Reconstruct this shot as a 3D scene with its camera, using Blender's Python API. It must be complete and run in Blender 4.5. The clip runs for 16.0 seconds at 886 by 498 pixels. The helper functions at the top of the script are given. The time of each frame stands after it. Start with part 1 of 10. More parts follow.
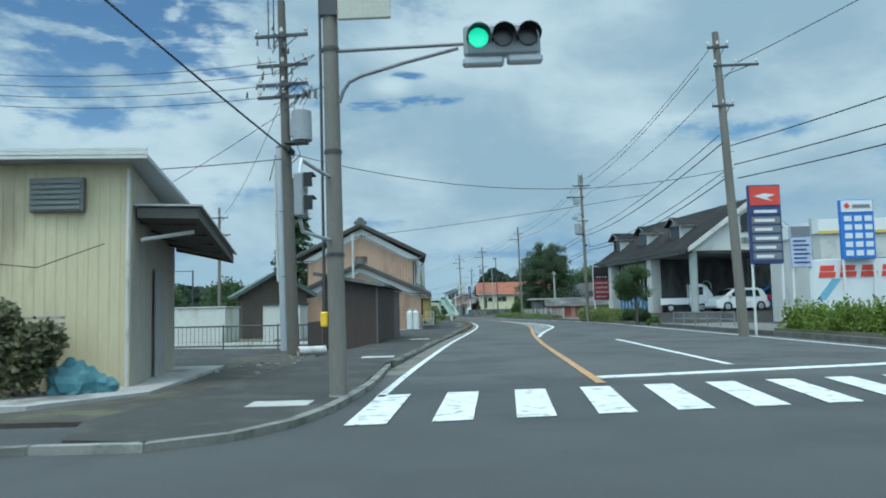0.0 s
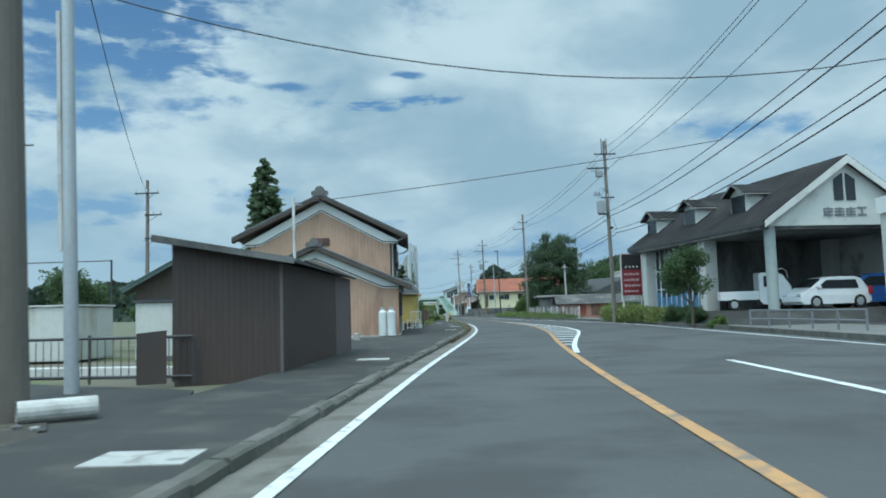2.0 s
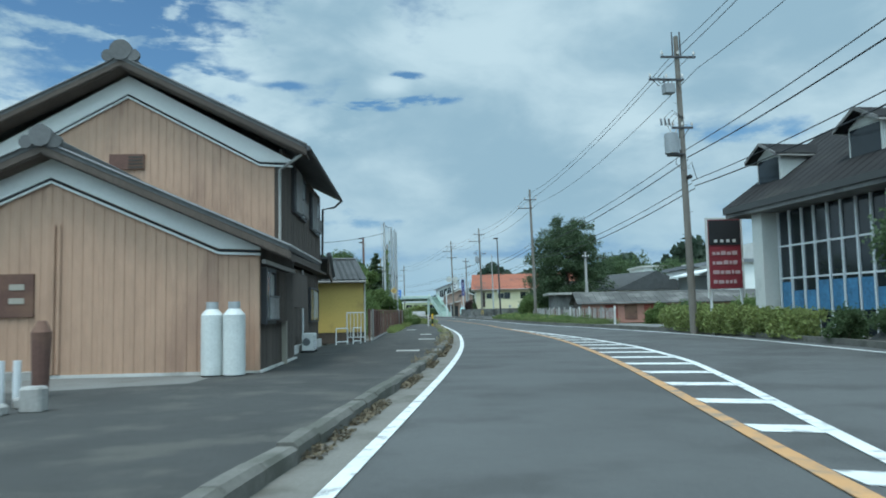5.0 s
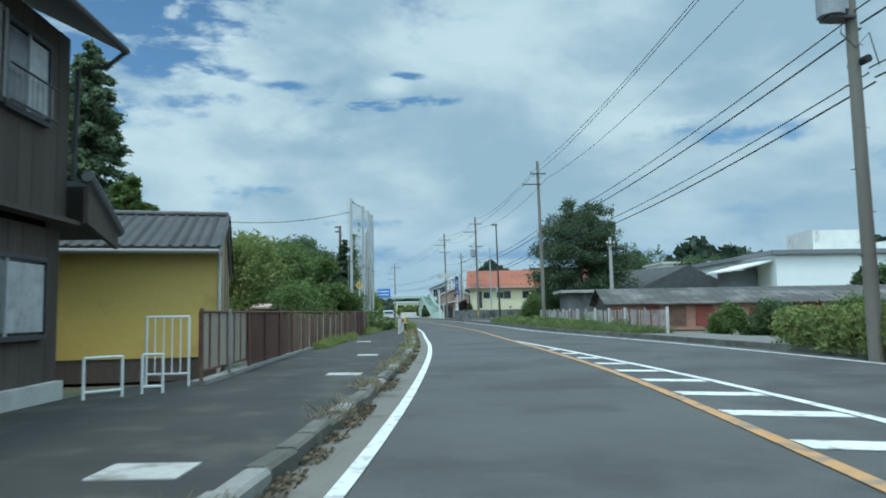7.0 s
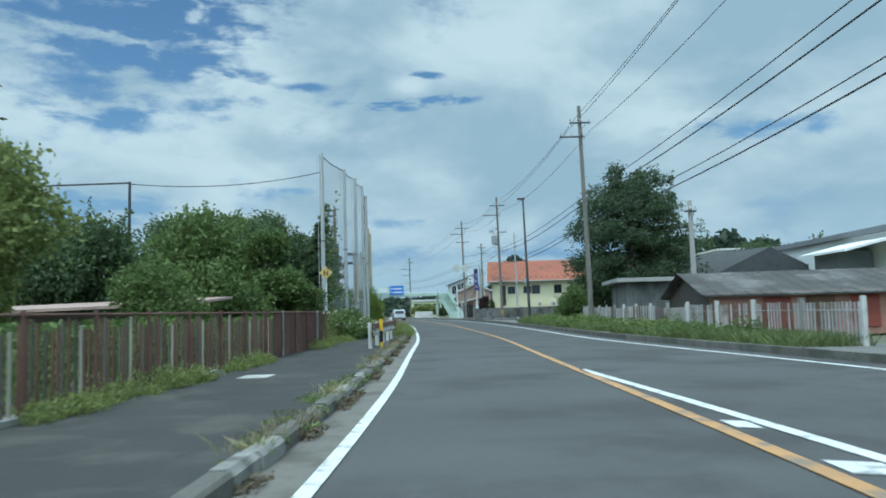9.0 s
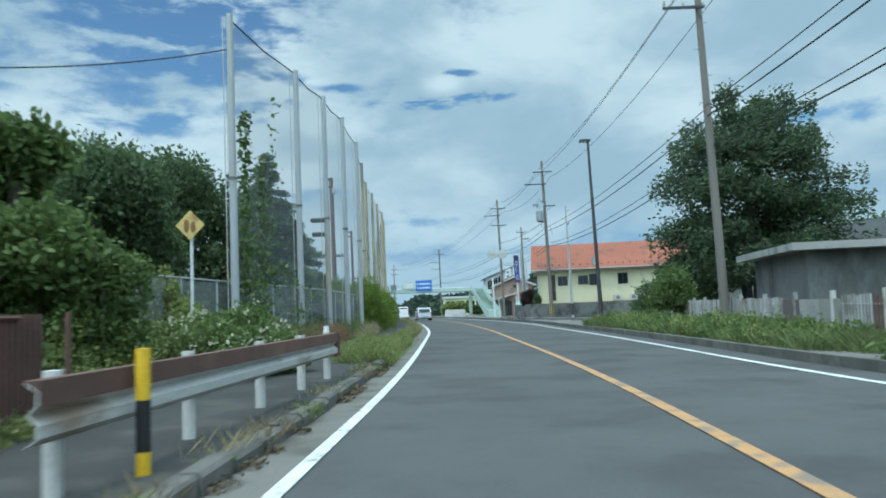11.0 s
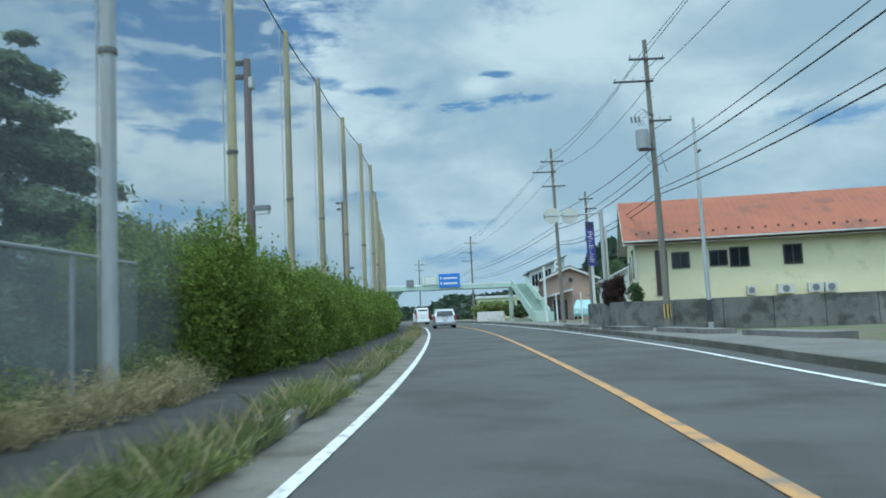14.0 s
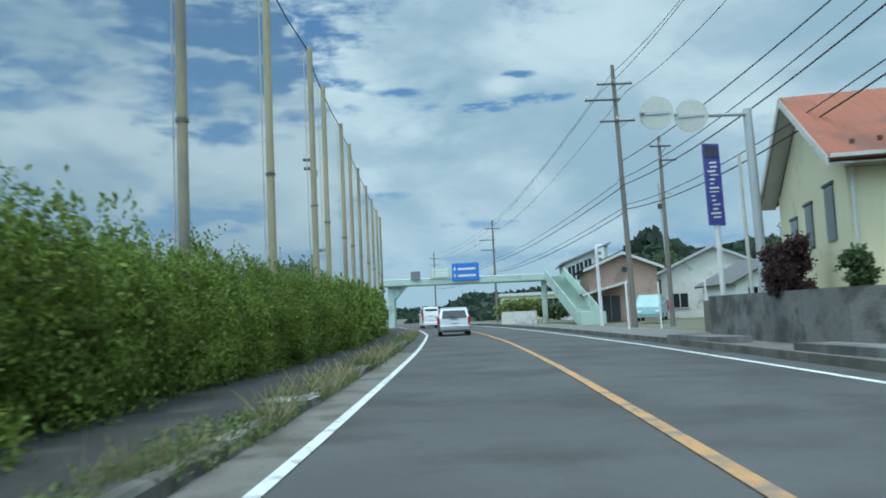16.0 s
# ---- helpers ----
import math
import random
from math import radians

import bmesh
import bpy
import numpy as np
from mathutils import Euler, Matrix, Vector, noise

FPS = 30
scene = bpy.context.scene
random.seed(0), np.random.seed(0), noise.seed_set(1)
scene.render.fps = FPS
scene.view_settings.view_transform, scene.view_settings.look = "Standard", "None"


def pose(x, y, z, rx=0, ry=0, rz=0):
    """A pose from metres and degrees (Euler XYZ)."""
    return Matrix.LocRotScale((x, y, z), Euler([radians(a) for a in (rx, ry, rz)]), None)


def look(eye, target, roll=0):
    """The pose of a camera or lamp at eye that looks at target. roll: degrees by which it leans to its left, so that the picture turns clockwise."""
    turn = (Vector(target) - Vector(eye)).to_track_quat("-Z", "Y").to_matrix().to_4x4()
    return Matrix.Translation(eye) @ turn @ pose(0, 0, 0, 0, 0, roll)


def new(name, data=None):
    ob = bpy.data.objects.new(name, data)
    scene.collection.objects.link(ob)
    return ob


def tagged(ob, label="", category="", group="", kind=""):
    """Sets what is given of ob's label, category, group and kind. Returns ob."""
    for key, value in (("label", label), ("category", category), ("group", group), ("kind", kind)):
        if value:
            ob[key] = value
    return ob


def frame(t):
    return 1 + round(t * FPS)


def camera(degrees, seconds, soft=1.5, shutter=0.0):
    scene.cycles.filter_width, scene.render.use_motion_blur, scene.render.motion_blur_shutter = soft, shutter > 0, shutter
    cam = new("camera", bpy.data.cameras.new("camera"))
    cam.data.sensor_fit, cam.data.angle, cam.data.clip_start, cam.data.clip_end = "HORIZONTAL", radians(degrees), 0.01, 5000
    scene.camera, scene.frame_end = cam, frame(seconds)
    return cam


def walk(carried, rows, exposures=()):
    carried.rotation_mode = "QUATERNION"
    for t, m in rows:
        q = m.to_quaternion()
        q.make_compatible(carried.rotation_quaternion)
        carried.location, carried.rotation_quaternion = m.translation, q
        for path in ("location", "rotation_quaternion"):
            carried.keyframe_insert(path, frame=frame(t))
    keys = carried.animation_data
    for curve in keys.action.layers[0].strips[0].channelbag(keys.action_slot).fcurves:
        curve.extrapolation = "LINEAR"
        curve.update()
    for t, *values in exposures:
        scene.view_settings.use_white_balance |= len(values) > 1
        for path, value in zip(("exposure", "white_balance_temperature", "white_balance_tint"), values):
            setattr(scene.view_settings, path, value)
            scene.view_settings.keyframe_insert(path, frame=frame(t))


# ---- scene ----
# camera and its way
cam = camera(60.58, 16.0, soft=1.8, shutter=0.25)
PATH = [
    (0.0, 0.000, 0.000, 1.135, -0.032, 4.700, -1.400),
    (0.5, 0.190, 2.920, 1.125, -0.020, 4.700, -1.521),
    (1.0, 0.343, 6.055, 1.125, -0.029, 4.690, -1.610),
    (1.5, 0.492, 9.205, 1.118, -0.023, 4.668, -1.640),
    (2.0, 0.637, 12.380, 1.108, -0.000, 4.660, -1.700),
    (2.5, 0.810, 15.710, 1.103, 0.047, 4.665, -1.720),
    (3.0, 0.985, 19.020, 1.103, 0.085, 4.655, -1.600),
    (3.5, 1.170, 22.310, 1.098, 0.077, 4.669, -1.462),
    (6.0, 2.362, 39.679, 1.114, -0.353, 4.701, -0.949),
    (6.5, 2.645, 43.500, 1.120, -0.370, 4.745, -0.800),
    (7.0, 2.910, 47.130, 1.135, -0.231, 4.744, -0.821),
    (7.5, 3.129, 50.609, 1.135, -0.028, 4.748, -0.918),
    (8.0, 3.326, 54.120, 1.138, 0.323, 4.735, -1.090),
    (8.5, 3.490, 57.910, 1.120, 0.811, 4.735, -1.340),
    (9.0, 3.620, 62.029, 1.116, 1.459, 4.689, -1.500),
    (11.5, 3.483, 84.100, 1.105, 4.786, 4.629, -2.371),
    (12.0, 3.239, 88.500, 1.106, 5.290, 4.696, -2.480),
    (12.5, 2.963, 93.020, 1.112, 5.740, 4.770, -2.550),
    (13.0, 2.695, 97.770, 1.111, 6.200, 4.823, -2.640),
    (13.5, 2.386, 102.597, 1.111, 6.596, 4.870, -2.550),
    (14.0, 2.070, 107.350, 1.122, 6.981, 4.880, -2.360),
    (14.5, 1.770, 112.000, 1.130, 7.343, 4.895, -2.220),
    (15.0, 1.410, 116.680, 1.130, 7.740, 4.905, -2.180),
    (15.5, 0.935, 121.593, 1.120, 8.220, 4.934, -2.400),
    (16.0, 0.408, 126.620, 1.108, 8.682, 4.980, -2.480),
]
walk(cam, [(t, pose(x, y, z, 90 + p, 0, w) @ pose(0, 0, 0, 0, 0, r)) for t, x, y, z, w, p, r in PATH],
     exposures=[(0.0, -0.07, 6300, 8.5), (4.0, -0.03, 6300, 8.5), (9.0, -0.03, 6300, 8.5), (11.5, 0.08, 6300, 8.5), (12.5, 0.07, 6300, 8.5), (13.5, 0.0, 6300, 8.5), (15.5, -0.03, 6300, 8.5), (16.0, -0.03, 6300, 8.5)])

# ---------------------------------------------------------------- light: bright broken cloud
SUN_EL, SUN_AZ = radians(68), radians(205)
world = bpy.data.worlds.new("sky")
scene.world = world
world.use_nodes = True
wt = world.node_tree
wt.nodes.clear()


def wn(kind, **props):
    n = wt.nodes.new(kind)
    for k, v in props.items():
        if k == "op":
            n.operation = v
    return n


def wmath(op, a, b=None, c=None):
    n = wn("ShaderNodeMath", op=op)
    for i, v in enumerate((a, b, c)):
        if v is None:
            continue
        if isinstance(v, (int, float)):
            n.inputs[i].default_value = v
        else:
            wt.links.new(v, n.inputs[i])
    return n.outputs[0]


def wmix(f, a, b):
    n = wn("ShaderNodeMix")
    n.data_type = "RGBA"
    wt.links.new(f, n.inputs[0])
    for i, v in ((6, a), (7, b)):
        if isinstance(v, tuple):
            n.inputs[i].default_value = (*v, 1)
        else:
            wt.links.new(v, n.inputs[i])
    return n.outputs[2]


def wsmooth(v, lo, hi):
    n = wn("ShaderNodeMapRange")
    n.interpolation_type = "SMOOTHSTEP"
    wt.links.new(v, n.inputs[0])
    n.inputs[1].default_value, n.inputs[2].default_value = lo, hi
    return n.outputs[0]


def wnoise(vec, scale, detail, rough, dist=0.0):
    n = wn("ShaderNodeTexNoise")
    wt.links.new(vec, n.inputs["Vector"])
    n.inputs["Scale"].default_value, n.inputs["Detail"].default_value = scale, detail
    n.inputs["Roughness"].default_value, n.inputs["Distortion"].default_value = rough, dist
    return n.outputs[0]


tc = wn("ShaderNodeTexCoord")
sep = wn("ShaderNodeSeparateXYZ")
wt.links.new(tc.outputs["Generated"], sep.inputs[0])
dx, dy, dz = sep.outputs
up = wmath("MAXIMUM", dz, 0.0)
azim = wmath("ARCTAN2", dx, dy)
elev = wmath("ARCSINE", dz)
low = wmath("ADD", up, 0.16)
com = wn("ShaderNodeCombineXYZ")
wt.links.new(wmath("DIVIDE", dx, low), com.inputs[0])
wt.links.new(wmath("DIVIDE", dy, low), com.inputs[1])
flat = com.outputs[0]
com2 = wn("ShaderNodeCombineXYZ")
wt.links.new(wmath("MULTIPLY", azim, 4.3), com2.inputs[0])
wt.links.new(wmath("MULTIPLY", elev, 8.6), com2.inputs[1])
band = com2.outputs[0]


com3 = wn("ShaderNodeCombineXYZ")
wt.links.new(wmath("ADD", wmath("MULTIPLY", azim, 4.3), 7.3), com3.inputs[0])
wt.links.new(wmath("ADD", wmath("MULTIPLY", elev, 8.6), 3.9), com3.inputs[1])
com4 = wn("ShaderNodeCombineXYZ")
wt.links.new(wmath("ADD", wmath("MULTIPLY", azim, 6.0), 1.7), com4.inputs[0])
wt.links.new(wmath("ADD", wmath("MULTIPLY", elev, 19.0), 5.2), com4.inputs[1])
azim_w = wmath("ADD", azim, wmath("MULTIPLY", wmath("SUBTRACT", wnoise(band, 4.2, 6.0, 0.6), 0.5), 0.16))
elev_w = wmath("ADD", elev, wmath("MULTIPLY", wmath("SUBTRACT", wnoise(com3.outputs[0], 4.2, 6.0, 0.6), 0.5), 0.055))


def gap(a0, e0, sa, se, k, soft=True):
    u = wmath("DIVIDE", wmath("SUBTRACT", azim_w if soft else azim, a0), sa)
    v = wmath("DIVIDE", wmath("SUBTRACT", elev_w if soft else elev, e0), se)
    d = wmath("ADD", wmath("MULTIPLY", u, u), wmath("MULTIPLY", v, v))
    return wmath("MULTIPLY", wmath("EXPONENT", wmath("MULTIPLY", d, -1.0)), k)


n_big = wnoise(flat, 0.55, 7.0, 0.56, 0.5)
n_fine = wnoise(band, 1.7, 7.0, 0.52, 0.4)
n_puff = wnoise(com3.outputs[0], 0.95, 6.0, 0.5, 0.35)
n_wisp = wnoise(com3.outputs[0], 5.5, 8.0, 0.62, 0.3)
cover = wmath("ADD", wmath("MULTIPLY", n_big, 0.42), wmath("MULTIPLY", n_fine, 0.46))
cover = wmath("ADD", cover, wmath("MULTIPLY", n_wisp, 0.13))
gaps = gap(-0.075, 0.281, 0.09, 0.022, 0.10)
for g in ((-0.085, 0.269, 0.060, 0.0075, 0.30, False), (-0.045, 0.307, 0.030, 0.0055, 0.28, False), (-0.005, 0.276, 0.050, 0.007, 0.22, False), (-0.20, 0.292, 0.03, 0.006, 0.2, False),
          (-0.36, 0.40, 0.22, 0.07, 0.12), (-0.30, 0.30, 0.05, 0.012, 0.14, False), (-0.40, 0.335, 0.12, 0.055, 0.17), (-0.46, 0.245, 0.10, 0.022, 0.15), (-0.46, 0.133, 0.13, 0.02, 0.17),
          (0.38, 0.213, 0.10, 0.013, 0.15), (-0.107, 0.116, 0.10, 0.011, 0.12), (-0.30, 0.265, 0.05, 0.012, 0.10), (-0.22, 0.155, 0.05, 0.012, 0.16),
          (-0.07, 0.075, 0.30, 0.016, 0.10), (0.3, 0.07, 0.2, 0.012, 0.08), (-0.75, 0.3, 0.2, 0.06, 0.14)):
    gaps = wmath("ADD", gaps, gap(*g))
fill = gap(0.22, 0.30, 0.30, 0.09, 0.10)
for g in ((-0.068, 0.294, 0.022, 0.011, 0.55, False), (-0.115, 0.285, 0.012, 0.006, 0.3, False), (-0.2, 0.34, 0.10, 0.05, 0.08), (0.0, 0.19, 0.25, 0.04, 0.08)):
    fill = wmath("ADD", fill, gap(*g))
n_rag = wnoise(com4.outputs[0], 2.2, 7.0, 0.58, 0.3)
ragged = wsmooth(n_rag, 0.36, 0.62)
cover = wmath("ADD", wmath("SUBTRACT", cover, wmath("MULTIPLY", gaps, wmath("ADD", 0.35, wmath("MULTIPLY", ragged, 0.95)))), fill)
cover = wsmooth(cover, 0.30, 0.485)
light = wmath("ADD", n_puff, gap(-0.175, 0.246, 0.06, 0.022, 0.22))
light = wmath("ADD", light, gap(-0.29, 0.31, 0.045, 0.05, 0.16))
light = wmath("ADD", light, gap(-0.068, 0.294, 0.03, 0.014, 0.30, False))
light = wmath("ADD", light, gap(0.28, 0.232, 0.06, 0.014, 0.18))
light = wmath("SUBTRACT", light, gap(0.15, 0.17, 0.22, 0.05, 0.10))
light = wmath("ADD", light, wmath("MULTIPLY", wmath("SUBTRACT", n_wisp, 0.5), 0.12))
light = wsmooth(light, 0.34, 0.70)
sky = wn("ShaderNodeTexSky")
sky.sky_type = "NISHITA"
sky.sun_disc = False
sky.sun_elevation, sky.sun_rotation = SUN_EL, SUN_AZ
skyc = wn("ShaderNodeVectorMath", op="MULTIPLY")
wt.links.new(sky.outputs[0], skyc.inputs[0])
skyc.inputs[1].default_value = (0.070, 0.104, 0.118)
cloud = wmix(light, (0.315, 0.490, 0.600), (0.560, 0.735, 0.81))
cloud = wmix(wsmooth(elev, 0.16, 0.0), cloud, (0.365, 0.56, 0.685))
blue = wmix(wsmooth(elev, 0.26, 0.06), skyc.outputs[0], (0.22, 0.40, 0.60))
seen = wmix(cover, blue, cloud)
# the cloud layer is brighter round the veiled sun, behind and above the road
sx_, sy_, sz_ = math.cos(SUN_EL) * math.sin(SUN_AZ), math.cos(SUN_EL) * math.cos(SUN_AZ), math.sin(SUN_EL)
toward = wmath("ADD", wmath("ADD", wmath("MULTIPLY", dx, sx_), wmath("MULTIPLY", dy, sy_)), wmath("MULTIPLY", dz, sz_))
zen = wmath("ADD", 1.0, wmath("MULTIPLY", wsmooth(toward, 0.15, 1.0), 3.0))
back = wn("ShaderNodeBackground")
wt.links.new(seen, back.inputs[0])
wt.links.new(zen, back.inputs[1])
wo = wn("ShaderNodeOutputWorld")
wt.links.new(back.outputs[0], wo.inputs[0])

sun = new("sun", bpy.data.lights.new("sun", "SUN"))
sun.data.energy, sun.data.angle, sun.data.color = 1.6, radians(14), (1.0, 0.985, 0.95)
sun.matrix_world = look((40 * sx_, 40 * sy_, 40 * sz_), (0, 0, 0))

# ---------------------------------------------------------------- materials
MATS = {}


def mat(name, col, rough=0.85, var=0.18, scale=2.0, fine=30.0, bump=0.15, metal=0.0, dirt=None, dirt_amt=0.0, dirt_scale=0.8,
        rand=0.0, stretch=(1, 1, 1), spec=0.5, emit=0.0, alpha=None):
    """A procedural surface: base colour with broad and fine variation, optional stains, bump."""
    if name in MATS:
        return MATS[name]
    m = bpy.data.materials.new(name)
    m.use_nodes = True
    t = m.node_tree
    b = t.nodes["Principled BSDF"]
    b.inputs["Roughness"].default_value, b.inputs["Metallic"].default_value = rough, metal
    b.inputs["Specular IOR Level"].default_value = spec
    co = t.nodes.new("ShaderNodeTexCoord")
    mp = t.nodes.new("ShaderNodeMapping")
    mp.inputs["Scale"].default_value = stretch
    geo = t.nodes.new("ShaderNodeNewGeometry")
    t.links.new(geo.outputs["Position"], mp.inputs[0])

    def noise_of(s, d):
        n = t.nodes.new("ShaderNodeTexNoise")
        n.inputs["Scale"].default_value, n.inputs["Detail"].default_value = s, d
        n.inputs["Roughness"].default_value = 0.6
        t.links.new(mp.outputs[0], n.inputs["Vector"])
        return n.outputs[0]

    big, small = noise_of(scale, 4), noise_of(fine, 3)
    add = t.nodes.new("ShaderNodeMath")
    add.operation = "ADD"
    t.links.new(big, add.inputs[0])
    t.links.new(small, add.inputs[1])
    rng = t.nodes.new("ShaderNodeMapRange")
    t.links.new(add.outputs[0], rng.inputs[0])
    rng.inputs[1].default_value, rng.inputs[2].default_value = 0.6, 1.4
    rng.inputs[3].default_value, rng.inputs[4].default_value = 1 - var, 1 + var
    val = rng.outputs[0]
    if rand:
        info = t.nodes.new("ShaderNodeObjectInfo")
        isl = t.nodes.new("ShaderNodeMath")
        isl.operation = "ADD"
        t.links.new(info.outputs["Random"], isl.inputs[0])
        t.links.new(geo.outputs["Random Per Island"], isl.inputs[1])
        fr = t.nodes.new("ShaderNodeMath")
        fr.operation = "FRACT"
        t.links.new(isl.outputs[0], fr.inputs[0])
        r2 = t.nodes.new("ShaderNodeMapRange")
        t.links.new(fr.outputs[0], r2.inputs[0])
        r2.inputs[3].default_value, r2.inputs[4].default_value = 1 - rand, 1 + rand
        mu = t.nodes.new("ShaderNodeMath")
        mu.operation = "MULTIPLY"
        t.links.new(val, mu.inputs[0])
        t.links.new(r2.outputs[0], mu.inputs[1])
        val = mu.outputs[0]
    colour = t.nodes.new("ShaderNodeVectorMath")
    colour.operation = "SCALE"
    colour.inputs[0].default_value = col
    t.links.new(val, colour.inputs["Scale"])
    out = colour.outputs[0]
    if dirt:
        st = noise_of(dirt_scale, 6)
        ramp = t.nodes.new("ShaderNodeMapRange")
        ramp.interpolation_type = "SMOOTHSTEP"
        t.links.new(st, ramp.inputs[0])
        ramp.inputs[1].default_value, ramp.inputs[2].default_value = 0.62 - 0.3 * dirt_amt, 0.75 - 0.2 * dirt_amt
        mx = t.nodes.new("ShaderNodeMix")
        mx.data_type = "RGBA"
        t.links.new(ramp.outputs[0], mx.inputs[0])
        t.links.new(out, mx.inputs[6])
        mx.inputs[7].default_value = (*dirt, 1)
        out = mx.outputs[2]
    t.links.new(out, b.inputs["Base Color"])
    if emit:
        t.links.new(out, b.inputs["Emission Color"])
        b.inputs["Emission Strength"].default_value = emit
    if alpha is not None:
        b.inputs["Alpha"].default_value = alpha
    if bump:
        bp = t.nodes.new("ShaderNodeBump")
        bp.inputs["Strength"].default_value, bp.inputs["Distance"].default_value = bump, 0.02
        t.links.new(small, bp.inputs["Height"])
        t.links.new(bp.outputs[0], b.inputs["Normal"])
    MATS[name] = m
    return m


ASPHALT = mat("asphalt", (0.084, 0.085, 0.083), 0.88, 0.26, 0.35, 55, 0.45, dirt=(0.062, 0.062, 0.060), dirt_amt=0.55, dirt_scale=0.45, spec=0.25)
ASPHALT_DARK = mat("junction_asphalt", (0.053, 0.054, 0.053), 0.9, 0.3, 0.4, 60, 0.4, dirt=(0.042, 0.043, 0.043), dirt_amt=0.5, dirt_scale=0.35)
ASPHALT_OLD = mat("old_asphalt", (0.047, 0.047, 0.044), 0.92, 0.32, 0.7, 40, 0.5, dirt=(0.075, 0.072, 0.063), dirt_amt=0.42, dirt_scale=1.1, spec=0.3)
SOIL = mat("soil", (0.13, 0.115, 0.085), 0.95, 0.3, 0.4, 18, 0.6, dirt=(0.09, 0.11, 0.045), dirt_amt=0.7, dirt_scale=0.25)
GRAVEL = mat("gravel", (0.15, 0.147, 0.136), 0.95, 0.3, 0.6, 45, 0.8, dirt=(0.12, 0.115, 0.1), dirt_amt=0.4)
PAINT_W = mat("road_white", (0.58, 0.59, 0.57), 0.75, 0.16, 1.5, 50, 0.2, dirt=(0.23, 0.23, 0.225), dirt_amt=0.36, dirt_scale=5)
PAINT_O = mat("road_orange", (0.44, 0.235, 0.095), 0.8, 0.18, 1.2, 50, 0.2, dirt=(0.20, 0.155, 0.115), dirt_amt=0.55, dirt_scale=3)
CONCRETE = mat("concrete", (0.30, 0.29, 0.27), 0.9, 0.2, 0.8, 25, 0.3, dirt=(0.15, 0.145, 0.13), dirt_amt=0.4, rand=0.14)
CONC_LIGHT = mat("pale_concrete", (0.52, 0.51, 0.48), 0.9, 0.16, 1.2, 25, 0.25, dirt=(0.3, 0.29, 0.26), dirt_amt=0.3)
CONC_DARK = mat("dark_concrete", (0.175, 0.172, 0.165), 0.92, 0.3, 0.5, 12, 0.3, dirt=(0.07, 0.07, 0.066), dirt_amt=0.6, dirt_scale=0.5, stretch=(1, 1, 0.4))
POLE = mat("pole_concrete", (0.165, 0.150, 0.128), 0.85, 0.16, 1.0, 20, 0.2, dirt=(0.14, 0.125, 0.105), dirt_amt=0.4, stretch=(2, 2, 0.4))
TRANSFORMER = mat("transformer_paint", (0.26, 0.28, 0.29), 0.6, 0.12, 1.5, 12, 0.05)
GALV = mat("galvanised_steel", (0.40, 0.42, 0.43), 0.5, 0.12, 1.5, 15, 0.1, metal=0.4)
NETPOST = mat("net_post_steel", (0.37, 0.39, 0.395), 0.55, 0.14, 0.6, 9, 0.1, dirt=(0.33, 0.25, 0.13), dirt_amt=0.25, dirt_scale=0.35, stretch=(1, 1, 0.3))
NETPOST_Y = mat("net_post_yellowed", (0.37, 0.315, 0.20), 0.65, 0.2, 0.7, 9, 0.1, dirt=(0.22, 0.2, 0.16), dirt_amt=0.5, dirt_scale=0.6, stretch=(1, 1, 0.3))
DARK_METAL = mat("dark_metal", (0.045, 0.045, 0.048), 0.5, 0.2, 2, 20, 0.1)
RUSTY = mat("rusted_iron", (0.118, 0.060, 0.046), 0.85, 0.3, 2, 25, 0.3, dirt=(0.16, 0.088, 0.058), dirt_amt=0.5, rand=0.16)
WIRE = mat("black_cable", (0.018, 0.019, 0.022), 0.6, 0.1, 2, 20, 0)
BEIGE_WALL = mat("cream_siding", (0.53, 0.455, 0.29), 0.7, 0.1, 0.8, 12, 0.08, dirt=(0.33, 0.27, 0.17), dirt_amt=0.36, stretch=(1, 1, 0.25))
PALE_WOOD = mat("weathered_boards", (0.33, 0.30, 0.25), 0.85, 0.25, 0.8, 14, 0.25, stretch=(3, 3, 0.3))
TAN_METAL = mat("tan_corrugated_steel", (0.42, 0.262, 0.178), 0.65, 0.12, 0.7, 9, 0.06, dirt=(0.30, 0.18, 0.125), dirt_amt=0.4, stretch=(1, 1, 0.3))
BROWN_METAL = mat("brown_corrugated_steel", (0.062, 0.043, 0.036), 0.65, 0.18, 0.6, 9, 0.06, dirt=(0.052, 0.041, 0.036), dirt_amt=0.3, stretch=(1, 1, 0.25))
MAUVE_METAL = mat("faded_brown_steel", (0.125, 0.10, 0.096), 0.65, 0.14, 0.6, 9, 0.05)
DARK_WOOD = mat("charred_boards", (0.078, 0.060, 0.048), 0.85, 0.3, 0.6, 10, 0.2, rand=0.12, stretch=(3, 3, 0.35))
PLASTER = mat("white_plaster", (0.66, 0.66, 0.63), 0.85, 0.07, 1.0, 20, 0.06)
DULL_WHITE = mat("weathered_white_paint", (0.50, 0.50, 0.46), 0.75, 0.12, 0.8, 16, 0.05, dirt=(0.36, 0.33, 0.27), dirt_amt=0.3, stretch=(1, 1, 0.4))
WHITE = mat("white_paint", (0.74, 0.75, 0.73), 0.6, 0.05, 1.0, 20, 0.03)
TILE_DARK = mat("grey_roof_tile", (0.115, 0.115, 0.113), 0.75, 0.25, 1.5, 14, 0.25, rand=0.2, spec=0.25)
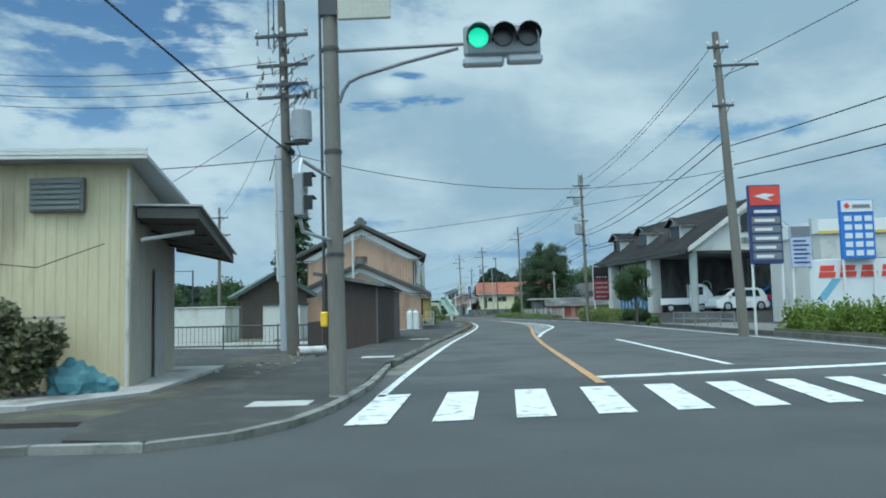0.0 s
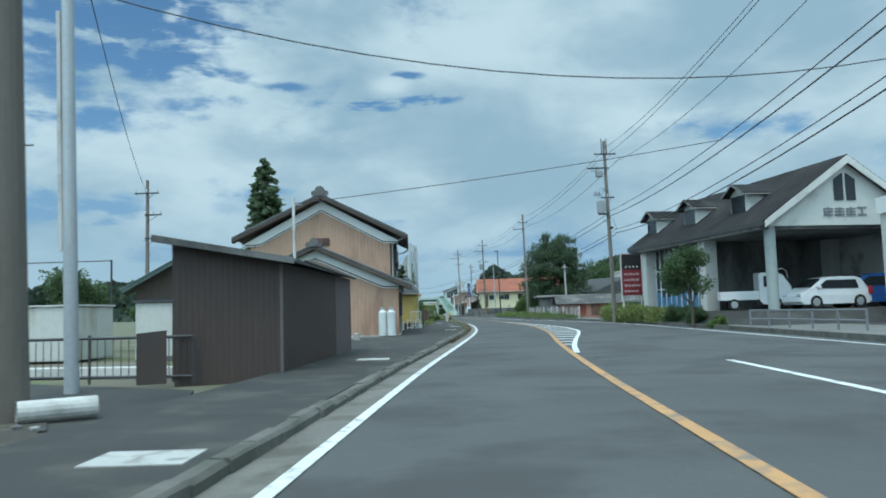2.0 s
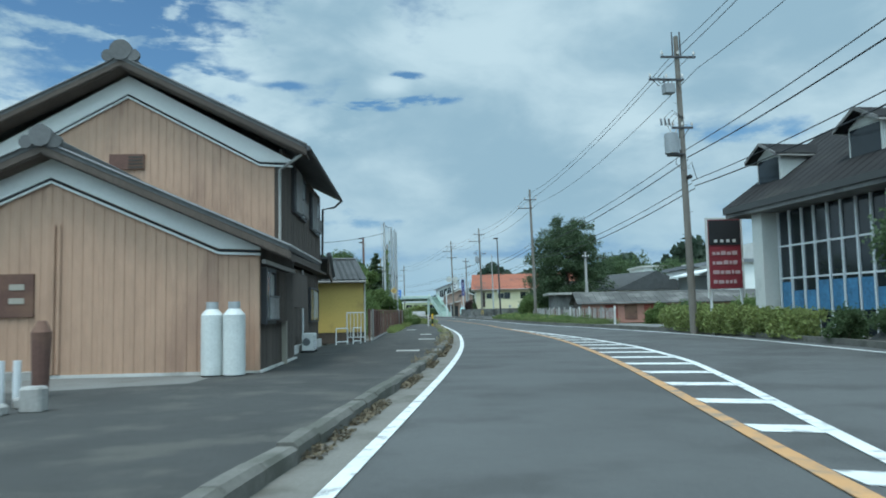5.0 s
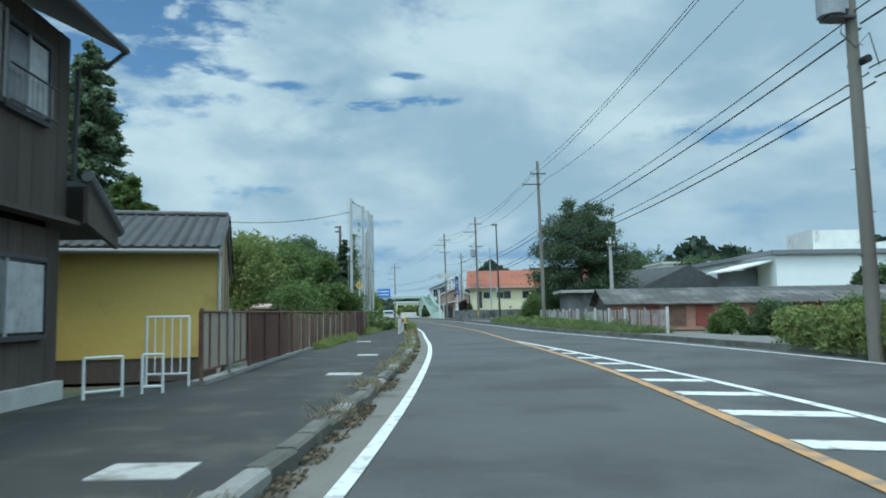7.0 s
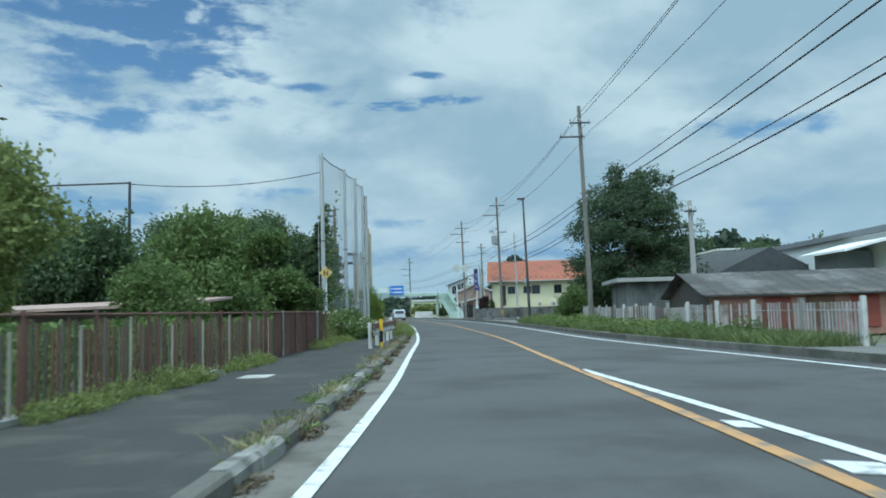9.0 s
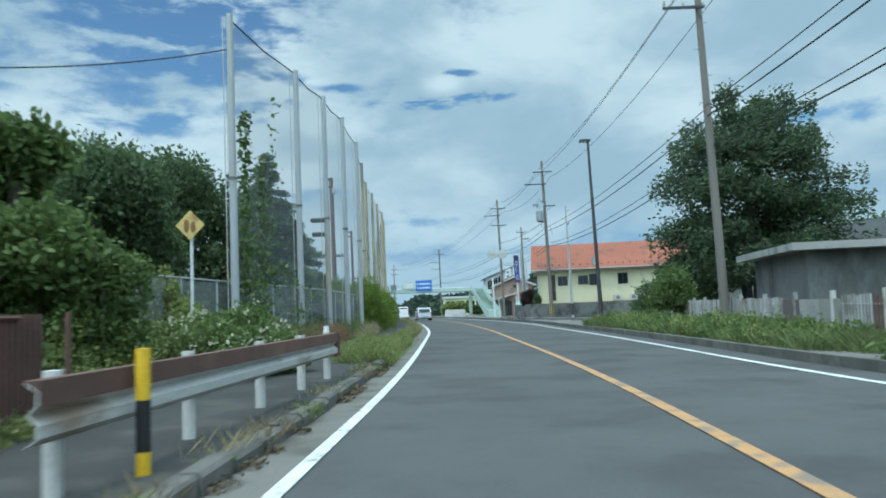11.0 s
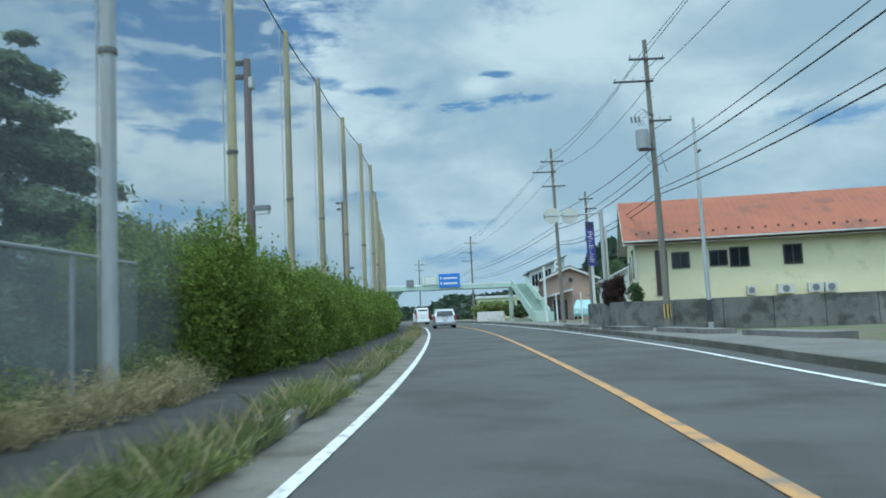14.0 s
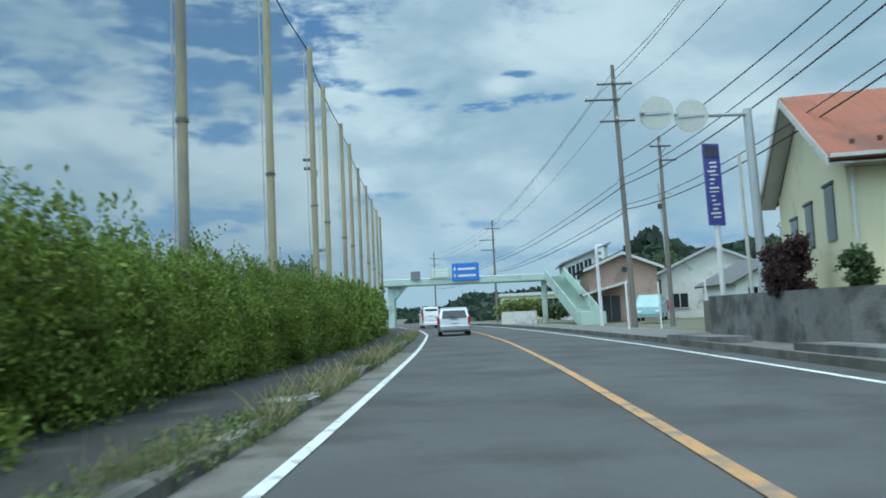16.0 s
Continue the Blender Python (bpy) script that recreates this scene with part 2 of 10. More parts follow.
TILE_OLD = mat("old_dark_tile", (0.062, 0.064, 0.064), 0.9, 0.3, 1.5, 14, 0.3, rand=0.25, spec=0.15)
TILE_BROWN = mat("brown_shingles", (0.042, 0.037, 0.034), 0.85, 0.25, 1.2, 16, 0.35, rand=0.2, spec=0.15)
TILE_ORANGE = mat("terracotta_roof", (0.27, 0.088, 0.05), 0.85, 0.2, 0.6, 14, 0.1, rand=0.02, dirt=(0.17, 0.07, 0.05), dirt_amt=0.4)
KERB = mat("kerb_concrete", (0.20, 0.195, 0.175), 0.92, 0.25, 1.1, 25, 0.35, dirt=(0.085, 0.085, 0.068), dirt_amt=0.55, dirt_scale=1.4, rand=0.2)
GUTTER = mat("gutter_concrete", (0.145, 0.136, 0.118), 0.92, 0.26, 0.9, 30, 0.3, dirt=(0.085, 0.078, 0.062), dirt_amt=0.5, dirt_scale=1.2)
CREAM_WALL = mat("cream_render", (0.66, 0.60, 0.40), 0.85, 0.06, 0.7, 20, 0.06, dirt=(0.50, 0.45, 0.31), dirt_amt=0.2)
YELLOW = mat("yellow_panel", (0.56, 0.40, 0.11), 0.6, 0.08, 0.6, 14, 0.04, dirt=(0.42, 0.29, 0.085), dirt_amt=0.25)
GLASS_DARK = mat("window_glass", (0.02, 0.024, 0.028), 0.08, 0.1, 1, 4, 0)
BLACK = mat("black", (0.012, 0.012, 0.013), 0.7, 0.2, 1, 10, 0)
SILVER = mat("silver_car_paint", (0.42, 0.44, 0.46), 0.28, 0.04, 1, 30, 0, metal=0.6)
WHITE_CAR = mat("white_car_paint", (0.74, 0.75, 0.75), 0.25, 0.03, 1, 30, 0)
RUBBER = mat("rubber", (0.02, 0.02, 0.02), 0.85, 0.2, 2, 30, 0.1)
TAIL_RED = mat("tail_lamp_red", (0.42, 0.015, 0.02), 0.2, 0.05, 1, 10, 0)
SIGN_RED = mat("sign_red", (0.62, 0.055, 0.035), 0.45, 0.05, 1, 10, 0)
SIGN_NAVY = mat("sign_navy", (0.03, 0.045, 0.15), 0.45, 0.05, 1, 10, 0)
SIGN_BLUE = mat("sign_blue", (0.025, 0.16, 0.50), 0.4, 0.05, 1, 10, 0)
SIGN_WHITE = mat("sign_white", (0.62, 0.63, 0.63), 0.45, 0.04, 1, 10, 0)
SIGN_GREY = mat("sign_grey", (0.16, 0.17, 0.18), 0.45, 0.06, 1, 10, 0)
LAMP_GREEN = mat("green_lamp", (0.02, 0.75, 0.42), 0.3, 0.02, 1, 10, 0, emit=1.0)
LENS_DARK = mat("dark_lens", (0.03, 0.032, 0.035), 0.25, 0.05, 1, 10, 0)
ROOF_SHEET = mat("old_sheet_roof", (0.085, 0.083, 0.078), 0.95, 0.35, 0.6, 10, 0.2, dirt=(0.16, 0.155, 0.145), dirt_amt=0.45, dirt_scale=0.6, spec=0.15)
MINT = mat("mint_green_steel", (0.40, 0.51, 0.45), 0.5, 0.08, 0.6, 12, 0.04, dirt=(0.30, 0.36, 0.31), dirt_amt=0.3)
BARK = mat("bark", (0.075, 0.06, 0.045), 0.95, 0.35, 2, 15, 0.6)


def leaves(name, col, rand=0.35, rough=0.6, thin=0.4, var=0.25, scale=0.9):
    """Leaf surface: colour differs from leaf to leaf, and light shines through."""
    m = mat(name, col, rough, var, scale, 6, 0, rand=rand, spec=0.25)
    t = m.node_tree
    b = t.nodes["Principled BSDF"]
    tr = t.nodes.new("ShaderNodeBsdfTranslucent")
    mx = t.nodes.new("ShaderNodeMixShader")
    mx.inputs[0].default_value = thin
    t.links.new(b.inputs["Base Color"].links[0].from_socket, tr.inputs[0])
    t.links.new(b.outputs[0], mx.inputs[1])
    t.links.new(tr.outputs[0], mx.inputs[2])
    t.links.new(mx.outputs[0], t.nodes["Material Output"].inputs[0])
    return m


LEAF = leaves("leaf_green", (0.118, 0.172, 0.056))
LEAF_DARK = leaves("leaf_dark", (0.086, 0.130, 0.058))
LEAF_LIGHT = leaves("leaf_yellow_green", (0.21, 0.25, 0.085))
LEAF_HEDGE = leaves("leaf_hedge", (0.155, 0.215, 0.042), 0.4, var=0.6, scale=1.3)
GRASS = leaves("grass_blades", (0.155, 0.195, 0.075), 0.4, var=0.4)
GRASS_DRY = leaves("dry_grass", (0.36, 0.31, 0.18))
LEAF_RED = leaves("reddish_weeds", (0.28, 0.185, 0.105))
LEAF_CEDAR = leaves("cedar_needles", (0.135, 0.185, 0.105))
LEAF_DEEP = leaves("leaf_deep_green", (0.075, 0.112, 0.058))
FAR_WOOD = leaves("far_woods", (0.045, 0.068, 0.045), 0.25)

# ---------------------------------------------------------------- mesh helpers


def mesh_of(bm, name, material):
    me = bpy.data.meshes.new(name)
    bmesh.ops.recalc_face_normals(bm, faces=bm.faces)
    bm.to_mesh(me)
    bm.free()
    me.materials.append(material)
    return me


def part(name, bm, material, parent, label="", smooth=False):
    ob = new(name, mesh_of(bm, name, material))
    ob.parent = parent
    if smooth:
        ob.data.polygons.foreach_set("use_smooth", [True] * len(ob.data.polygons))
    if label:
        tagged(ob, label)
    return ob


def thing(name, m, label, category, group="", kind=""):
    ob = new(name)
    ob.empty_display_size = 0.2
    ob.matrix_basis = m
    return tagged(ob, label, category, group, kind)


def solo(name, bm, material, label, category, kind="", smooth=False, group=""):
    ob = new(name, mesh_of(bm, name, material))
    if smooth:
        ob.data.polygons.foreach_set("use_smooth", [True] * len(ob.data.polygons))
    return tagged(ob, label, category, group, kind)


def B():
    return bmesh.new()


def box(bm, x0, x1, y0, y1, z0, z1, bev=0.0):
    vs = [bm.verts.new((x, y, z)) for x in (x0, x1) for y in (y0, y1) for z in (z0, z1)]
    fs = [(0, 1, 3, 2), (4, 6, 7, 5), (0, 4, 5, 1), (2, 3, 7, 6), (0, 2, 6, 4), (1, 5, 7, 3)]
    faces = [bm.faces.new([vs[i] for i in f]) for f in fs]
    if bev:
        es = list({e for f in faces for e in f.edges})
        bmesh.ops.bevel(bm, geom=es, offset=bev, segments=1, affect="EDGES")
    return bm


def rod(bm, p0, p1, r0, r1=None, n=10, caps=True):
    p0, p1 = Vector(p0), Vector(p1)
    r1 = r0 if r1 is None else r1
    d = (p1 - p0).normalized()
    a = d.orthogonal().normalized()
    b = d.cross(a)
    rings = []
    for p, r in ((p0, r0), (p1, r1)):
        rings.append([bm.verts.new(p + (a * math.cos(2 * math.pi * i / n) + b * math.sin(2 * math.pi * i / n)) * r) for i in range(n)])
    for i in range(n):
        j = (i + 1) % n
        bm.faces.new((rings[0][i], rings[0][j], rings[1][j], rings[1][i]))
    if caps:
        bm.faces.new(rings[0][::-1])
        bm.faces.new(rings[1])
    return bm


def tube(bm, pts, r, n=6):
    pts = [Vector(p) for p in pts]
    rings = []
    for i, p in enumerate(pts):
        d = (pts[min(i + 1, len(pts) - 1)] - pts[max(i - 1, 0)]).normalized()
        a = d.cross(Vector((0, 0, 1)))
        a = a.normalized() if a.length > 1e-3 else Vector((1, 0, 0))
        b = d.cross(a)
        rings.append([bm.verts.new(p + (a * math.cos(2 * math.pi * k / n) + b * math.sin(2 * math.pi * k / n)) * r) for k in range(n)])
    for u, v in zip(rings, rings[1:]):
        for k in range(n):
            j = (k + 1) % n
            bm.faces.new((u[k], u[j], v[j], v[k]))
    bm.faces.new(rings[0][::-1])
    bm.faces.new(rings[-1])
    return bm


def prism(bm, poly, p0, axis):
    """A polygon (list of points) pushed along the vector axis from p0."""
    p0, axis = Vector(p0), Vector(axis)
    a = [bm.verts.new(p0 + Vector(p)) for p in poly]
    b = [bm.verts.new(p0 + Vector(p) + axis) for p in poly]
    n = len(poly)
    bm.faces.new(a)
    bm.faces.new(b[::-1])
    for i in range(n):
        j = (i + 1) % n
        bm.faces.new((a[i], b[i], b[j], a[j]))
    return bm


def ribbed(bm, p0, p1, z0, top, pitch=0.12, deep=0.02, out=(0, -1), thick=0.05):
    """A wall of ribbed sheet from p0 to p1 (plan points); top(s) gives its height along it."""
    p0, p1, o = Vector((*p0, 0)), Vector((*p1, 0)), Vector((*out, 0))
    L = (p1 - p0).length
    d = (p1 - p0) / L
    n = max(2, int(L / pitch))
    prof = []
    for i in range(n):
        s = L * i / n
        w = L / n
        for f, q in ((0.0, 0), (0.42, 0), (0.5, 1), (0.92, 1)):
            prof.append((s + f * w, q * deep))
    prof.append((L, 0))
    ok = [bm.verts.new(p0 + d * s + o * q + Vector((0, 0, z0))) for s, q in prof]
    ot = [bm.verts.new(p0 + d * s + o * q + Vector((0, 0, top(s)))) for s, q in prof]
    ib = [bm.verts.new(p0 + d * s - o * thick + Vector((0, 0, z0))) for s in (0, L)]
    for i in range(len(prof) - 1):
        bm.faces.new((ok[i], ok[i + 1], ot[i + 1], ot[i]))
    mids = sorted({0.0, L} | {s for s in (L * k / 12 for k in range(13))})
    bk = [(bm.verts.new(p0 + d * s - o * thick + Vector((0, 0, z0))), bm.verts.new(p0 + d * s - o * thick + Vector((0, 0, top(s))))) for s in mids]
    for (a, b), (c, e) in zip(bk, bk[1:]):
        bm.faces.new((a, b, e, c))
    for v in ib:
        bm.verts.remove(v)
    return bm


def curve_at(table, y):
    return float(np.interp(y, [p[0] for p in table], [p[1] for p in table]))


# plan of the road: (y, x) of the left line, the centre line and the right line
LEFT = [(-60, -3.6), (0, -1.4), (9, -0.95), (15, -0.65), (20, -0.30), (27, 0.20), (35, 0.93), (45, 1.80), (50, 2.15), (55, 2.42), (60, 2.55),
        (67, 2.63), (74, 2.53), (83, 2.14), (90, 1.92), (97, 1.50), (106, 0.84), (117, 0.0), (124, -0.72), (133, -1.80), (141, -2.86),
        (150, -4.1), (159, -5.5), (170, -7.3), (185, -10.6), (205, -16.5), (240, -28), (300, -52), (420, -105)]
MID = [(-60, -0.6), (0, 1.75), (12, 2.36), (18, 2.76), (24, 3.12), (32, 3.78), (38, 4.35), (45, 5.15), (50, 5.58), (57, 5.98), (62, 6.10), (70, 5.90),
       (74, 5.72), (80, 5.48), (90, 5.18), (97, 4.72), (105, 4.08), (118, 3.03), (126, 2.17), (133, 1.38), (141, 0.42), (150, -0.85), (156, -1.75),
       (170, -4.3), (185, -7.6), (205, -13.1), (240, -24.6), (300, -48.6), (420, -101.6)]
RIGHT = [(-60, 6), (14, 10.3), (27, 10.9), (37, 11.2), (50, 11.6), (56, 11.8), (63, 11.6), (70, 10.9), (76, 10.2), (82, 9.2), (88, 8.35), (93, 7.9),
         (100, 7.6), (109, 7.05), (120, 6.1), (127, 5.7), (137, 4.5), (149, 2.8), (160, 0.8), (170, -1.1), (185, -4.4), (205, -9.9), (240, -21.4),
         (300, -45.4), (420, -98.4)]


def smooth_line(table):
    ys = np.arange(-60, 420.1, 1.0)
    xs = np.interp(ys, [p[0] for p in table], [p[1] for p in table])
    for _ in range(10):
        xs[1:-1] = 0.25 * xs[:-2] + 0.5 * xs[1:-1] + 0.25 * xs[2:]
    return list(zip(ys, xs))


LEFT, MID, RIGHT = smooth_line(LEFT), smooth_line(MID), smooth_line(RIGHT)


def xl(y):
    return curve_at(LEFT, y)


def xm(y):
    return curve_at(MID, y)


def xr(y):
    return curve_at(RIGHT, y)


def kerb_l(y):
    return xl(y) - 0.48 - 0.15 * min(1, max(0, (y - 100) / 10))


def kerb_r(y):
    return xr(y) + 0.75


def strip(bm, fa, fb, y0, y1, z0=0.0, z1=None, step=1.0):
    """A ribbon between two curves; closed as a slab if z1 is given (z1 is the top)."""
    n = max(1, int(round((y1 - y0) / step)))
    ys = [y0 + (y1 - y0) * i / n for i in range(n + 1)]
    rows = []
    for y in ys:
        a, b = fa(y), fb(y)
        if z1 is None:
            rows.append([bm.verts.new((a, y, z0)), bm.verts.new((b, y, z0))])
        else:
            rows.append([bm.verts.new(p) for p in ((a, y, z0), (b, y, z0), (b, y, z1), (a, y, z1))])
    for r, s in zip(rows, rows[1:]):
        if z1 is None:
            bm.faces.new((r[0], r[1], s[1], s[0]))
        else:
            for i in range(4):
                j = (i + 1) % 4
                bm.faces.new((r[i], r[j], s[j], s[i]))
    if z1 is not None:
        bm.faces.new(rows[0])
        bm.faces.new(rows[-1][::-1])
    return bm


# ---------------------------------------------------------------- ground and road
bm = B()
G = 48
gv = {}
for i in range(G + 1):
    for j in range(G + 1):
        u, v = i / G * 2 - 1, j / G * 2 - 1
        x, y = 1500 * u * abs(u), 100 + 1900 * v * abs(v)
        gv[i, j] = bm.verts.new((x, y, -0.06))
for i in range(G):
    for j in range(G):
        bm.faces.new((gv[i, j], gv[i + 1, j], gv[i + 1, j + 1], gv[i, j + 1]))
solo("ground", bm, SOIL, "bare earth and rough grass", "ground", "structure")
bm = B()
strip(bm, lambda y: kerb_l(y) - 0.02, lambda y: kerb_r(y) + 0.02, 12, 420, -0.01)
solo("road", bm, ASPHALT, "worn grey asphalt road curving to the left", "road", "structure")
bm = B()
strip(bm, lambda y: -70, lambda y: 80, -60, 12.0, -0.012, step=4)
solo("crossroad", bm, ASPHALT_DARK, "asphalt of the crossroads", "road", "structure")


def line_mark(name, f, width, y0, y1, material, label, z=0.0):
    bm = B()
    strip(bm, lambda y: f(y) - width / 2, lambda y: f(y) + width / 2, y0, y1, -0.004 + z, 0.004 + z, 1.5)
    return solo(name, bm, material, label, "road marking", "structure")


line_mark("edge_line_a", lambda y: xl(y) - 0.015, 0.125, 10.4, 300, PAINT_W, "white edge line beside the kerb")
line_mark("edge_line_b", xr, 0.13, 15.5, 300, PAINT_W, "white edge line of the far lane")
line_mark("centre_line", xm, 0.15, 11.6, 300, PAINT_O, "orange centre line, worn")
line_mark("lane_line", lambda y: 5.42 + (y - 14.6) * 0.055, 0.15, 14.6, 27.2, PAINT_W, "white lane line of the turning lane")
bm = B()
prism(bm, [(2.5, 12.35, -0.004), (9.9, 14.1, -0.004), (9.9, 14.5, -0.004), (2.5, 12.75, -0.004)], (0, 0, 0), (0, 0, 0.008))
solo("stop_line", bm, PAINT_W, "white stop line before the crossing", "road marking", "structure")
crossing = thing("crosswalk", pose(0, 0, 0), "row of white painted crossing bars on asphalt", "crosswalk", kind="structure")
for k in range(11):
    x0 = -1.05 + 0.897 * k
    yn = 7.85 + 0.145 * k
    sk = 0.10 + 0.055 * k
    bm = B()
    prism(bm, [(x0, yn, -0.004), (x0 + 0.43, yn + 0.05, -0.004), (x0 + 0.46 + sk, yn + 2.80, -0.004), (x0 + 0.02 + sk, yn + 2.76, -0.004)], (0, 0, 0), (0, 0, 0.008))
    part("stripe", bm, PAINT_W, crossing)
# hatched island between the centre line and the opposite lane
HATCH = [(31, 0.12), (34, 0.30), (38, 0.62), (43, 1.05), (48, 1.45), (54, 1.5), (59, 1.15), (64, 0.8), (69, 0.5), (74, 0.2), (76, 0.08)]
line_mark("hatch_border", lambda y: xm(y) + curve_at(HATCH, y), 0.15, 31, 76, PAINT_W, "white border of a hatched island")
hatch = thing("hatched_island", pose(0, 0, 0), "white slanting hatch bars on asphalt", "road marking", kind="structure")
y = 33.0
while y < 74:
    w = curve_at(HATCH, y + 0.6)
    bm = B()
    a, b = xm(y) + 0.14, xm(y + 0.3) + w - 0.1
    s = 0.22 * w
    prism(bm, [(a, y + s, -0.004), (b, y, -0.004), (b, y + 0.42, -0.004), (a, y + 0.42 + s, -0.004)], (0, 0, 0), (0, 0, 0.007))
    if b - a > 0.15:
        part("hatch_bar", bm, PAINT_W, hatch)
    else:
        bm.free()
    y += 2.0

# pavements
bm = B()
strip(bm, lambda y: curve_at([(11, -3.4), (20, -3.0), (26, -2.45), (33, -2.2), (34, -4.5), (43, -4.2), (44, -2.0), (58, -1.9), (60, -1.0), (88, -1.3), (95, -2.1), (104, -2.0), (112, -2.6), (117, -3.4), (123, -3.7), (130, -4.6), (138, -5.9), (160, -9.4), (300, -57)], y),
      lambda y: kerb_l(y) - 0.14, 16, 300, -0.05, 0.10)
solo("pavement", bm, ASPHALT_OLD, "old patched asphalt footway", "pavement", "structure")
bm = B()
strip(bm, lambda y: kerb_r(y) + 0.14, lambda y: kerb_r(y) + 3.2 + 1.5 * (y < 70), 16, 300, -0.05, 0.11)
solo("pavement_far", bm, GRAVEL, "gritty footway on the far side", "pavement", "structure")
bm = B()
prism(bm, [(11.5, 20, -0.05), (60, 20, -0.05), (60, 70, -0.05), (13, 70, -0.05)], (0, 0, 0), (0, 0, 0.14))
solo("forecourt", bm, ASPHALT_OLD, "asphalt forecourt of the car dealer", "forecourt", "structure")
bm = B()
prism(bm, [(-60, 11.2, -0.05), (-1.2, 11.2, -0.05), (-1.25, 16, -0.05), (-3.2, 24, -0.05), (-14, 30, -0.05), (-60, 30, -0.05)], (0, 0, 0), (0, 0, 0.075))
solo("yard", bm, ASPHALT_OLD, "worn asphalt yard by the corner", "yard", "structure")

bm = B()
strip(bm, lambda y: kerb_l(y) - 0.01, lambda y: xl(y) - 0.09, 14, 150, -0.008, -0.0065, 1.0)
solo("gutter", bm, GUTTER, "pale gritty gutter between kerb and edge line", "gutter", "structure")

# ---------------------------------------------------------------- poles and cables


def insulators(parent, z, half, n, h=0.16):
    for i in range(n):
        x = -half + 2 * half * i / max(1, n - 1)
        b = B()
        rod(b, (x, 0, z), (x, 0, z + h * 0.45), 0.02, 0.02, 6)
        rod(b, (x, 0, z + h * 0.45), (x, 0, z + h), 0.055, 0.035, 8)
        part("insulator", b, SIGN_WHITE, parent)


def utility_pole(x, y, h, label, turn=0.0, lean=(0, 0), arms=(), cans=(), r=0.155, boxes=(), band=False, material=None, switch=0.0, rods=0.0):
    m = Matrix.Translation((x, y, 0)) @ pose(0, 0, 0, lean[1], lean[0], turn)
    p = thing("utility_pole", m, label, "utility pole", "utility poles")
    b = B()
    rod(b, (0, 0, -0.05), (0, 0, h), r, r * 0.62, 14)
    part("shaft", b, material or POLE, p, smooth=False)
    for z, half, kind in arms:
        b = B()
        off = half * 0.75 if kind == "side" else (-half * 0.75 if kind == "sidel" else 0)
        box(b, off - half, off + half, -0.14, -0.06, z - 0.04, z + 0.04)
        a = part("crossarm", b, DARK_METAL if kind != "pale" else GALV, p)
        for i in range(3):
            xx = off - half * 0.92 + half * 1.84 * i / 2
            b = B()
            rod(b, (xx, -0.10, z + 0.04), (xx, -0.10, z + 0.12), 0.02, 0.02, 6)
            rod(b, (xx, -0.10, z + 0.12), (xx, -0.10, z + 0.24), 0.06, 0.035, 8)
            part("insulator", b, CONC_LIGHT, a)
        b = B()
        rod(b, (off + half * 0.6, -0.1, z - 0.03), (0.0, -0.12, z - 0.42), 0.016, 0.016, 6)
        part("brace", b, DARK_METAL, a)
    for z, side in cans:
        b = B()
        rod(b, (side * 0.46, 0, z), (side * 0.46, 0, z + 0.82), 0.28, 0.28, 16)
        rod(b, (side * 0.46, 0, z + 0.82), (side * 0.46, 0, z + 0.88), 0.24, 0.12, 16)
        t = part("transformer", b, TRANSFORMER, p, "grey steel transformer can")
        b = B()
        box(b, min(0, side * 0.6), max(0, side * 0.6), -0.2, 0.2, z - 0.08, z - 0.02)
        part("bracket", b, DARK_METAL, t)
        for k in (-1, 1):
            b = B()
            rod(b, (side * 0.42 + 0.1 * k, -0.1, z + 0.76), (side * 0.42 + 0.14 * k, -0.16, z + 1.0), 0.035, 0.02, 8)
            part("bushing", b, CONC_LIGHT, t)
        for k in range(4):
            b = B()
            box(b, side * 0.42 - 0.26, side * 0.42 + 0.26, -0.18 + 0.11 * k, -0.15 + 0.11 * k, z + 0.12, z + 0.6)
            part("cooling_fin", b, TRANSFORMER, t)
        for k in range(3):
            b = B()
            tube(b, [(side * (0.30 + 0.14 * k), -0.1, z + 1.0), (side * (0.5 + 0.16 * k), -0.22, z + 1.22 + 0.1 * k), (side * (0.25 + 0.1 * k), -0.2, z + 1.5 + 0.12 * k), (0.05 * k, -0.15, z + 1.42)], 0.012, 5)
            part("jumper_wire", b, WIRE, t)
            b = B()
            rod(b, (side * (0.55 + 0.17 * k), -0.12, z + 1.15), (side * (0.58 + 0.17 * k), -0.12, z + 1.42), 0.05, 0.04, 8)
            part("cutout", b, SIGN_GREY, t)
        b = B()
        tube(b, [(side * 0.3, -0.2, z), (side * 0.45, -0.25, z - 0.45), (side * 0.1, -0.22, z - 0.75), (-side * 0.25, -0.2, z - 0.4), (-side * 0.45, -0.18, z - 1.1)], 0.014, 5)
        part("drop_loop", b, WIRE, t)
    for z in boxes:
        b = B()
        rod(b, (0.1, -0.32, z), (0.1, 0.25, z), 0.09, 0.09, 8)
        part("cable_closure", b, BLACK, p)
    b = B()
    for k in range(int((h - 3) / 0.9)):
        z = 2.2 + 0.9 * k
        s = 1 if k % 2 else -1
        rod(b, (0, 0, z), (s * (r + 0.10), 0, z), 0.009, 0.009, 5)
    tagged(part("step_bolts", b, DARK_METAL, p), kind="stuff")
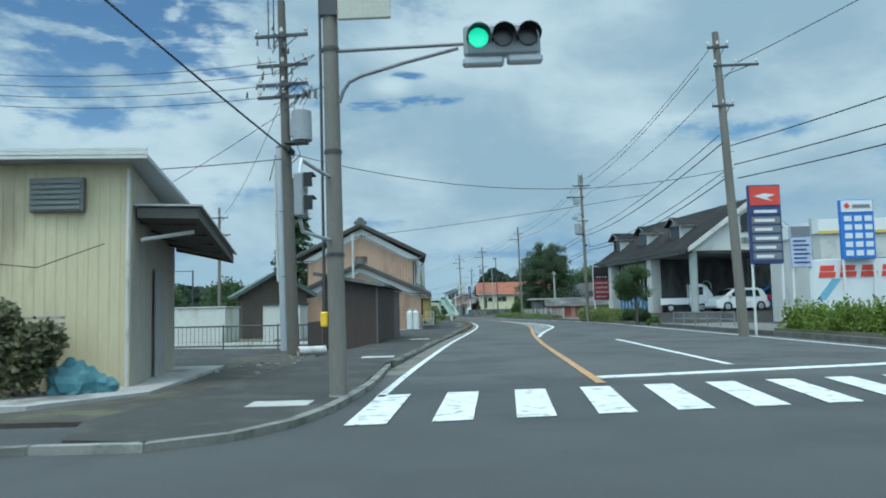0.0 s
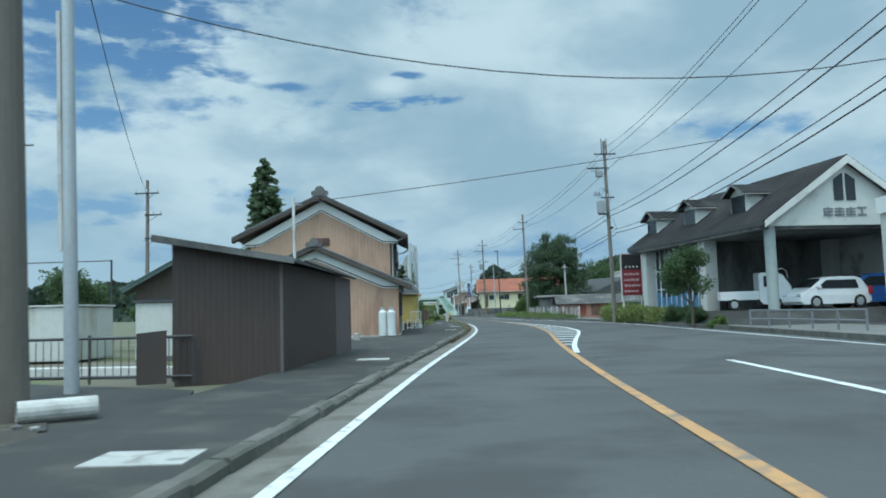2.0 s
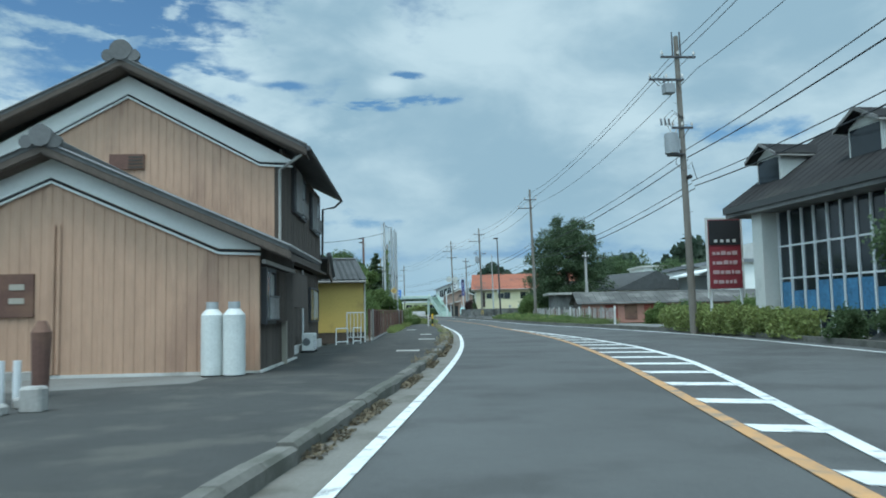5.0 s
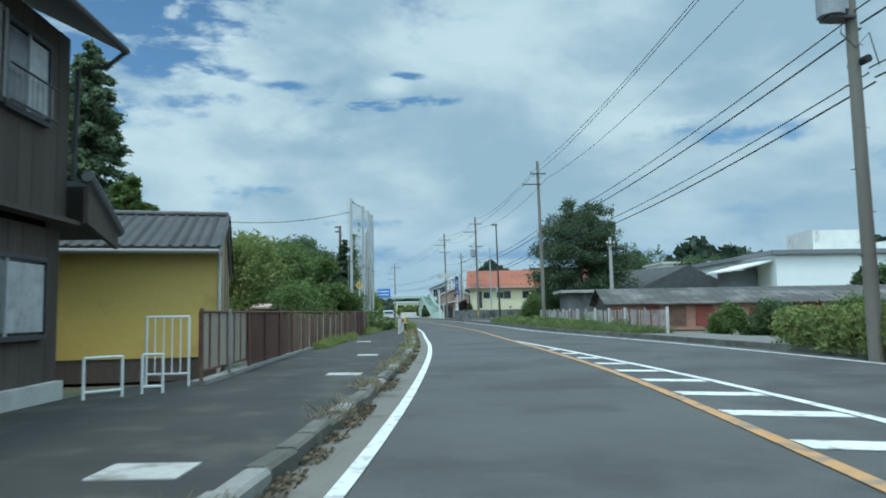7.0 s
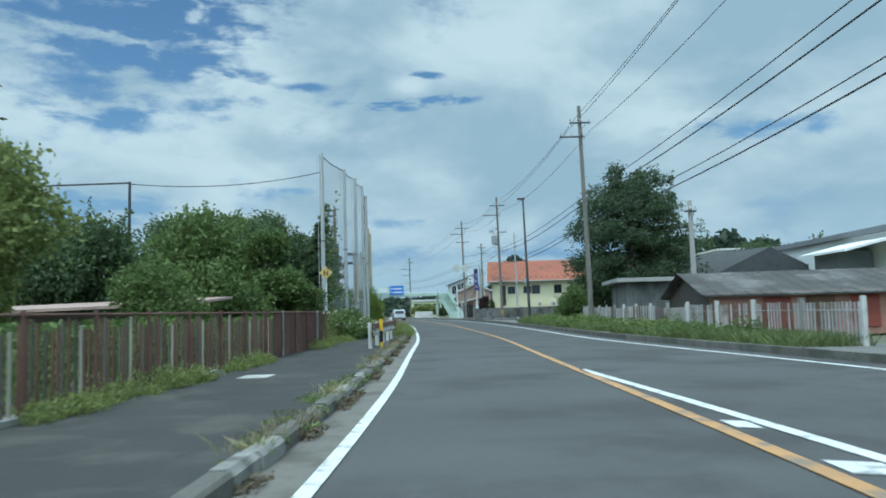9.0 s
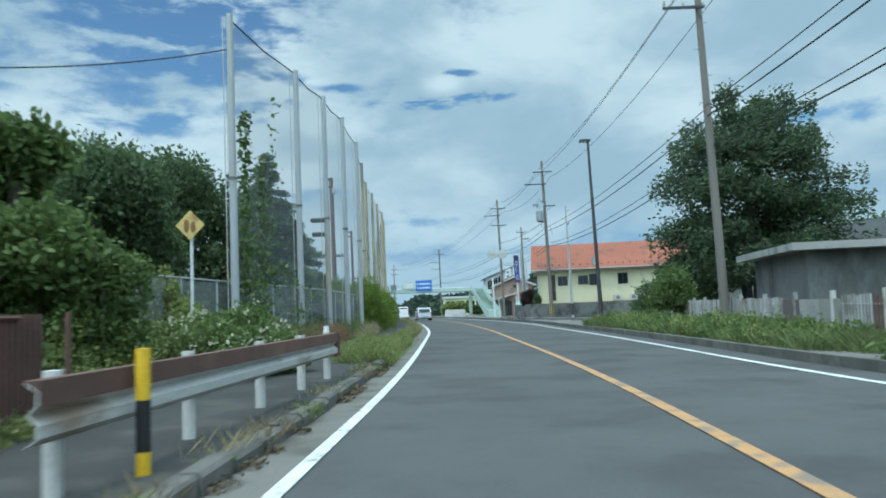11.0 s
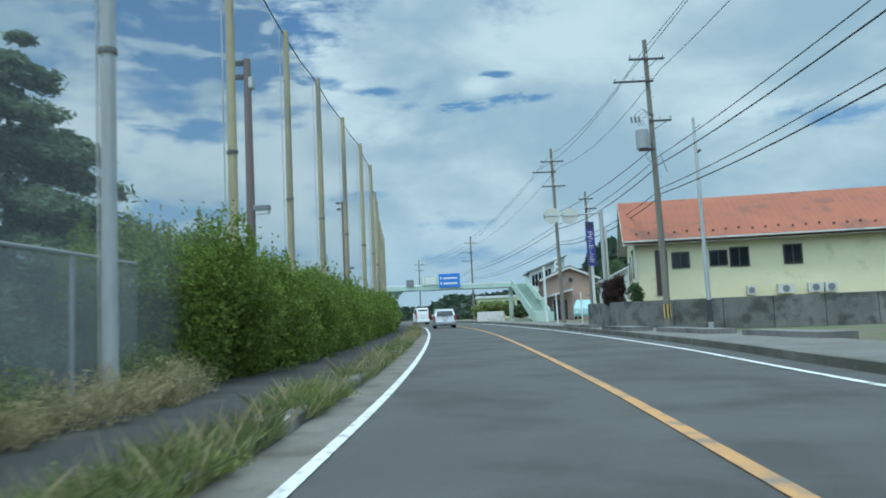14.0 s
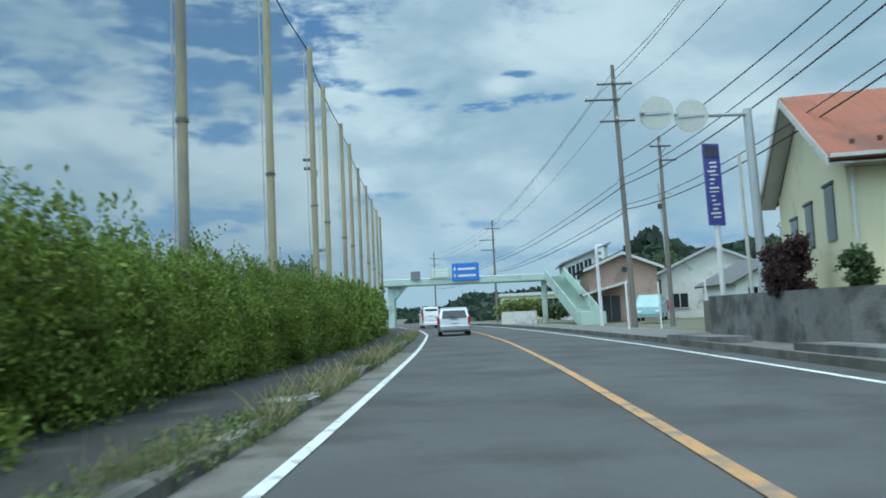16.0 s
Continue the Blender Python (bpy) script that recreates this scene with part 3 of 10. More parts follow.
    if switch:
        b = B()
        box(b, -0.72, -0.28, -0.3, 0.08, switch, switch + 0.42, 0.03)
        sw_ = part("switch_box", b, TRANSFORMER, p, "grey boxed switch hung below a crossarm")
        for k in range(3):
            b = B()
            rod(b, (-0.66 + 0.16 * k, -0.12, switch + 0.42), (-0.66 + 0.16 * k, -0.12, switch + 0.58), 0.035, 0.025, 8)
            part("bushing", b, SIGN_GREY, sw_)
        for k in range(4):
            b = B()
            tube(b, [(-0.6 + 0.1 * k, -0.12, switch + 0.58), (-0.95 + 0.1 * k, -0.2, switch + 0.3 + 0.1 * k), (-1.3 + 0.2 * k, -0.12, switch + 0.72)], 0.014, 5)
            part("jumper_wire", b, WIRE, sw_)
    if rods:
        for xx in (-0.22, 0.12):
            b = B()
            rod(b, (xx, -0.10, h - 0.95), (xx, -0.10, h + rods - 0.6), 0.035, 0.03, 8)
            part("arrester_rod", b, DARK_METAL, p)
    if band:
        for k in range(6):
            b = B()
            an = -math.pi / 2 + (k - 2.5) * 0.5
            cx_, cy_ = math.cos(an) * r * 0.99, math.sin(an) * r * 0.99
            rod(b, (cx_, cy_, 0.55), (cx_, cy_, 1.15), 0.028, 0.028, 6)
            part("warning_stripe", b, YELLOW if k % 2 == 0 else BLACK, p)
    return p


def cable(p0, p1, sag, r=0.012, label="black overhead cable between poles", group="overhead cables"):
    p0, p1 = Vector(p0), Vector(p1)
    pts = [p0.lerp(p1, i / 14) - Vector((0, 0, sag * 4 * (i / 14) * (1 - i / 14))) for i in range(15)]
    b = B()
    tube(b, pts, r, 5)
    return solo("overhead_cable", b, WIRE, label, "cable", group=group)


# far-side line of poles: (x, y, height, turn)
LINE = [(10.30, 27.4, 11.2), (11.9, 62.9, 12.2), (10.55, 104.8, 12.6), (7.35, 141.2, 12.9), (3.6, 165.0, 13.3), (-7.4, 217.0, 12.2), (-22, 262, 12.5)]
utility_pole(10.75, 27.4, 11.2, "concrete utility pole leaning beside the dealer's signs", 4, (-2.4, 0), [(9.9, 0.85, "side"), (10.6, 0.4, "mid"), (8.4, 0.4, "mid")], r=0.19)
utility_pole(11.9, 62.9, 12.2, "concrete utility pole with two transformers by the hedge", 8, (-1, 0), [(11.3, 0.75, "mid"), (10.35, 0.75, "sidel"), (8.35, 0.45, "mid")],
             [(7.3, -1)], boxes=(6.3,), switch=9.75, rods=0.75)
utility_pole(10.75, 104.8, 12.6, "tall concrete utility pole before a large tree", 6, (-1.2, 0), [(11.6, 0.6, "mid"), (10.8, 0.7, "sidel")])
utility_pole(7.6, 141.2, 12.9, "utility pole with a transformer and striped base", 10, (-1.2, 0), [(12.0, 0.8, "mid"), (11.0, 0.9, "sidel"), (9.2, 0.5, "side")], [(8.0, -1)], band=True)
utility_pole(3.9, 165.0, 13.3, "concrete utility pole beside the footbridge", 14, (-1.4, 0), [(12.3, 0.9, "mid"), (11.5, 0.9, "sidel"), (10.4, 0.9, "mid")])
utility_pole(6.4, 170.0, 10.6, "slender utility pole behind the footbridge stairs", 14, (-0.5, 0), [(10.0, 0.6, "mid"), (9.2, 0.5, "side")], r=0.14)
utility_pole(-7.2, 217.0, 12.2, "utility pole beyond the footbridge", 20, (-0.5, 0), [(11.2, 0.9, "mid"), (9.8, 1.0, "sidel"), (8.6, 0.9, "sidel")])
utility_pole(-22, 262.0, 12.5, "far utility pole on the curve", 25, (0, 0), [(11.4, 0.9, "mid"), (10.2, 0.9, "mid")])
utility_pole(14.2, 97.0, 5.9, "short old service pole beside a large tree", 0, (-0.5, 0), [(5.4, 0.25, "mid")], r=0.15, material=CONCRETE)
# darker copy of the pole concrete: its backlit look is put into the colour
utility_pole(-4.12, 20.8, 10.0, "grey utility pole with a transformer at the corner", -3, (-1.6, 0),
             [(8.95, 0.75, "mid"), (8.1, 0.72, "mid"), (7.55, 0.7, "mid"), (7.2, 0.72, "mid")], [(5.95, 1)], r=0.17, boxes=(5.7,), material=mat("backlit_pole", (0.115, 0.10, 0.085), 0.9, 0.2, 1.0, 20, 0.2, stretch=(2, 2, 0.4)))
tops = thing("pole_top_gear", pose(-4.12, 20.8, 0), "dark brackets and insulators crowding a utility pole top", "pole gear", "pole gear")
for x_ in (-0.62, -0.47):
    b = B()
    rod(b, (x_, -0.05, 8.6), (x_ - 0.02, -0.05, 10.3), 0.022, 0.018, 6)
    part("rod", b, DARK_METAL, tops)
rk = random.Random(31)
for k in range(16):
    b = B()
    x_, z_ = -0.55 + 0.9 * (rk.random() - 0.5) * 1.5, 6.9 + 2.3 * rk.random()
    rod(b, (x_, -0.16, z_), (x_ + 0.06 * rk.random(), -0.2, z_ + 0.16), 0.035, 0.02, 7)
    part("insulator", b, SIGN_GREY if k % 3 else DARK_METAL, tops)
for k in range(7):
    b = B()
    x_, z_ = -0.9 + 0.25 * k, 7.1 + 1.9 * rk.random()
    tube(b, [(x_, -0.2, z_), (x_ + 0.15, -0.3, z_ - 0.25 - 0.2 * rk.random()), (x_ + 0.35, -0.25, z_ - 0.05), (-0.5, -0.12, z_ - 0.5)], 0.011, 5)
    part("jumper_wire", b, WIRE, tops)
utility_pole(-16.9, 57.2, 9.4, "distant utility pole behind the gabled house", 0, (0, 0), [(8.6, 0.7, "mid"), (7.3, 0.5, "side"), (5.9, 0.5, "side")], r=0.14)
for a, c in zip(LINE, LINE[1:]):
    for k, (dx_, dz_) in enumerate(((-0.75, -1.35), (0.0, -0.35), (0.7, -1.35))):
        cable((a[0] + dx_ * 0.9, a[1], a[2] + dz_), (c[0] + dx_ * 0.9, c[1], c[2] + dz_), 0.55 + 0.1 * k, 0.013, "thin overhead power line")
    for k, z in enumerate((7.3, 7.02, 6.05, 5.85)):
        cable((a[0] - 0.1 + 0.12 * k, a[1] - 0.12, z), (c[0] - 0.1 + 0.12 * k, c[1] - 0.12, z + 0.1), 0.42 + 0.05 * k, 0.022 if k % 2 else 0.016, "thick black telephone cable")
for k, (dx_, z) in enumerate(((0.5, 10.0), (0.1, 6.9), (0.2, 6.2), (0.3, 5.7))):
    cable((10.5 + dx_, 27.3, z), (16 + dx_, -12, z - 0.3), 0.6, 0.014 + 0.006 * (k > 0), "black cable over the crossroads")
cable((-4.08, 20.85, 7.9), (-16.9, 57.2, 8.6), 0.7, 0.011, "cable between utility poles")
cable((-4.08, 20.85, 5.55), (-9.5, 6.5, 10.0), 0.15, 0.026, "thick stay cable rising over the crossroads")
cable((-4.08, 20.85, 5.5), (-22, 20.5, 5.9), 0.5, 0.014)
cable((-4.08, 20.85, 7.0), (-16, 30, 4.0), 0.3, 0.010)
for k in range(4):
    cable((-4.55, 20.8, 7.25 + 0.33 * k), (-14, 21.5, 7.5 + 0.3 * k), 0.25, 0.010, "bundle of house drop cables")
cable((-5.15, 24.0, 6.4), (10.75, 27.4, 6.1), 1.0, 0.012, "sagging cable over the road")
cable((-4.7, 39.4, 5.1), (10.9, 39.5, 7.0), 0.12, 0.014, "cable from a mast over the road")
cable((7.4, 141.2, 8.0), (3.8, 165.0, 8.4), 0.3, 0.02)

# grey steel pole beside the corner railing, mast by the house
steel = thing("steel_pole", pose(-5.05, 24.0, 0, 0, -1.2, 0), "plain grey steel pole beside a railing", "pole")
b = B()
rod(b, (0, 0, -0.05), (0, 0, 6.5), 0.11, 0.09, 14)
part("shaft", b, GALV, steel)
b = B()
rod(b, (0, 0, 6.5), (0, 0, 6.56), 0.095, 0.05, 14)
part("cap", b, DARK_METAL, steel)
b = B()
box(b, -0.17, -0.11, -0.03, 0.03, 2.2, 6.0)
part("cable_duct", b, CONC_LIGHT, steel)
mast = thing("antenna_mast", pose(-4.65, 39.4, 0, 0, -0.4, 0), "thin pale service mast in front of the house", "mast")
b = B()
rod(b, (0, 0, -0.05), (0, 0, 5.3), 0.065, 0.05, 10)
part("shaft", b, CONC_LIGHT, mast)
b = B()
rod(b, (-0.02, 0, 5.1), (0.3, 0, 5.05), 0.015, 0.015, 6)
part("hook", b, GALV, mast)

# street lamps
for (x, y, h, ln) in ((8.3, 116.4, 9.0, -1.4), (9.15, 140.2, 9.0, -1.0)):
    lampkind = y < 130
    sl = thing("street_lamp" if lampkind else "service_pole", pose(x, y, 0, 0, ln, 8),
               "slender brown steel street lamp with a flat head" if lampkind else "thin grey service pole with striped base", "street lamp" if lampkind else "pole")
    b = B()
    rod(b, (0, 0, -0.05), (0, 0, h), 0.11, 0.055, 12)
    part("shaft", b, DARK_METAL if lampkind else GALV, sl)
    if lampkind:
        b = B()
        box(b, -0.40, 0.12, -0.14, 0.14, h - 0.02, h + 0.10, 0.02)
        part("lamp_head", b, DARK_METAL, sl)
        b = B()
        box(b, -0.36, 0.0, -0.11, 0.11, h - 0.035, h - 0.021)
        part("diffuser", b, SIGN_WHITE, sl)
        b = B()
        box(b, -0.22, -0.11, -0.12, 0.12, 3.0, 3.35)
        part("control_box", b, GALV, sl)
    else:
        b = B()
        rod(b, (0, 0, 0.35), (0, 0, 1.25), 0.116, 0.115, 12, caps=False)
        part("warning_band", b, DARK_METAL, sl)
        b = B()
        rod(b, (0, 0, h - 0.5), (0.28, 0, h - 0.3), 0.02, 0.02, 6)
        rod(b, (0, 0, h - 1.5), (0.2, 0, h - 1.4), 0.06, 0.06, 8)
        part("clamp", b, DARK_METAL, sl)

# ---------------------------------------------------------------- traffic signal at the corner
sg = thing("traffic_signal", pose(-1.42, 10.15, 0, 0, -0.6, 0), "concrete pole carrying a three-lamp signal showing green", "traffic signal")
b = B()
rod(b, (0, 0, -0.05), (0, 0, 8.6), 0.118, 0.092, 18)
part("shaft", b, POLE, sg)
b = B()
rod(b, (0, 0, -0.02), (0, 0, 0.07), 0.16, 0.125, 18)
part("collar", b, CONCRETE, sg)
b = B()
rod(b, (0.1, -0.02, 4.72), (1.86, -0.02, 4.76), 0.028, 0.024, 8)
part("arm", b, mat("dark_grey_tube", (0.13, 0.14, 0.15), 0.5), sg)
b = B()
tube(b, [(0.11, -0.03, 4.0), (0.16, -0.03, 4.15), (0.25, -0.03, 4.28), (0.42, -0.03, 4.36), (1.0, -0.03, 4.52), (1.75, -0.03, 4.70)], 0.026, 8)
part("brace", b, MATS["dark_grey_tube"], sg)
head = B()
box(head, 1.82, 2.86, -0.20, -0.04, 4.52, 4.98, 0.05)
head = part("signal_head", head, mat("signal_grey", (0.24, 0.25, 0.26), 0.5), sg, "grey horizontal housing")
for k, m_ in enumerate((LAMP_GREEN, LENS_DARK, LENS_DARK)):
    cx, cz = 2.02 + 0.335 * k, 4.775
    b = B()
    rod(b, (cx, -0.205, cz), (cx, -0.225, cz), 0.135, 0.125, 24)
    part("lens", b, m_, head, "lit green lens" if k == 0 else "unlit dark lens")
    b = B()
    ring = 22
    outer, inner = [], []
    for i in range(ring + 1):
        a = radians(-25 + 230 * i / ring)
        for lst, yy, rr in ((outer, -0.20, 0.155), (inner, -0.44, 0.150)):
            lst.append((cx + rr * math.cos(a), yy, cz + rr * math.sin(a) - (0.03 if yy < -0.3 else 0)))
    vo = [b.verts.new(p) for p in outer]
    vi = [b.verts.new(p) for p in inner]
    vo2 = [b.verts.new((cx + (p[0] - cx) * 1.05, p[1], cz + (p[2] - cz) * 1.05)) for p in outer]
    vi2 = [b.verts.new((cx + (p[0] - cx) * 1.05, p[1], cz + (p[2] - cz) * 1.05)) for p in inner]
    for i in range(ring):
        b.faces.new((vo[i], vo[i + 1], vi[i + 1], vi[i]))
        b.faces.new((vo2[i], vi2[i], vi2[i + 1], vo2[i + 1]))
        b.faces.new((vi[i], vi[i + 1], vi2[i + 1], vi2[i]))
    part("visor", b, BLACK, head)
b = B()
box(b, 1.80, 2.36, -0.21, -0.05, 4.40, 4.52, 0.03)
box(b, 2.40, 2.88, -0.21, -0.05, 4.42, 4.54, 0.03)
part("lower_cover", b, GALV, head)
b = B()
box(b, 0.11, 0.84, -0.10, -0.04, 5.14, 5.62, 0.01)
part("name_plate", b, mat("aged_plate", (0.42, 0.41, 0.34), 0.6), sg, "plain beige plate on the signal pole")
b = B()
box(b, -0.12, 0.11, -0.12, -0.02, 5.2, 5.7)
part("bracket", b, DARK_METAL, sg)
# pedestrian signal on the same pole
ped = B()
box(ped, -0.27, -0.15, -1.43, -1.19, 2.28, 2.80, 0.02)
ped = part("pedestrian_head", ped, MATS["signal_grey"], sg, "grey two-lamp pedestrian signal")
for z in (2.40, 2.67):
    b = B()
    box(b, -0.152, -0.14, -1.41, -1.21, z - 0.10, z + 0.10)
    part("lens", b, LENS_DARK, ped)
    b = B()
    box(b, -0.148, -0.04, -1.43, -1.19, z + 0.10, z + 0.12)
    box(b, -0.148, -0.05, -1.43, -1.415, z - 0.05, z + 0.10)
    part("visor", b, BLACK, ped)
for z, ze in ((2.12, 2.26), (2.98, 2.80)):
    b = B()
    tube(b, [(-0.05, -0.08, z), (-0.12, -0.5, z), (-0.21, -1.22, z), (-0.22, -1.31, ze)], 0.025, 8)
    part("bracket", b, GALV, sg)
b = B()
box(b, -0.21, -0.11, -0.08, 0.06, 0.97, 1.17, 0.02)
part("push_button_box", b, mat("bright_yellow", (0.70, 0.42, 0.02), 0.5), sg, "yellow push-button box")
b = B()
rod(b, (-0.16, 0.0, 1.2), (-0.13, 0.0, 7.6), 0.02, 0.02, 8)
part("conduit", b, DARK_METAL, sg)
for z in (1.9, 3.3, 4.72, 5.9):
    b = B()
    rod(b, (0, 0, z), (0, 0, z + 0.05), 0.121, 0.121, 16, caps=False)
    part("strap", b, DARK_METAL, sg)

# ---------------------------------------------------------------- cream shed house at the corner
S0, S1 = Vector((-4.9, 11.9)), Vector((-5.75, 16.2))
fh = thing("corner_house", pose(0, 0, 0), "low cream-sided house with an open porch roof", "house")
b = B()
ribbed(b, (-12.5, 11.3), (-4.9, 11.9), 0.03, lambda s: 3.62, 0.16, 0.012, (0.08, -0.99))
part("wall", b, BEIGE_WALL, fh, "cream ribbed siding")
b = B()
ribbed(b, (-4.9, 11.92), (-5.75, 16.2), 0.03, lambda s: 3.55 - 0.085 * s, 0.18, 0.012, (0.98, 0.19))
part("wall", b, PALE_WOOD, fh, "weathered board wall")
b = B()
prism(b, [(-5.75, 16.2, 0.03), (-12.9, 14.8, 0.03), (-12.9, 14.8, 3.3), (-5.75, 16.2, 3.3)], (0, 0, 0), (0.01, -0.08, 0))
prism(b, [(-12.5, 11.32, 0.03), (-12.9, 14.8, 0.03), (-12.9, 14.8, 3.3), (-12.5, 11.32, 3.5)], (0, 0, 0), (0.1, 0.0, 0))
part("wall", b, BEIGE_WALL, fh)
b = B()
prism(b, [(-13.2, 10.95, 3.62), (-4.55, 11.6, 3.62), (-5.30, 16.9, 3.22), (-13.5, 15.4, 3.26)], (0, 0, 0), (0, 0, 0.07))
part("roof", b, mat("grey_sheet_roof", (0.36, 0.37, 0.36), 0.5, 0.15, 0.8, 10, 0.05), fh, "grey sheet-metal roof")
for z0, z1 in ((3.60, 3.645), (3.66, 3.70), (3.72, 3.76)):
    b = B()
    prism(b, [(-13.2, 10.90, z0), (-4.52, 11.55, z0), (-4.52, 11.55, z1), (-13.2, 10.90, z1)], (0, 0, 0), (0, -0.03, 0))
    part("fascia", b, CONC_LIGHT, fh)
# slab coloured dark to paint the shade below the porch; pale sheet on top
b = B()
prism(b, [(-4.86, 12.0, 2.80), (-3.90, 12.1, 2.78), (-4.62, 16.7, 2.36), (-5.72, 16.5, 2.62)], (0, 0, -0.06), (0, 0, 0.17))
part("porch_roof", b, mat("porch_shade", (0.085, 0.078, 0.07), 0.9, 0.3, 0.9, 12, 0.2), fh, "porch roof slab coloured dark for its shaded underside")
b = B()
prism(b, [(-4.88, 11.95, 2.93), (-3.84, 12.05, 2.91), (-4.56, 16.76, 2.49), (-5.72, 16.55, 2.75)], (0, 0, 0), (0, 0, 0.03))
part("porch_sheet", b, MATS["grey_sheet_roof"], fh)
b = B()
rod(b, (-4.85, 12.15, 2.40), (-4.15, 12.6, 2.56), 0.035, 0.035, 8)
part("porch_beam", b, CONC_LIGHT, fh)
for k in range(5):
    b = B()
    prism(b, [(-5.0 - 0.17 * k, 12.5 + 0.9 * k, 2.70 - 0.04 * k), (-4.05 - 0.14 * k, 12.5 + 0.9 * k, 2.64 - 0.08 * k), (-4.05 - 0.14 * k, 12.58 + 0.9 * k, 2.64 - 0.08 * k), (-5.0 - 0.17 * k, 12.58 + 0.9 * k, 2.70 - 0.04 * k)], (0, 0, 0), (0, 0, 0.06))
    part("rafter", b, DARK_WOOD, fh)
v = B()
box(v, -6.42, -5.58, 11.70, 11.80, 2.83, 3.36)
v = part("vent_window", v, CONC_DARK, fh, "grey louvred vent window")
for k in range(6):
    b = B()
    box(b, -6.38, -5.62, 11.675, 11.70, 2.86 + 0.082 * k, 2.91 + 0.082 * k)
    part("louvre", b, mat("dull_louvre", (0.16, 0.165, 0.155), 0.7), v)
b = B()
rod(b, (-4.93, 11.84, 0.05), (-4.93, 11.84, 3.5), 0.03, 0.03, 8)
part("downpipe", b, CONC_LIGHT, fh)
b = B()
tube(b, [(-7.5, 11.5, 2.1), (-6.2, 11.55, 1.95), (-5.2, 11.62, 2.3)], 0.008, 5)
part("loose_cable", b, WIRE, fh)
d = B()
prism(d, [(-5.22, 13.6, 0.05), (-5.4, 14.45, 0.05), (-5.4, 14.45, 2.0), (-5.22, 13.6, 2.0)], (0.04, 0.0, 0), (0.03, 0.005, 0))
part("door", d, CONCRETE, fh, "grey sheet door")
b = B()
prism(b, [(-8.5, 9.6, -0.03), (-5.2, 9.5, -0.03), (-4.25, 11.0, -0.03), (-4.75, 16.5, -0.03), (-5.9, 16.5, -0.03), (-5.1, 11.8, -0.03), (-8.5, 11.4, -0.03)], (0, 0, 0), (0, 0, 0.12))
solo("apron", b, CONCRETE, "pale concrete apron round the corner house", "paving", "structure")
b = B()
prism(b, [(-6.4, 8.3, -0.04), (-3.9, 8.3, -0.04), (-3.4, 13.4, -0.04), (-3.1, 19.5, -0.04), (-4.6, 22.5, -0.04), (-5.6, 20.0, -0.04), (-4.72, 16.5, -0.04), (-4.22, 11.0, -0.04), (-5.1, 9.45, -0.04)], (0, 0, 0), (0, 0, 0.085))
solo("soil_strip", b, mat("dark_damp_soil", (0.052, 0.045, 0.036), 0.95, 0.4, 0.9, 22, 0.7, dirt=(0.09, 0.085, 0.05), dirt_amt=0.45, dirt_scale=1.6), "strip of dark damp soil before the corner house", "soil", "structure")
b = B()
prism(b, [(-3.88, 8.2, -0.04), (-3.5, 7.0, -0.04), (-2.5, 6.75, -0.04), (-1.7, 7.6, -0.04), (-1.28, 10.4, -0.04), (-1.3, 16.2, -0.04), (-3.2, 18.5, -0.04), (-3.38, 13.4, -0.04)], (0, 0, 0), (0, 0, 0.095))
solo("corner_footway", b, ASPHALT_OLD, "patched asphalt footway turning the corner", "pavement", "structure")
b = B()
ramp = [b.verts.new(p) for p in ((-3.36, 13.2, 0.054), (-1.24, 13.2, 0.054), (-1.24, 16.1, 0.104), (-3.3, 16.1, 0.104), (-3.36, 13.2, -0.04), (-1.24, 13.2, -0.04), (-1.24, 16.1, -0.04), (-3.3, 16.1, -0.04))]
for f_ in ((0, 1, 2, 3), (7, 6, 5, 4), (0, 4, 5, 1), (1, 5, 6, 2), (2, 6, 7, 3), (3, 7, 4, 0)):
    b.faces.new([ramp[i] for i in f_])
solo("footway_ramp", b, ASPHALT_OLD, "asphalt footway rising gently from the corner", "pavement", "structure")
ck = thing("corner_kerb", pose(0, 0, 0), "low worn kerb stones curving round the corner", "kerb", kind="structure")
CK = [(-5.6, 6.2), (-4.6, 6.35), (-3.6, 6.6), (-2.6, 6.6), (-1.95, 7.1), (-1.55, 7.9), (-1.32, 9.0), (-1.2, 10.4), (-1.12, 11.8), (-1.1, 13.2), (-1.12, 14.6), (-1.15, 16.2)]
for (xa, ya), (xb, yb) in zip(CK, CK[1:]):
    pa, pb = Vector((xa, ya, -0.04)), Vector((xb, yb, -0.04))
    dn = (pb - pa).normalized()
    sn = Vector((-dn.y, dn.x, 0)) * 0.13
    b = B()
    prism(b, [pa + dn * 0.006, pb - dn * 0.006, pb - dn * 0.006 + sn, pa + dn * 0.006 + sn], (0, 0, 0), (0, 0, 0.105))
    part("kerb_stone", b, KERB, ck)
rs_ = random.Random(77)
for k in range(26):
    b = B()
    bmesh.ops.create_icosphere(b, subdivisions=1, radius=0.025 + 0.04 * rs_.random())
    for w in b.verts:
        w.co = Vector((w.co.x * (1 + 0.3 * rs_.random()), w.co.y * (1 + 0.3 * rs_.random()), w.co.z * 0.6))
    o_ = solo("stone", b, CONCRETE if k % 4 == 0 else CONC_DARK, "loose stone lying on the soil by the corner", "stone", group="loose stones")
    o_.location = (-4.6 + 1.3 * rs_.random(), 13.5 + 7.5 * rs_.random(), 0.06)
tarp = thing("tarpaulin_heap", pose(-5.35, 11.0, 0.09, 0, 0, 15), "crumpled teal tarpaulin heaped on the concrete apron", "tarpaulin")
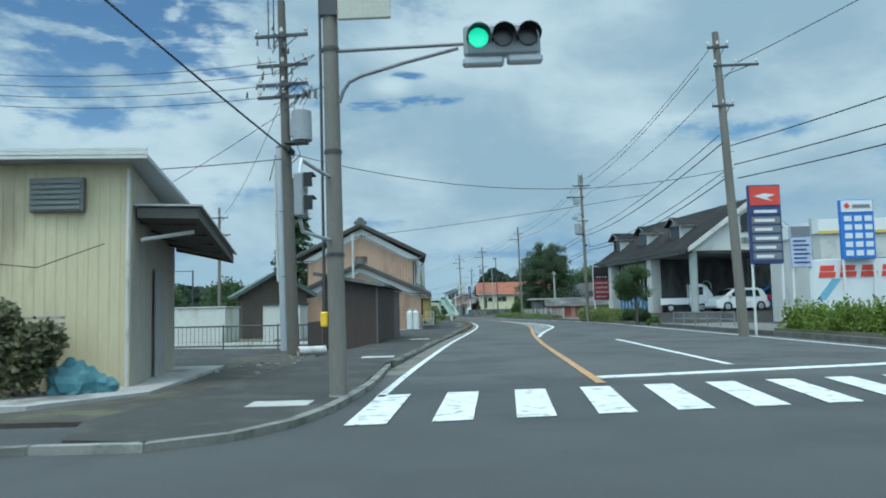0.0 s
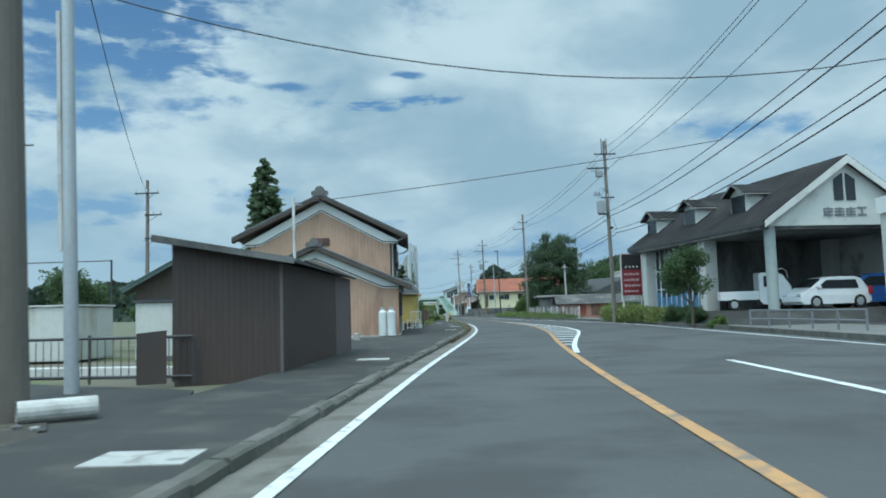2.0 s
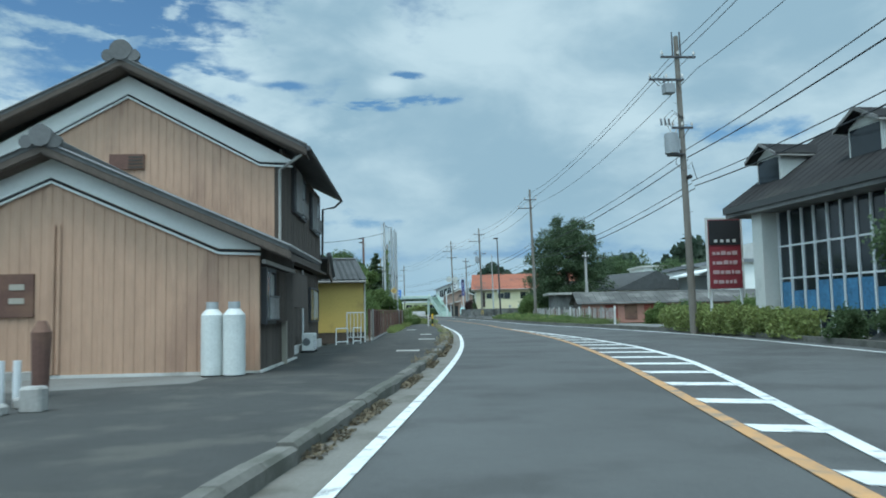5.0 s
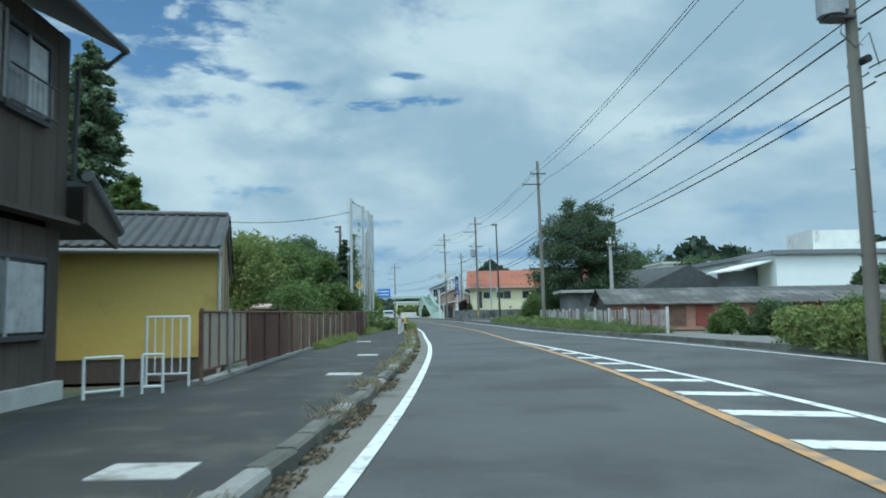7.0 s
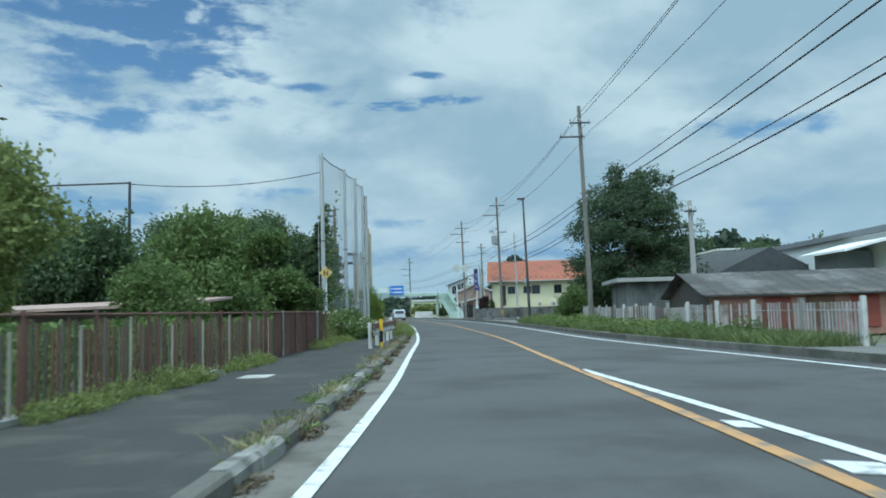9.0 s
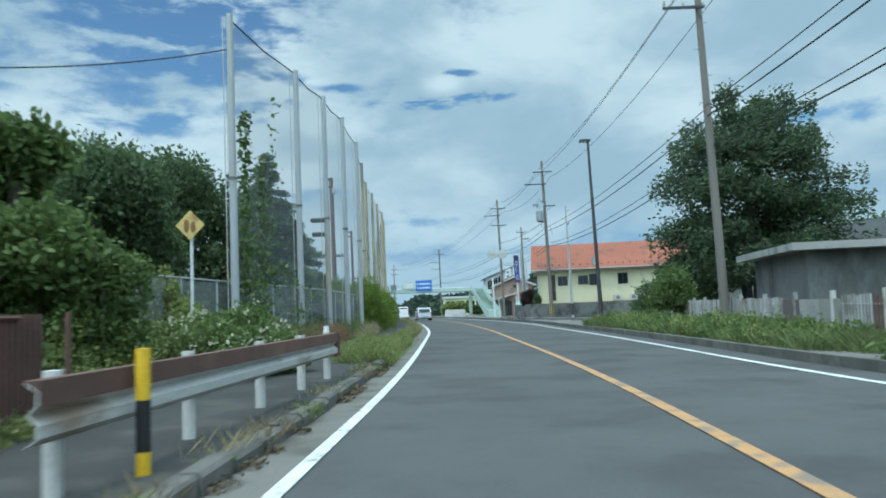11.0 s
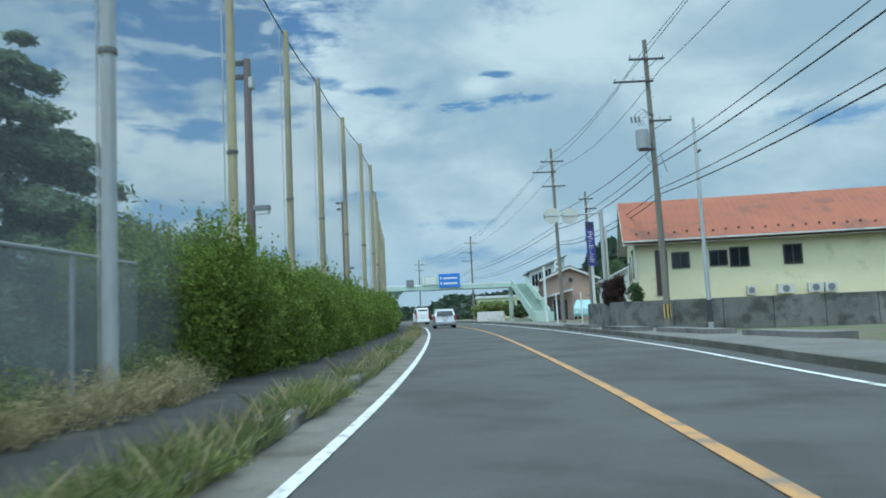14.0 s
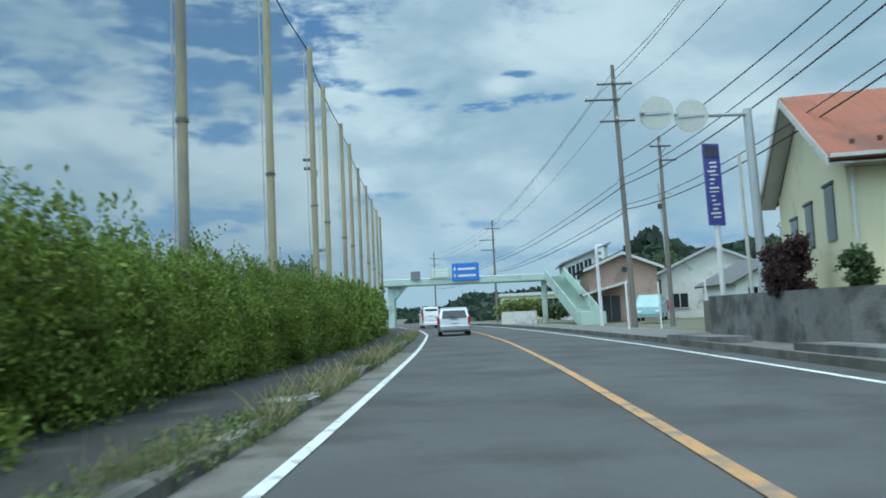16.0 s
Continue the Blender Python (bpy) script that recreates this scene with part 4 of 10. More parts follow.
for (tx, ty, tw, th) in ((0.0, 0.0, 0.36, 0.42), (0.34, 0.05, 0.24, 0.2)):
    b = B()
    bmesh.ops.create_icosphere(b, subdivisions=3, radius=1.0)
    for w in b.verts:
        n_ = 1 + 0.35 * noise.noise(w.co * 2.3 + Vector((tx * 9, 3, 0))) + 0.12 * noise.noise(w.co * 7)
        w.co = Vector((tx + w.co.x * tw * n_, ty + w.co.y * tw * 0.6 * n_, max(0.0, w.co.z * th * n_ + 0.04)))
    part("fold", b, mat("teal_tarpaulin", (0.045, 0.15, 0.17), 0.6, 0.35, 3, 14, 0.3), tarp)
lum = thing("board_stack", pose(-6.4, 11.25, 0.09, 0, 0, 4), "stack of weathered boards leaning by the wall", "boards")
for k in range(4):
    b = B()
    box(b, -0.8 + 0.1 * k, 0.75, -0.1, 0.05, 0.80 + 0.09 * k, 0.84 + 0.09 * k)
    part("board", b, PALE_WOOD, lum)
for k in (-0.6, 0.6):
    b = B()
    box(b, k - 0.04, k + 0.04, -0.1, 0.05, 0, 0.80)
    part("trestle", b, PALE_WOOD, lum)

# ---------------------------------------------------------------- yard behind the railing
tank = thing("storage_container", pose(0, 0, 0), "long white storage container behind a railing", "container")
b = B()
box(b, -14.2, -9.75, 33.9, 36.2, 0.0, 1.55, 0.03)
part("body", b, DULL_WHITE, tank)
b = B()
box(b, -14.25, -9.7, 33.85, 36.25, 1.55, 1.6)
part("lid", b, CONC_LIGHT, tank)
b = B()
box(b, -13.3, -13.15, 33.86, 33.9, 0.4, 1.4)
part("rust_streak", b, mat("rust_stain", (0.45, 0.28, 0.1), 0.8), tank)
shed2 = thing("white_shed", pose(0, 0, 0), "small white shed with a dark flat lid", "shed")
b = B()
box(b, -8.0, -6.35, 33.6, 35.4, 0.0, 1.58, 0.02)
part("body", b, DULL_WHITE, shed2)
b = B()
box(b, -8.06, -6.29, 33.54, 35.46, 1.58, 1.66)
part("roof", b, DARK_METAL, shed2)
rail = thing("railing", pose(0, 0, 0), "dark steel railing along the yard", "railing")
for s0, s1 in (((-11.5, 26.9), (-3.7, 25.5)),):
    p0, p1 = Vector((*s0, 0)), Vector((*s1, 0))
    for z in (0.12, 0.80):
        b = B()
        rod(b, p0 + Vector((0, 0, z)), p1 + Vector((0, 0, z)), 0.028, 0.028, 6)
        part("rail", b, DARK_METAL, rail)
    n = 52
    for i in range(n + 1):
        q = p0.lerp(p1, i / n)
        b = B()
        rod(b, (q.x, q.y, 0.12 if i % 13 else 0.0), (q.x, q.y, 0.80 if i % 13 else 0.86), 0.009 if i % 13 else 0.028, None, 5)
        part("bar" if i % 13 else "post", b, DARK_METAL, rail)
b = B()
prism(b, [(-14, 29.4, -0.05), (-4.2, 27.2, -0.05), (-4.2, 27.6, -0.05), (-14, 29.8, -0.05)], (0, 0, 0), (0, 0, 0.22))
solo("low_kerb_wall", b, CONC_LIGHT, "low pale concrete edging in the yard", "edging", "structure")
pipe = B()
rod(pipe, (-3.95, 20.55, 0.16), (-3.3, 21.0, 0.16), 0.12, 0.12, 16, caps=False)
rod(pipe, (-3.95, 20.55, 0.16), (-3.3, 21.0, 0.16), 0.105, 0.105, 16, caps=False)
solo("drain_pipe_section", pipe, CONC_LIGHT, "short pale drain pipe lying on the ground", "pipe")

# ---------------------------------------------------------------- brown metal shed
sh = thing("brown_shed", pose(0, 0, 0), "long dark brown ribbed-steel shed", "shed")
A_, B_, C_, D_ = (-4.05, 25.55), (-2.30, 26.05), (-2.06, 31.15), (-1.98, 33.3)
b = B()
ribbed(b, A_, B_, -0.06, lambda s: 2.42 - 0.2 * s, 0.10, 0.012, (0.27, -0.96))
part("wall", b, BROWN_METAL, sh)
b = B()
ribbed(b, (B_[0], B_[1] + 0.01), C_, -0.06, lambda s: 2.06, 0.10, 0.012, (1, -0.05))
part("wall", b, BROWN_METAL, sh)
b = B()
ribbed(b, (C_[0] + 0.004, C_[1]), D_, -0.06, lambda s: 2.05, 0.10, 0.012, (1, -0.05))
part("wall", b, MAUVE_METAL, sh, "paler replaced steel panels")
b = B()
prism(b, [(-1.98, 33.3, 0.02), (-4.1, 33.3, 0.02), (-4.1, 33.3, 2.42), (-1.98, 33.3, 2.04)], (0, 0, 0), (0, -0.05, 0))
prism(b, [(-4.1, 33.25, 0.02), (-4.1, 25.6, 0.02), (-4.1, 25.6, 2.42), (-4.1, 33.25, 2.42)], (0, 0, 0), (0.05, 0, 0))
part("wall", b, BROWN_METAL, sh)
b = B()
prism(b, [(-4.32, 25.30, 2.49), (-2.05, 25.85, 2.07), (-1.84, 33.5, 2.06), (-4.32, 33.5, 2.49)], (0, 0, 0), (0, 0, 0.06))
part("roof", b, mat("shed_roof", (0.075, 0.07, 0.066), 0.6), sh, "dark sheet roof")
b = B()
prism(b, [(-4.34, 25.26, 2.43), (-2.02, 25.8, 2.02), (-2.02, 25.8, 2.13), (-4.34, 25.26, 2.55)], (0, 0, 0), (0.02, -0.05, 0))
part("verge_trim", b, CONC_DARK, sh)
b = B()
for k in range(62):
    rod(b, (-1.86, 26.0 + 0.12 * k, 2.075), (-1.80, 26.0 + 0.12 * k, 2.07), 0.032, 0.032, 6)
tagged(part("roof_edge", b, MATS["shed_roof"], sh), kind="stuff")
for (x, y) in (B_, D_):
    b = B()
    box(b, x - 0.02, x + 0.03, y - 0.03, y + 0.02, 0.02, 2.04)
    part("corner_trim", b, MAUVE_METAL, sh)
gate = B()
prism(gate, [(-4.5, 25.05, 0.03), (-4.05, 25.2, 0.03), (-4.05, 25.2, 0.92), (-4.5, 25.05, 0.88)], (0, 0, 0), (0.01, -0.03, 0))
solo("shed_side_panel", gate, BROWN_METAL, "low dark steel panel beside the shed", "panel")

# ---------------------------------------------------------------- two-storey gabled house
hs = thing("gabled_house", Matrix.Translation((-1.375, 45.806, 0)) @ pose(0, 0, 0, 0, 0, 2.43) @ Matrix.Diagonal((1.04, 0.7525, 1.0, 1)) @ Matrix.Translation((1.37, -43.5, 0)), "two-storey tiled house with tan steel gables and dark boarded side", "house")
RX, RZ, EZ = -5.02, 6.85, 4.80           # ridge and eaves of the upper roof
UX0, UX1, UY0, UY1 = -8.45, -1.80, 48.9, 58.85
LX0, LX1, LY0 = -8.3, -1.37, 43.5


def gable_top(s, x0, rx, rz, ez, half):
    return rz - (rz - ez) * abs(x0 + s - rx) / half


b = B()
ribbed(b, (UX0, UY0), (UX1, UY0), 2.4, lambda s: gable_top(s, UX0, RX, 6.25, 4.45, 3.55), 0.17, 0.02, (0, -1))
part("gable_wall", b, TAN_METAL, hs, "tan ribbed-steel upper gable")
b = B()
ribbed(b, (LX0, LY0), (LX1, LY0), 0.14, lambda s: gable_top(s, LX0, -4.85, 3.55, 2.30, 3.48), 0.17, 0.02, (0, -1))
part("gable_wall", b, TAN_METAL, hs, "tan ribbed-steel lower gable")


def pediment(y, rx, rz, half, ez, hgt, name, x0=None):
    """White plaster band under a gable roof, with a dark line below it that turns level at the ends."""
    for m_, z_off, hh, yo in ((PLASTER, 0.0, hgt, 0.0), (BLACK, -0.05, 0.035, -0.012), (PLASTER, -0.10, 0.04, -0.016)):
        for s in (-1, 1):
            b = B()
            pts = []
            for f in (0.0, 0.80, 1.0):
                z = rz - (rz - ez) * min(f, 0.82) - hgt
                pts.append((rx + s * half * f, z + z_off))
            tops = [(p[0], (rz - (rz - ez) * min(1, abs(p[0] - rx) / half)) if m_ is PLASTER and hh == hgt else p[1] + hh) for p in pts]
            poly = [(p[0], 0, p[1]) for p in pts] + [(p[0], 0, max(p[1], pts[2 - i][1] + 0.01)) for i, p in enumerate(tops[::-1])]
            prism(b, poly, (0, y + yo, 0), (0, -0.06, 0))
            part(name, b, m_, hs)


pediment(UY0 - 0.025, RX, 6.70, 3.62, 4.66, 0.42, "gable_plaster")
pediment(LY0 - 0.025, -4.85, 3.95, 3.5, 2.32, 0.36, "gable_plaster")


def tiled_slope(name, p_ridge0, p_ridge1, p_eave0, p_eave1, parent, material, pitch=0.28, thick=0.07, lift=0.035, far=False):
    """A roof slope: slab plus raised rolls running from ridge to eave."""
    r0, r1, e0, e1 = (Vector(p) for p in (p_ridge0, p_ridge1, p_eave0, p_eave1))
    nrm = (r1 - r0).cross(e0 - r0).normalized()
    if nrm.z < 0:
        nrm = -nrm
    b = B()
    vs = [b.verts.new(p) for p in (r0, r1, e1, e0)] + [b.verts.new(p - nrm * thick) for p in (r0, r1, e1, e0)]
    for f in ((0, 1, 2, 3), (7, 6, 5, 4), (0, 4, 5, 1), (1, 5, 6, 2), (2, 6, 7, 3), (3, 7, 4, 0)):
        b.faces.new([vs[i] for i in f])
    slope = part(name, b, material, parent)
    n = max(3, int((r1 - r0).length / pitch))
    joined = B()
    for i in range(n + 1):
        b = joined if far else B()
        a, c = r0.lerp(r1, i / n), e0.lerp(e1, i / n)
        w = (r1 - r0).normalized() * 0.055
        p = [a - w, a + nrm * lift, a + w, c - w, c + nrm * lift, c + w]
        q = [b.verts.new(x) for x in p]
        b.faces.new((q[0], q[1], q[4], q[3]))
        b.faces.new((q[1], q[2], q[5], q[4]))
        b.faces.new((q[3], q[4], q[5]))
        if not far:
            part("tile_strip", b, material, slope)
    if far:
        tagged(part("tiling", joined, material, slope), kind="stuff")
    else:
        joined.free()
    return slope


OV, OVF = 0.75, 0.25
for s, ex in ((-1, -9.15), (1, -1.02)):
    tiled_slope("roof_slope", (RX, UY0 - OV, 7.0), (RX, UY1 + OVF, 7.0), (ex, UY0 - OV, 4.92), (ex, UY1 + OVF, 4.92), hs, TILE_DARK)
b = B()
box(b, RX - 0.14, RX + 0.14, UY0 - OV, UY1 + OVF, 6.98, 7.16, 0.04)
part("ridge", b, TILE_DARK, hs)
b = B()
rod(b, (RX, UY0 - OV - 0.06, 7.14), (RX, UY0 - OV + 0.10, 7.14), 0.24, 0.24, 14)
for q_ in (-1, 1):
    rod(b, (RX + q_ * 0.27, UY0 - OV - 0.04, 7.02), (RX + q_ * 0.27, UY0 - OV + 0.08, 7.02), 0.14, 0.14, 12)
rod(b, (RX, UY0 - OV - 0.02, 7.26), (RX, UY0 - OV + 0.08, 7.26), 0.11, 0.11, 12)
part("ridge_end_tile", b, TILE_DARK, hs)
for s, ex in ((-1, -9.0), (1, -0.78)):
    tiled_slope("roof_slope", (-4.85, LY0 - 0.6, 4.16), (-4.85, UY0 - 0.02, 4.16), (ex, LY0 - 0.6, 2.27), (ex, UY0 - 0.02, 2.27), hs, TILE_DARK)
b = B()
box(b, -4.98, -4.72, LY0 - 0.6, UY0 - 0.02, 4.14, 4.28, 0.03)
part("ridge", b, TILE_DARK, hs)
b = B()
rod(b, (-4.85, LY0 - 0.68, 4.24), (-4.85, LY0 - 0.5, 4.24), 0.19, 0.19, 14)
for q_ in (-1, 1):
    rod(b, (-4.85 + q_ * 0.23, LY0 - 0.66, 4.14), (-4.85 + q_ * 0.23, LY0 - 0.54, 4.14), 0.12, 0.12, 12)
rod(b, (-4.85, LY0 - 0.64, 4.36), (-4.85, LY0 - 0.54, 4.36), 0.09, 0.09, 12)
part("ridge_end_tile", b, TILE_DARK, hs)
# barge boards
for rx, rz, y, ends in ((RX, 6.92, UY0 - OV, ((-9.15, 4.84), (-1.02, 4.84))), (-4.85, 4.08, LY0 - 0.6, ((-9.0, 2.19), (-0.78, 2.19)))):
    for ex, ez in ends:
        b = B()
        prism(b, [(rx, 0, rz), (ex, 0, ez), (ex, 0, ez - 0.13), (rx, 0, rz - 0.13)], (0, y, 0), (0, 0.05, 0))
        part("barge_board", b, DARK_WOOD, hs)
        b = B()
        prism(b, [(rx, 0, rz - 0.13), (ex, 0, ez - 0.13), (ex, 0, ez - 0.16), (rx, 0, rz - 0.16)], (0, y + 0.05, 0), (0, 0.65, 0))
        part("soffit", b, DARK_WOOD, hs)
b = B()
box(b, -5.42, -4.66, UY0 - 0.08, UY0 - 0.02, 4.50, 4.86)
part("vent", b, RUSTY, hs, "small rusty gable vent")
for k in range(4):
    b = B()
    box(b, -5.0, -4.69, UY0 - 0.10, UY0 - 0.08, 4.53 + 0.08 * k, 4.57 + 0.08 * k)
    part("vent_slat", b, DARK_WOOD, hs)


def boards(y0, y1, z0, z1, x, parent, material, pitch=0.42, name="board"):
    n = max(1, int((y1 - y0) / pitch))
    for i in range(n):
        b = B()
        a, c = y0 + (y1 - y0) * i / n, y0 + (y1 - y0) * (i + 1) / n
        box(b, x - 0.06, x + 0.004 * (i % 3), a + 0.004, c - 0.004, z0, z1)
        part(name, b, material, parent)


boards(LY0 + 0.01, UY0, 0.14, 2.36, LX1 - 0.02, hs, DARK_WOOD)
boards(UY0, UY1, 0.30, 2.30, -1.72, hs, DARK_WOOD)
boards(UY0 + 0.04, UY1, 2.40, 4.95, -1.64, hs, DARK_WOOD)
b = B()
box(b, -1.80, -1.62, UY0 - 0.03, UY0 + 0.04, 2.36, 4.86)
part("corner_board", b, DARK_WOOD, hs)
b = B()
box(b, UX0, -1.86, UY1 - 0.1, UY1, 0.14, 4.8)
prism(b, [(UX0, 0, 4.8), (-1.86, 0, 4.8), (RX, 0, 6.8)], (0, UY1, 0), (0, -0.1, 0))
box(b, UX0, UX0 + 0.1, UY0, UY1 - 0.1, 0.14, 4.8)
box(b, LX0, LX0 + 0.1, LY0 + 0.02, UY0, 0.14, 2.5)
part("back_wall", b, DARK_WOOD, hs)
b = B()
box(b, -1.80, -1.62, UY0, UY1, -0.05, 0.30)
box(b, LX1 - 0.10, LX1 + 0.05, LY0 - 0.04, UY0, -0.05, 0.14)
box(b, LX0, LX1, LY0 - 0.04, LY0 + 0.1, -0.05, 0.14)
part("foundation", b, CONC_LIGHT, hs)
b = B()
prism(b, [(-1.72, 0, 2.50), (-1.46, 0, 2.43), (-1.46, 0, 2.37), (-1.72, 0, 2.38)], (0, UY0 + 0.05, 0), (0, UY1 - UY0, 0))
part("drip_board", b, DARK_WOOD, hs)
tiled_slope("pent_roof", (-8.6, UY1, 2.98), (-1.36, UY1, 2.98), (-8.6, UY1 + 1.45, 2.36), (-1.36, UY1 + 1.45, 2.36), hs, TILE_DARK, 0.26, 0.09)
b = B()
prism(b, [(0, UY1, 2.90), (0, UY1 + 1.45, 2.28), (0, UY1 + 1.45, 2.14), (0, UY1, 2.40)], (-1.36, 0, 0), (-0.06, 0, 0))
part("pent_barge_board", b, DARK_WOOD, hs)
b = B()
tube(b, [(-1.36, UY1 - 0.05, 3.04), (-1.36, UY1 + 0.7, 2.74), (-1.36, UY1 + 1.5, 2.40)], 0.085, 8)
part("verge_tile", b, TILE_DARK, hs)
b = B()
tube(b, [(-0.98, UY0 - OV, 4.85), (-0.98, UY1 + OVF, 4.85)], 0.055, 8)
part("gutter", b, DARK_METAL, hs)
b = B()
tube(b, [(-0.98, UY1 + 0.2, 4.82), (-1.2, UY1 + 0.18, 4.62), (-1.56, UY1 + 0.1, 4.55), (-1.58, UY1 + 0.08, 3.0)], 0.035, 8)
part("downpipe", b, DARK_METAL, hs)
b = B()
tube(b, [(-1.04, UY0 - 0.5, 4.82), (-1.5, UY0 - 0.2, 4.55), (-1.68, UY0 - 0.08, 4.45), (-1.68, UY0 - 0.08, 2.75)], 0.035, 8)
part("downpipe", b, CONCRETE, hs)


def side_window(y0, y1, z0, z1, x, parent, bars=0, sill=True):
    w = B()
    box(w, x - 0.04, x + 0.05, y0, y1, z0, z1)
    w = part("window", w, GLASS_DARK, parent)
    for (a, c, e, f) in ((y0 - 0.05, y1 + 0.05, z1, z1 + 0.06), (y0 - 0.05, y1 + 0.05, z0 - 0.06, z0), (y0 - 0.05, y0, z0, z1), (y1, y1 + 0.05, z0, z1)):
        b = B()
        box(b, x - 0.02, x + 0.08, a, c, e, f)
        part("frame", b, DARK_METAL, w)
    ym = (y0 + y1) / 2
    for a, c in ((y0, ym), (ym, y1)):
        b = B()
        box(b, x + 0.05, x + 0.058, a + 0.04, c - 0.04, z0 + 0.04, z1 - 0.04)
        part("pane", b, mat("curtained_glass", (0.15, 0.155, 0.16), 0.2, 0.35, 2, 8, 0) if a == y0 else mat("white_curtain_glass", (0.42, 0.43, 0.43), 0.25, 0.3, 3, 9, 0), w)
    b = B()
    box(b, x + 0.05, x + 0.07, ym - 0.025, ym + 0.025, z0, z1)
    part("mullion", b, GALV, w)
    for k in range(bars):
        b = B()
        yy = y0 + (y1 - y0) * (k + 0.5) / bars
        box(b, x + 0.12, x + 0.14, yy - 0.022, yy + 0.022, z0 - 0.02, z1 + 0.02)
        part("lattice_bar", b, mat("weathered_slat", (0.34, 0.33, 0.315), 0.75), w)
    if x > -1.7 and not bars:
        for k in range(8):
            b = B()
            yy = y0 + (y1 - y0) * (k + 0.5) / 8
            rod(b, (x + 0.14, yy, z0), (x + 0.14, yy, z0 + 0.42), 0.009, 0.009, 5)
            part("rail_bar", b, MATS["weathered_slat"], w)
        for zz in (z0 + 0.02, z0 + 0.44):
            b = B()
            rod(b, (x + 0.14, y0 - 0.06, zz), (x + 0.14, y1 + 0.1, zz), 0.016, 0.016, 6)
            part("rail", b, DARK_METAL, w)
    return w


side_window(50.8, 52.1, 3.72, 4.74, -1.64, hs, 7)
side_window(52.25, 53.6, 3.70, 4.72, -1.64, hs, 0)
side_window(55.2, 56.4, 3.62, 4.60, -1.64, hs, 7)
side_window(56.55, 57.9, 3.60, 4.56, -1.64, hs, 0)
side_window(55.7, 58.2, 0.92, 1.84, -1.72, hs, 0)
side_window(43.85, 45.0, 1.0, 1.9, LX1, hs, 0)
b = B()
box(b, -1.72, -1.40, 48.1, 52.0, 1.26, 2.10, 0.01)
part("bay_box", b, DARK_WOOD, hs, "dark boarded bay box")
for (y0, y1) in ((45.15, 46.45),):
    d = B()
    box(d, LX1 - 0.02, LX1 + 0.10, y0, y1, 0.95, 1.95)
    d = part("shutter_box", d, DARK_WOOD, hs)
    for k in range(12):
        b = B()
        yy = y0 + (y1 - y0) * (k + 0.5) / 12
        box(b, LX1 + 0.10, LX1 + 0.125, yy - 0.03, yy + 0.03, 0.97, 1.93)
        part("lattice_bar", b, DARK_WOOD, d)
b = B()
box(b, LX1 + 0.02, LX1 + 0.09, LY0 + 0.1, 48.2, 2.02, 2.09)
part("eave_board", b, CONC_LIGHT, hs)
b = B()
box(b, LX1 + 0.0, LX1 + 0.10, 46.5, 46.62, 0.1, 1.95)
part("corner_post", b, PALE_WOOD, hs)
b = B()
box(b, -5.75, -5.10, LY0 - 0.07, LY0 - 0.02, 1.15, 1.90)
sp_ = part("shutter_panel", b, RUSTY, hs, "brown shuttered wall panel")
for zz in (1.38, 1.62):
    b = B()
    box(b, -5.5, -5.25, LY0 - 0.085, LY0 - 0.071, zz, zz + 0.10)
    part("pale_plate", b, PALE_WOOD, sp_)
for xx, z1_ in ((-4.80, 2.75), (-4.70, 2.75)):
    b = B()
    tube(b, [(xx, LY0 - 0.05, 0.15), (xx, LY0 - 0.05, z1_)], 0.03, 8)
    part("vent_pipe", b, TAN_METAL, hs)
b = B()
box(b, -5.85, -4.9, LY0 - 0.5, LY0 - 0.05, -0.05, 0.22)
part("door_step", b, CONCRETE, hs)
b = B()
rod(b, (-1.62, 53.1, 0.3), (-1.62, 53.1, 2.3), 0.025, 0.025, 8)
part("pale_pipe", b, SIGN_WHITE, hs)

ac = thing("air_conditioner_unit", pose(-1.70, 52.55, 0.10, 0, 0, 2), "white outdoor air conditioner unit beside a dark house wall", "air conditioner")
b = B()
box(b, -0.14, 0.16, -0.32, 0.32, 0.05, 0.50, 0.015)
part("casing", b, WHITE, ac)
b = B()
rod(b, (-0.02, -0.322, 0.28), (-0.02, -0.328, 0.28), 0.1, 0.1, 16)
part("side_grille", b, SIGN_GREY, ac)
b = B()
for k in range(7):
    box(b, 0.162, 0.17, -0.28, 0.10, 0.09 + 0.052 * k, 0.105 + 0.052 * k)
part("fan_grille", b, SIGN_GREY, ac)
for k in (-0.24, 0.24):
    b = B()
    box(b, -0.16, 0.18, k - 0.04, k + 0.04, 0, 0.05)
    part("foot", b, BLACK, ac)

for k, x in enumerate((-2.06, -1.68)):
    gas = thing("gas_cylinder", pose(x, 45.30 - 0.03 * k, 0.10), "tall pale grey gas cylinder standing by a tan wall", "gas cylinder", "gas cylinders")
    b = B()
    rod(b, (0, 0, 0.02), (0, 0, 1.02), 0.185, 0.185, 20)
    rod(b, (0, 0, 1.02), (0, 0, 1.12), 0.185, 0.10, 20)
    part("body", b, mat("cylinder_grey", (0.55, 0.57, 0.55), 0.5), gas, smooth=False)
    b = B()
    rod(b, (0, 0, 1.12), (0, 0, 1.20), 0.03, 0.03, 8)
    rod(b, (-0.05, 0, 1.18), (0.05, 0, 1.18), 0.02, 0.02, 6)
    part("valve", b, GALV, gas)
    b = B()
    rod(b, (0, 0, 1.10), (0, 0, 1.24), 0.10, 0.10, 14, caps=False)
    part("collar", b, GALV, gas)
    b = B()
    rod(b, (0, 0, 0), (0, 0, 0.03), 0.17, 0.17, 16)
    part("foot_ring", b, DARK_METAL, gas)
heap = B()
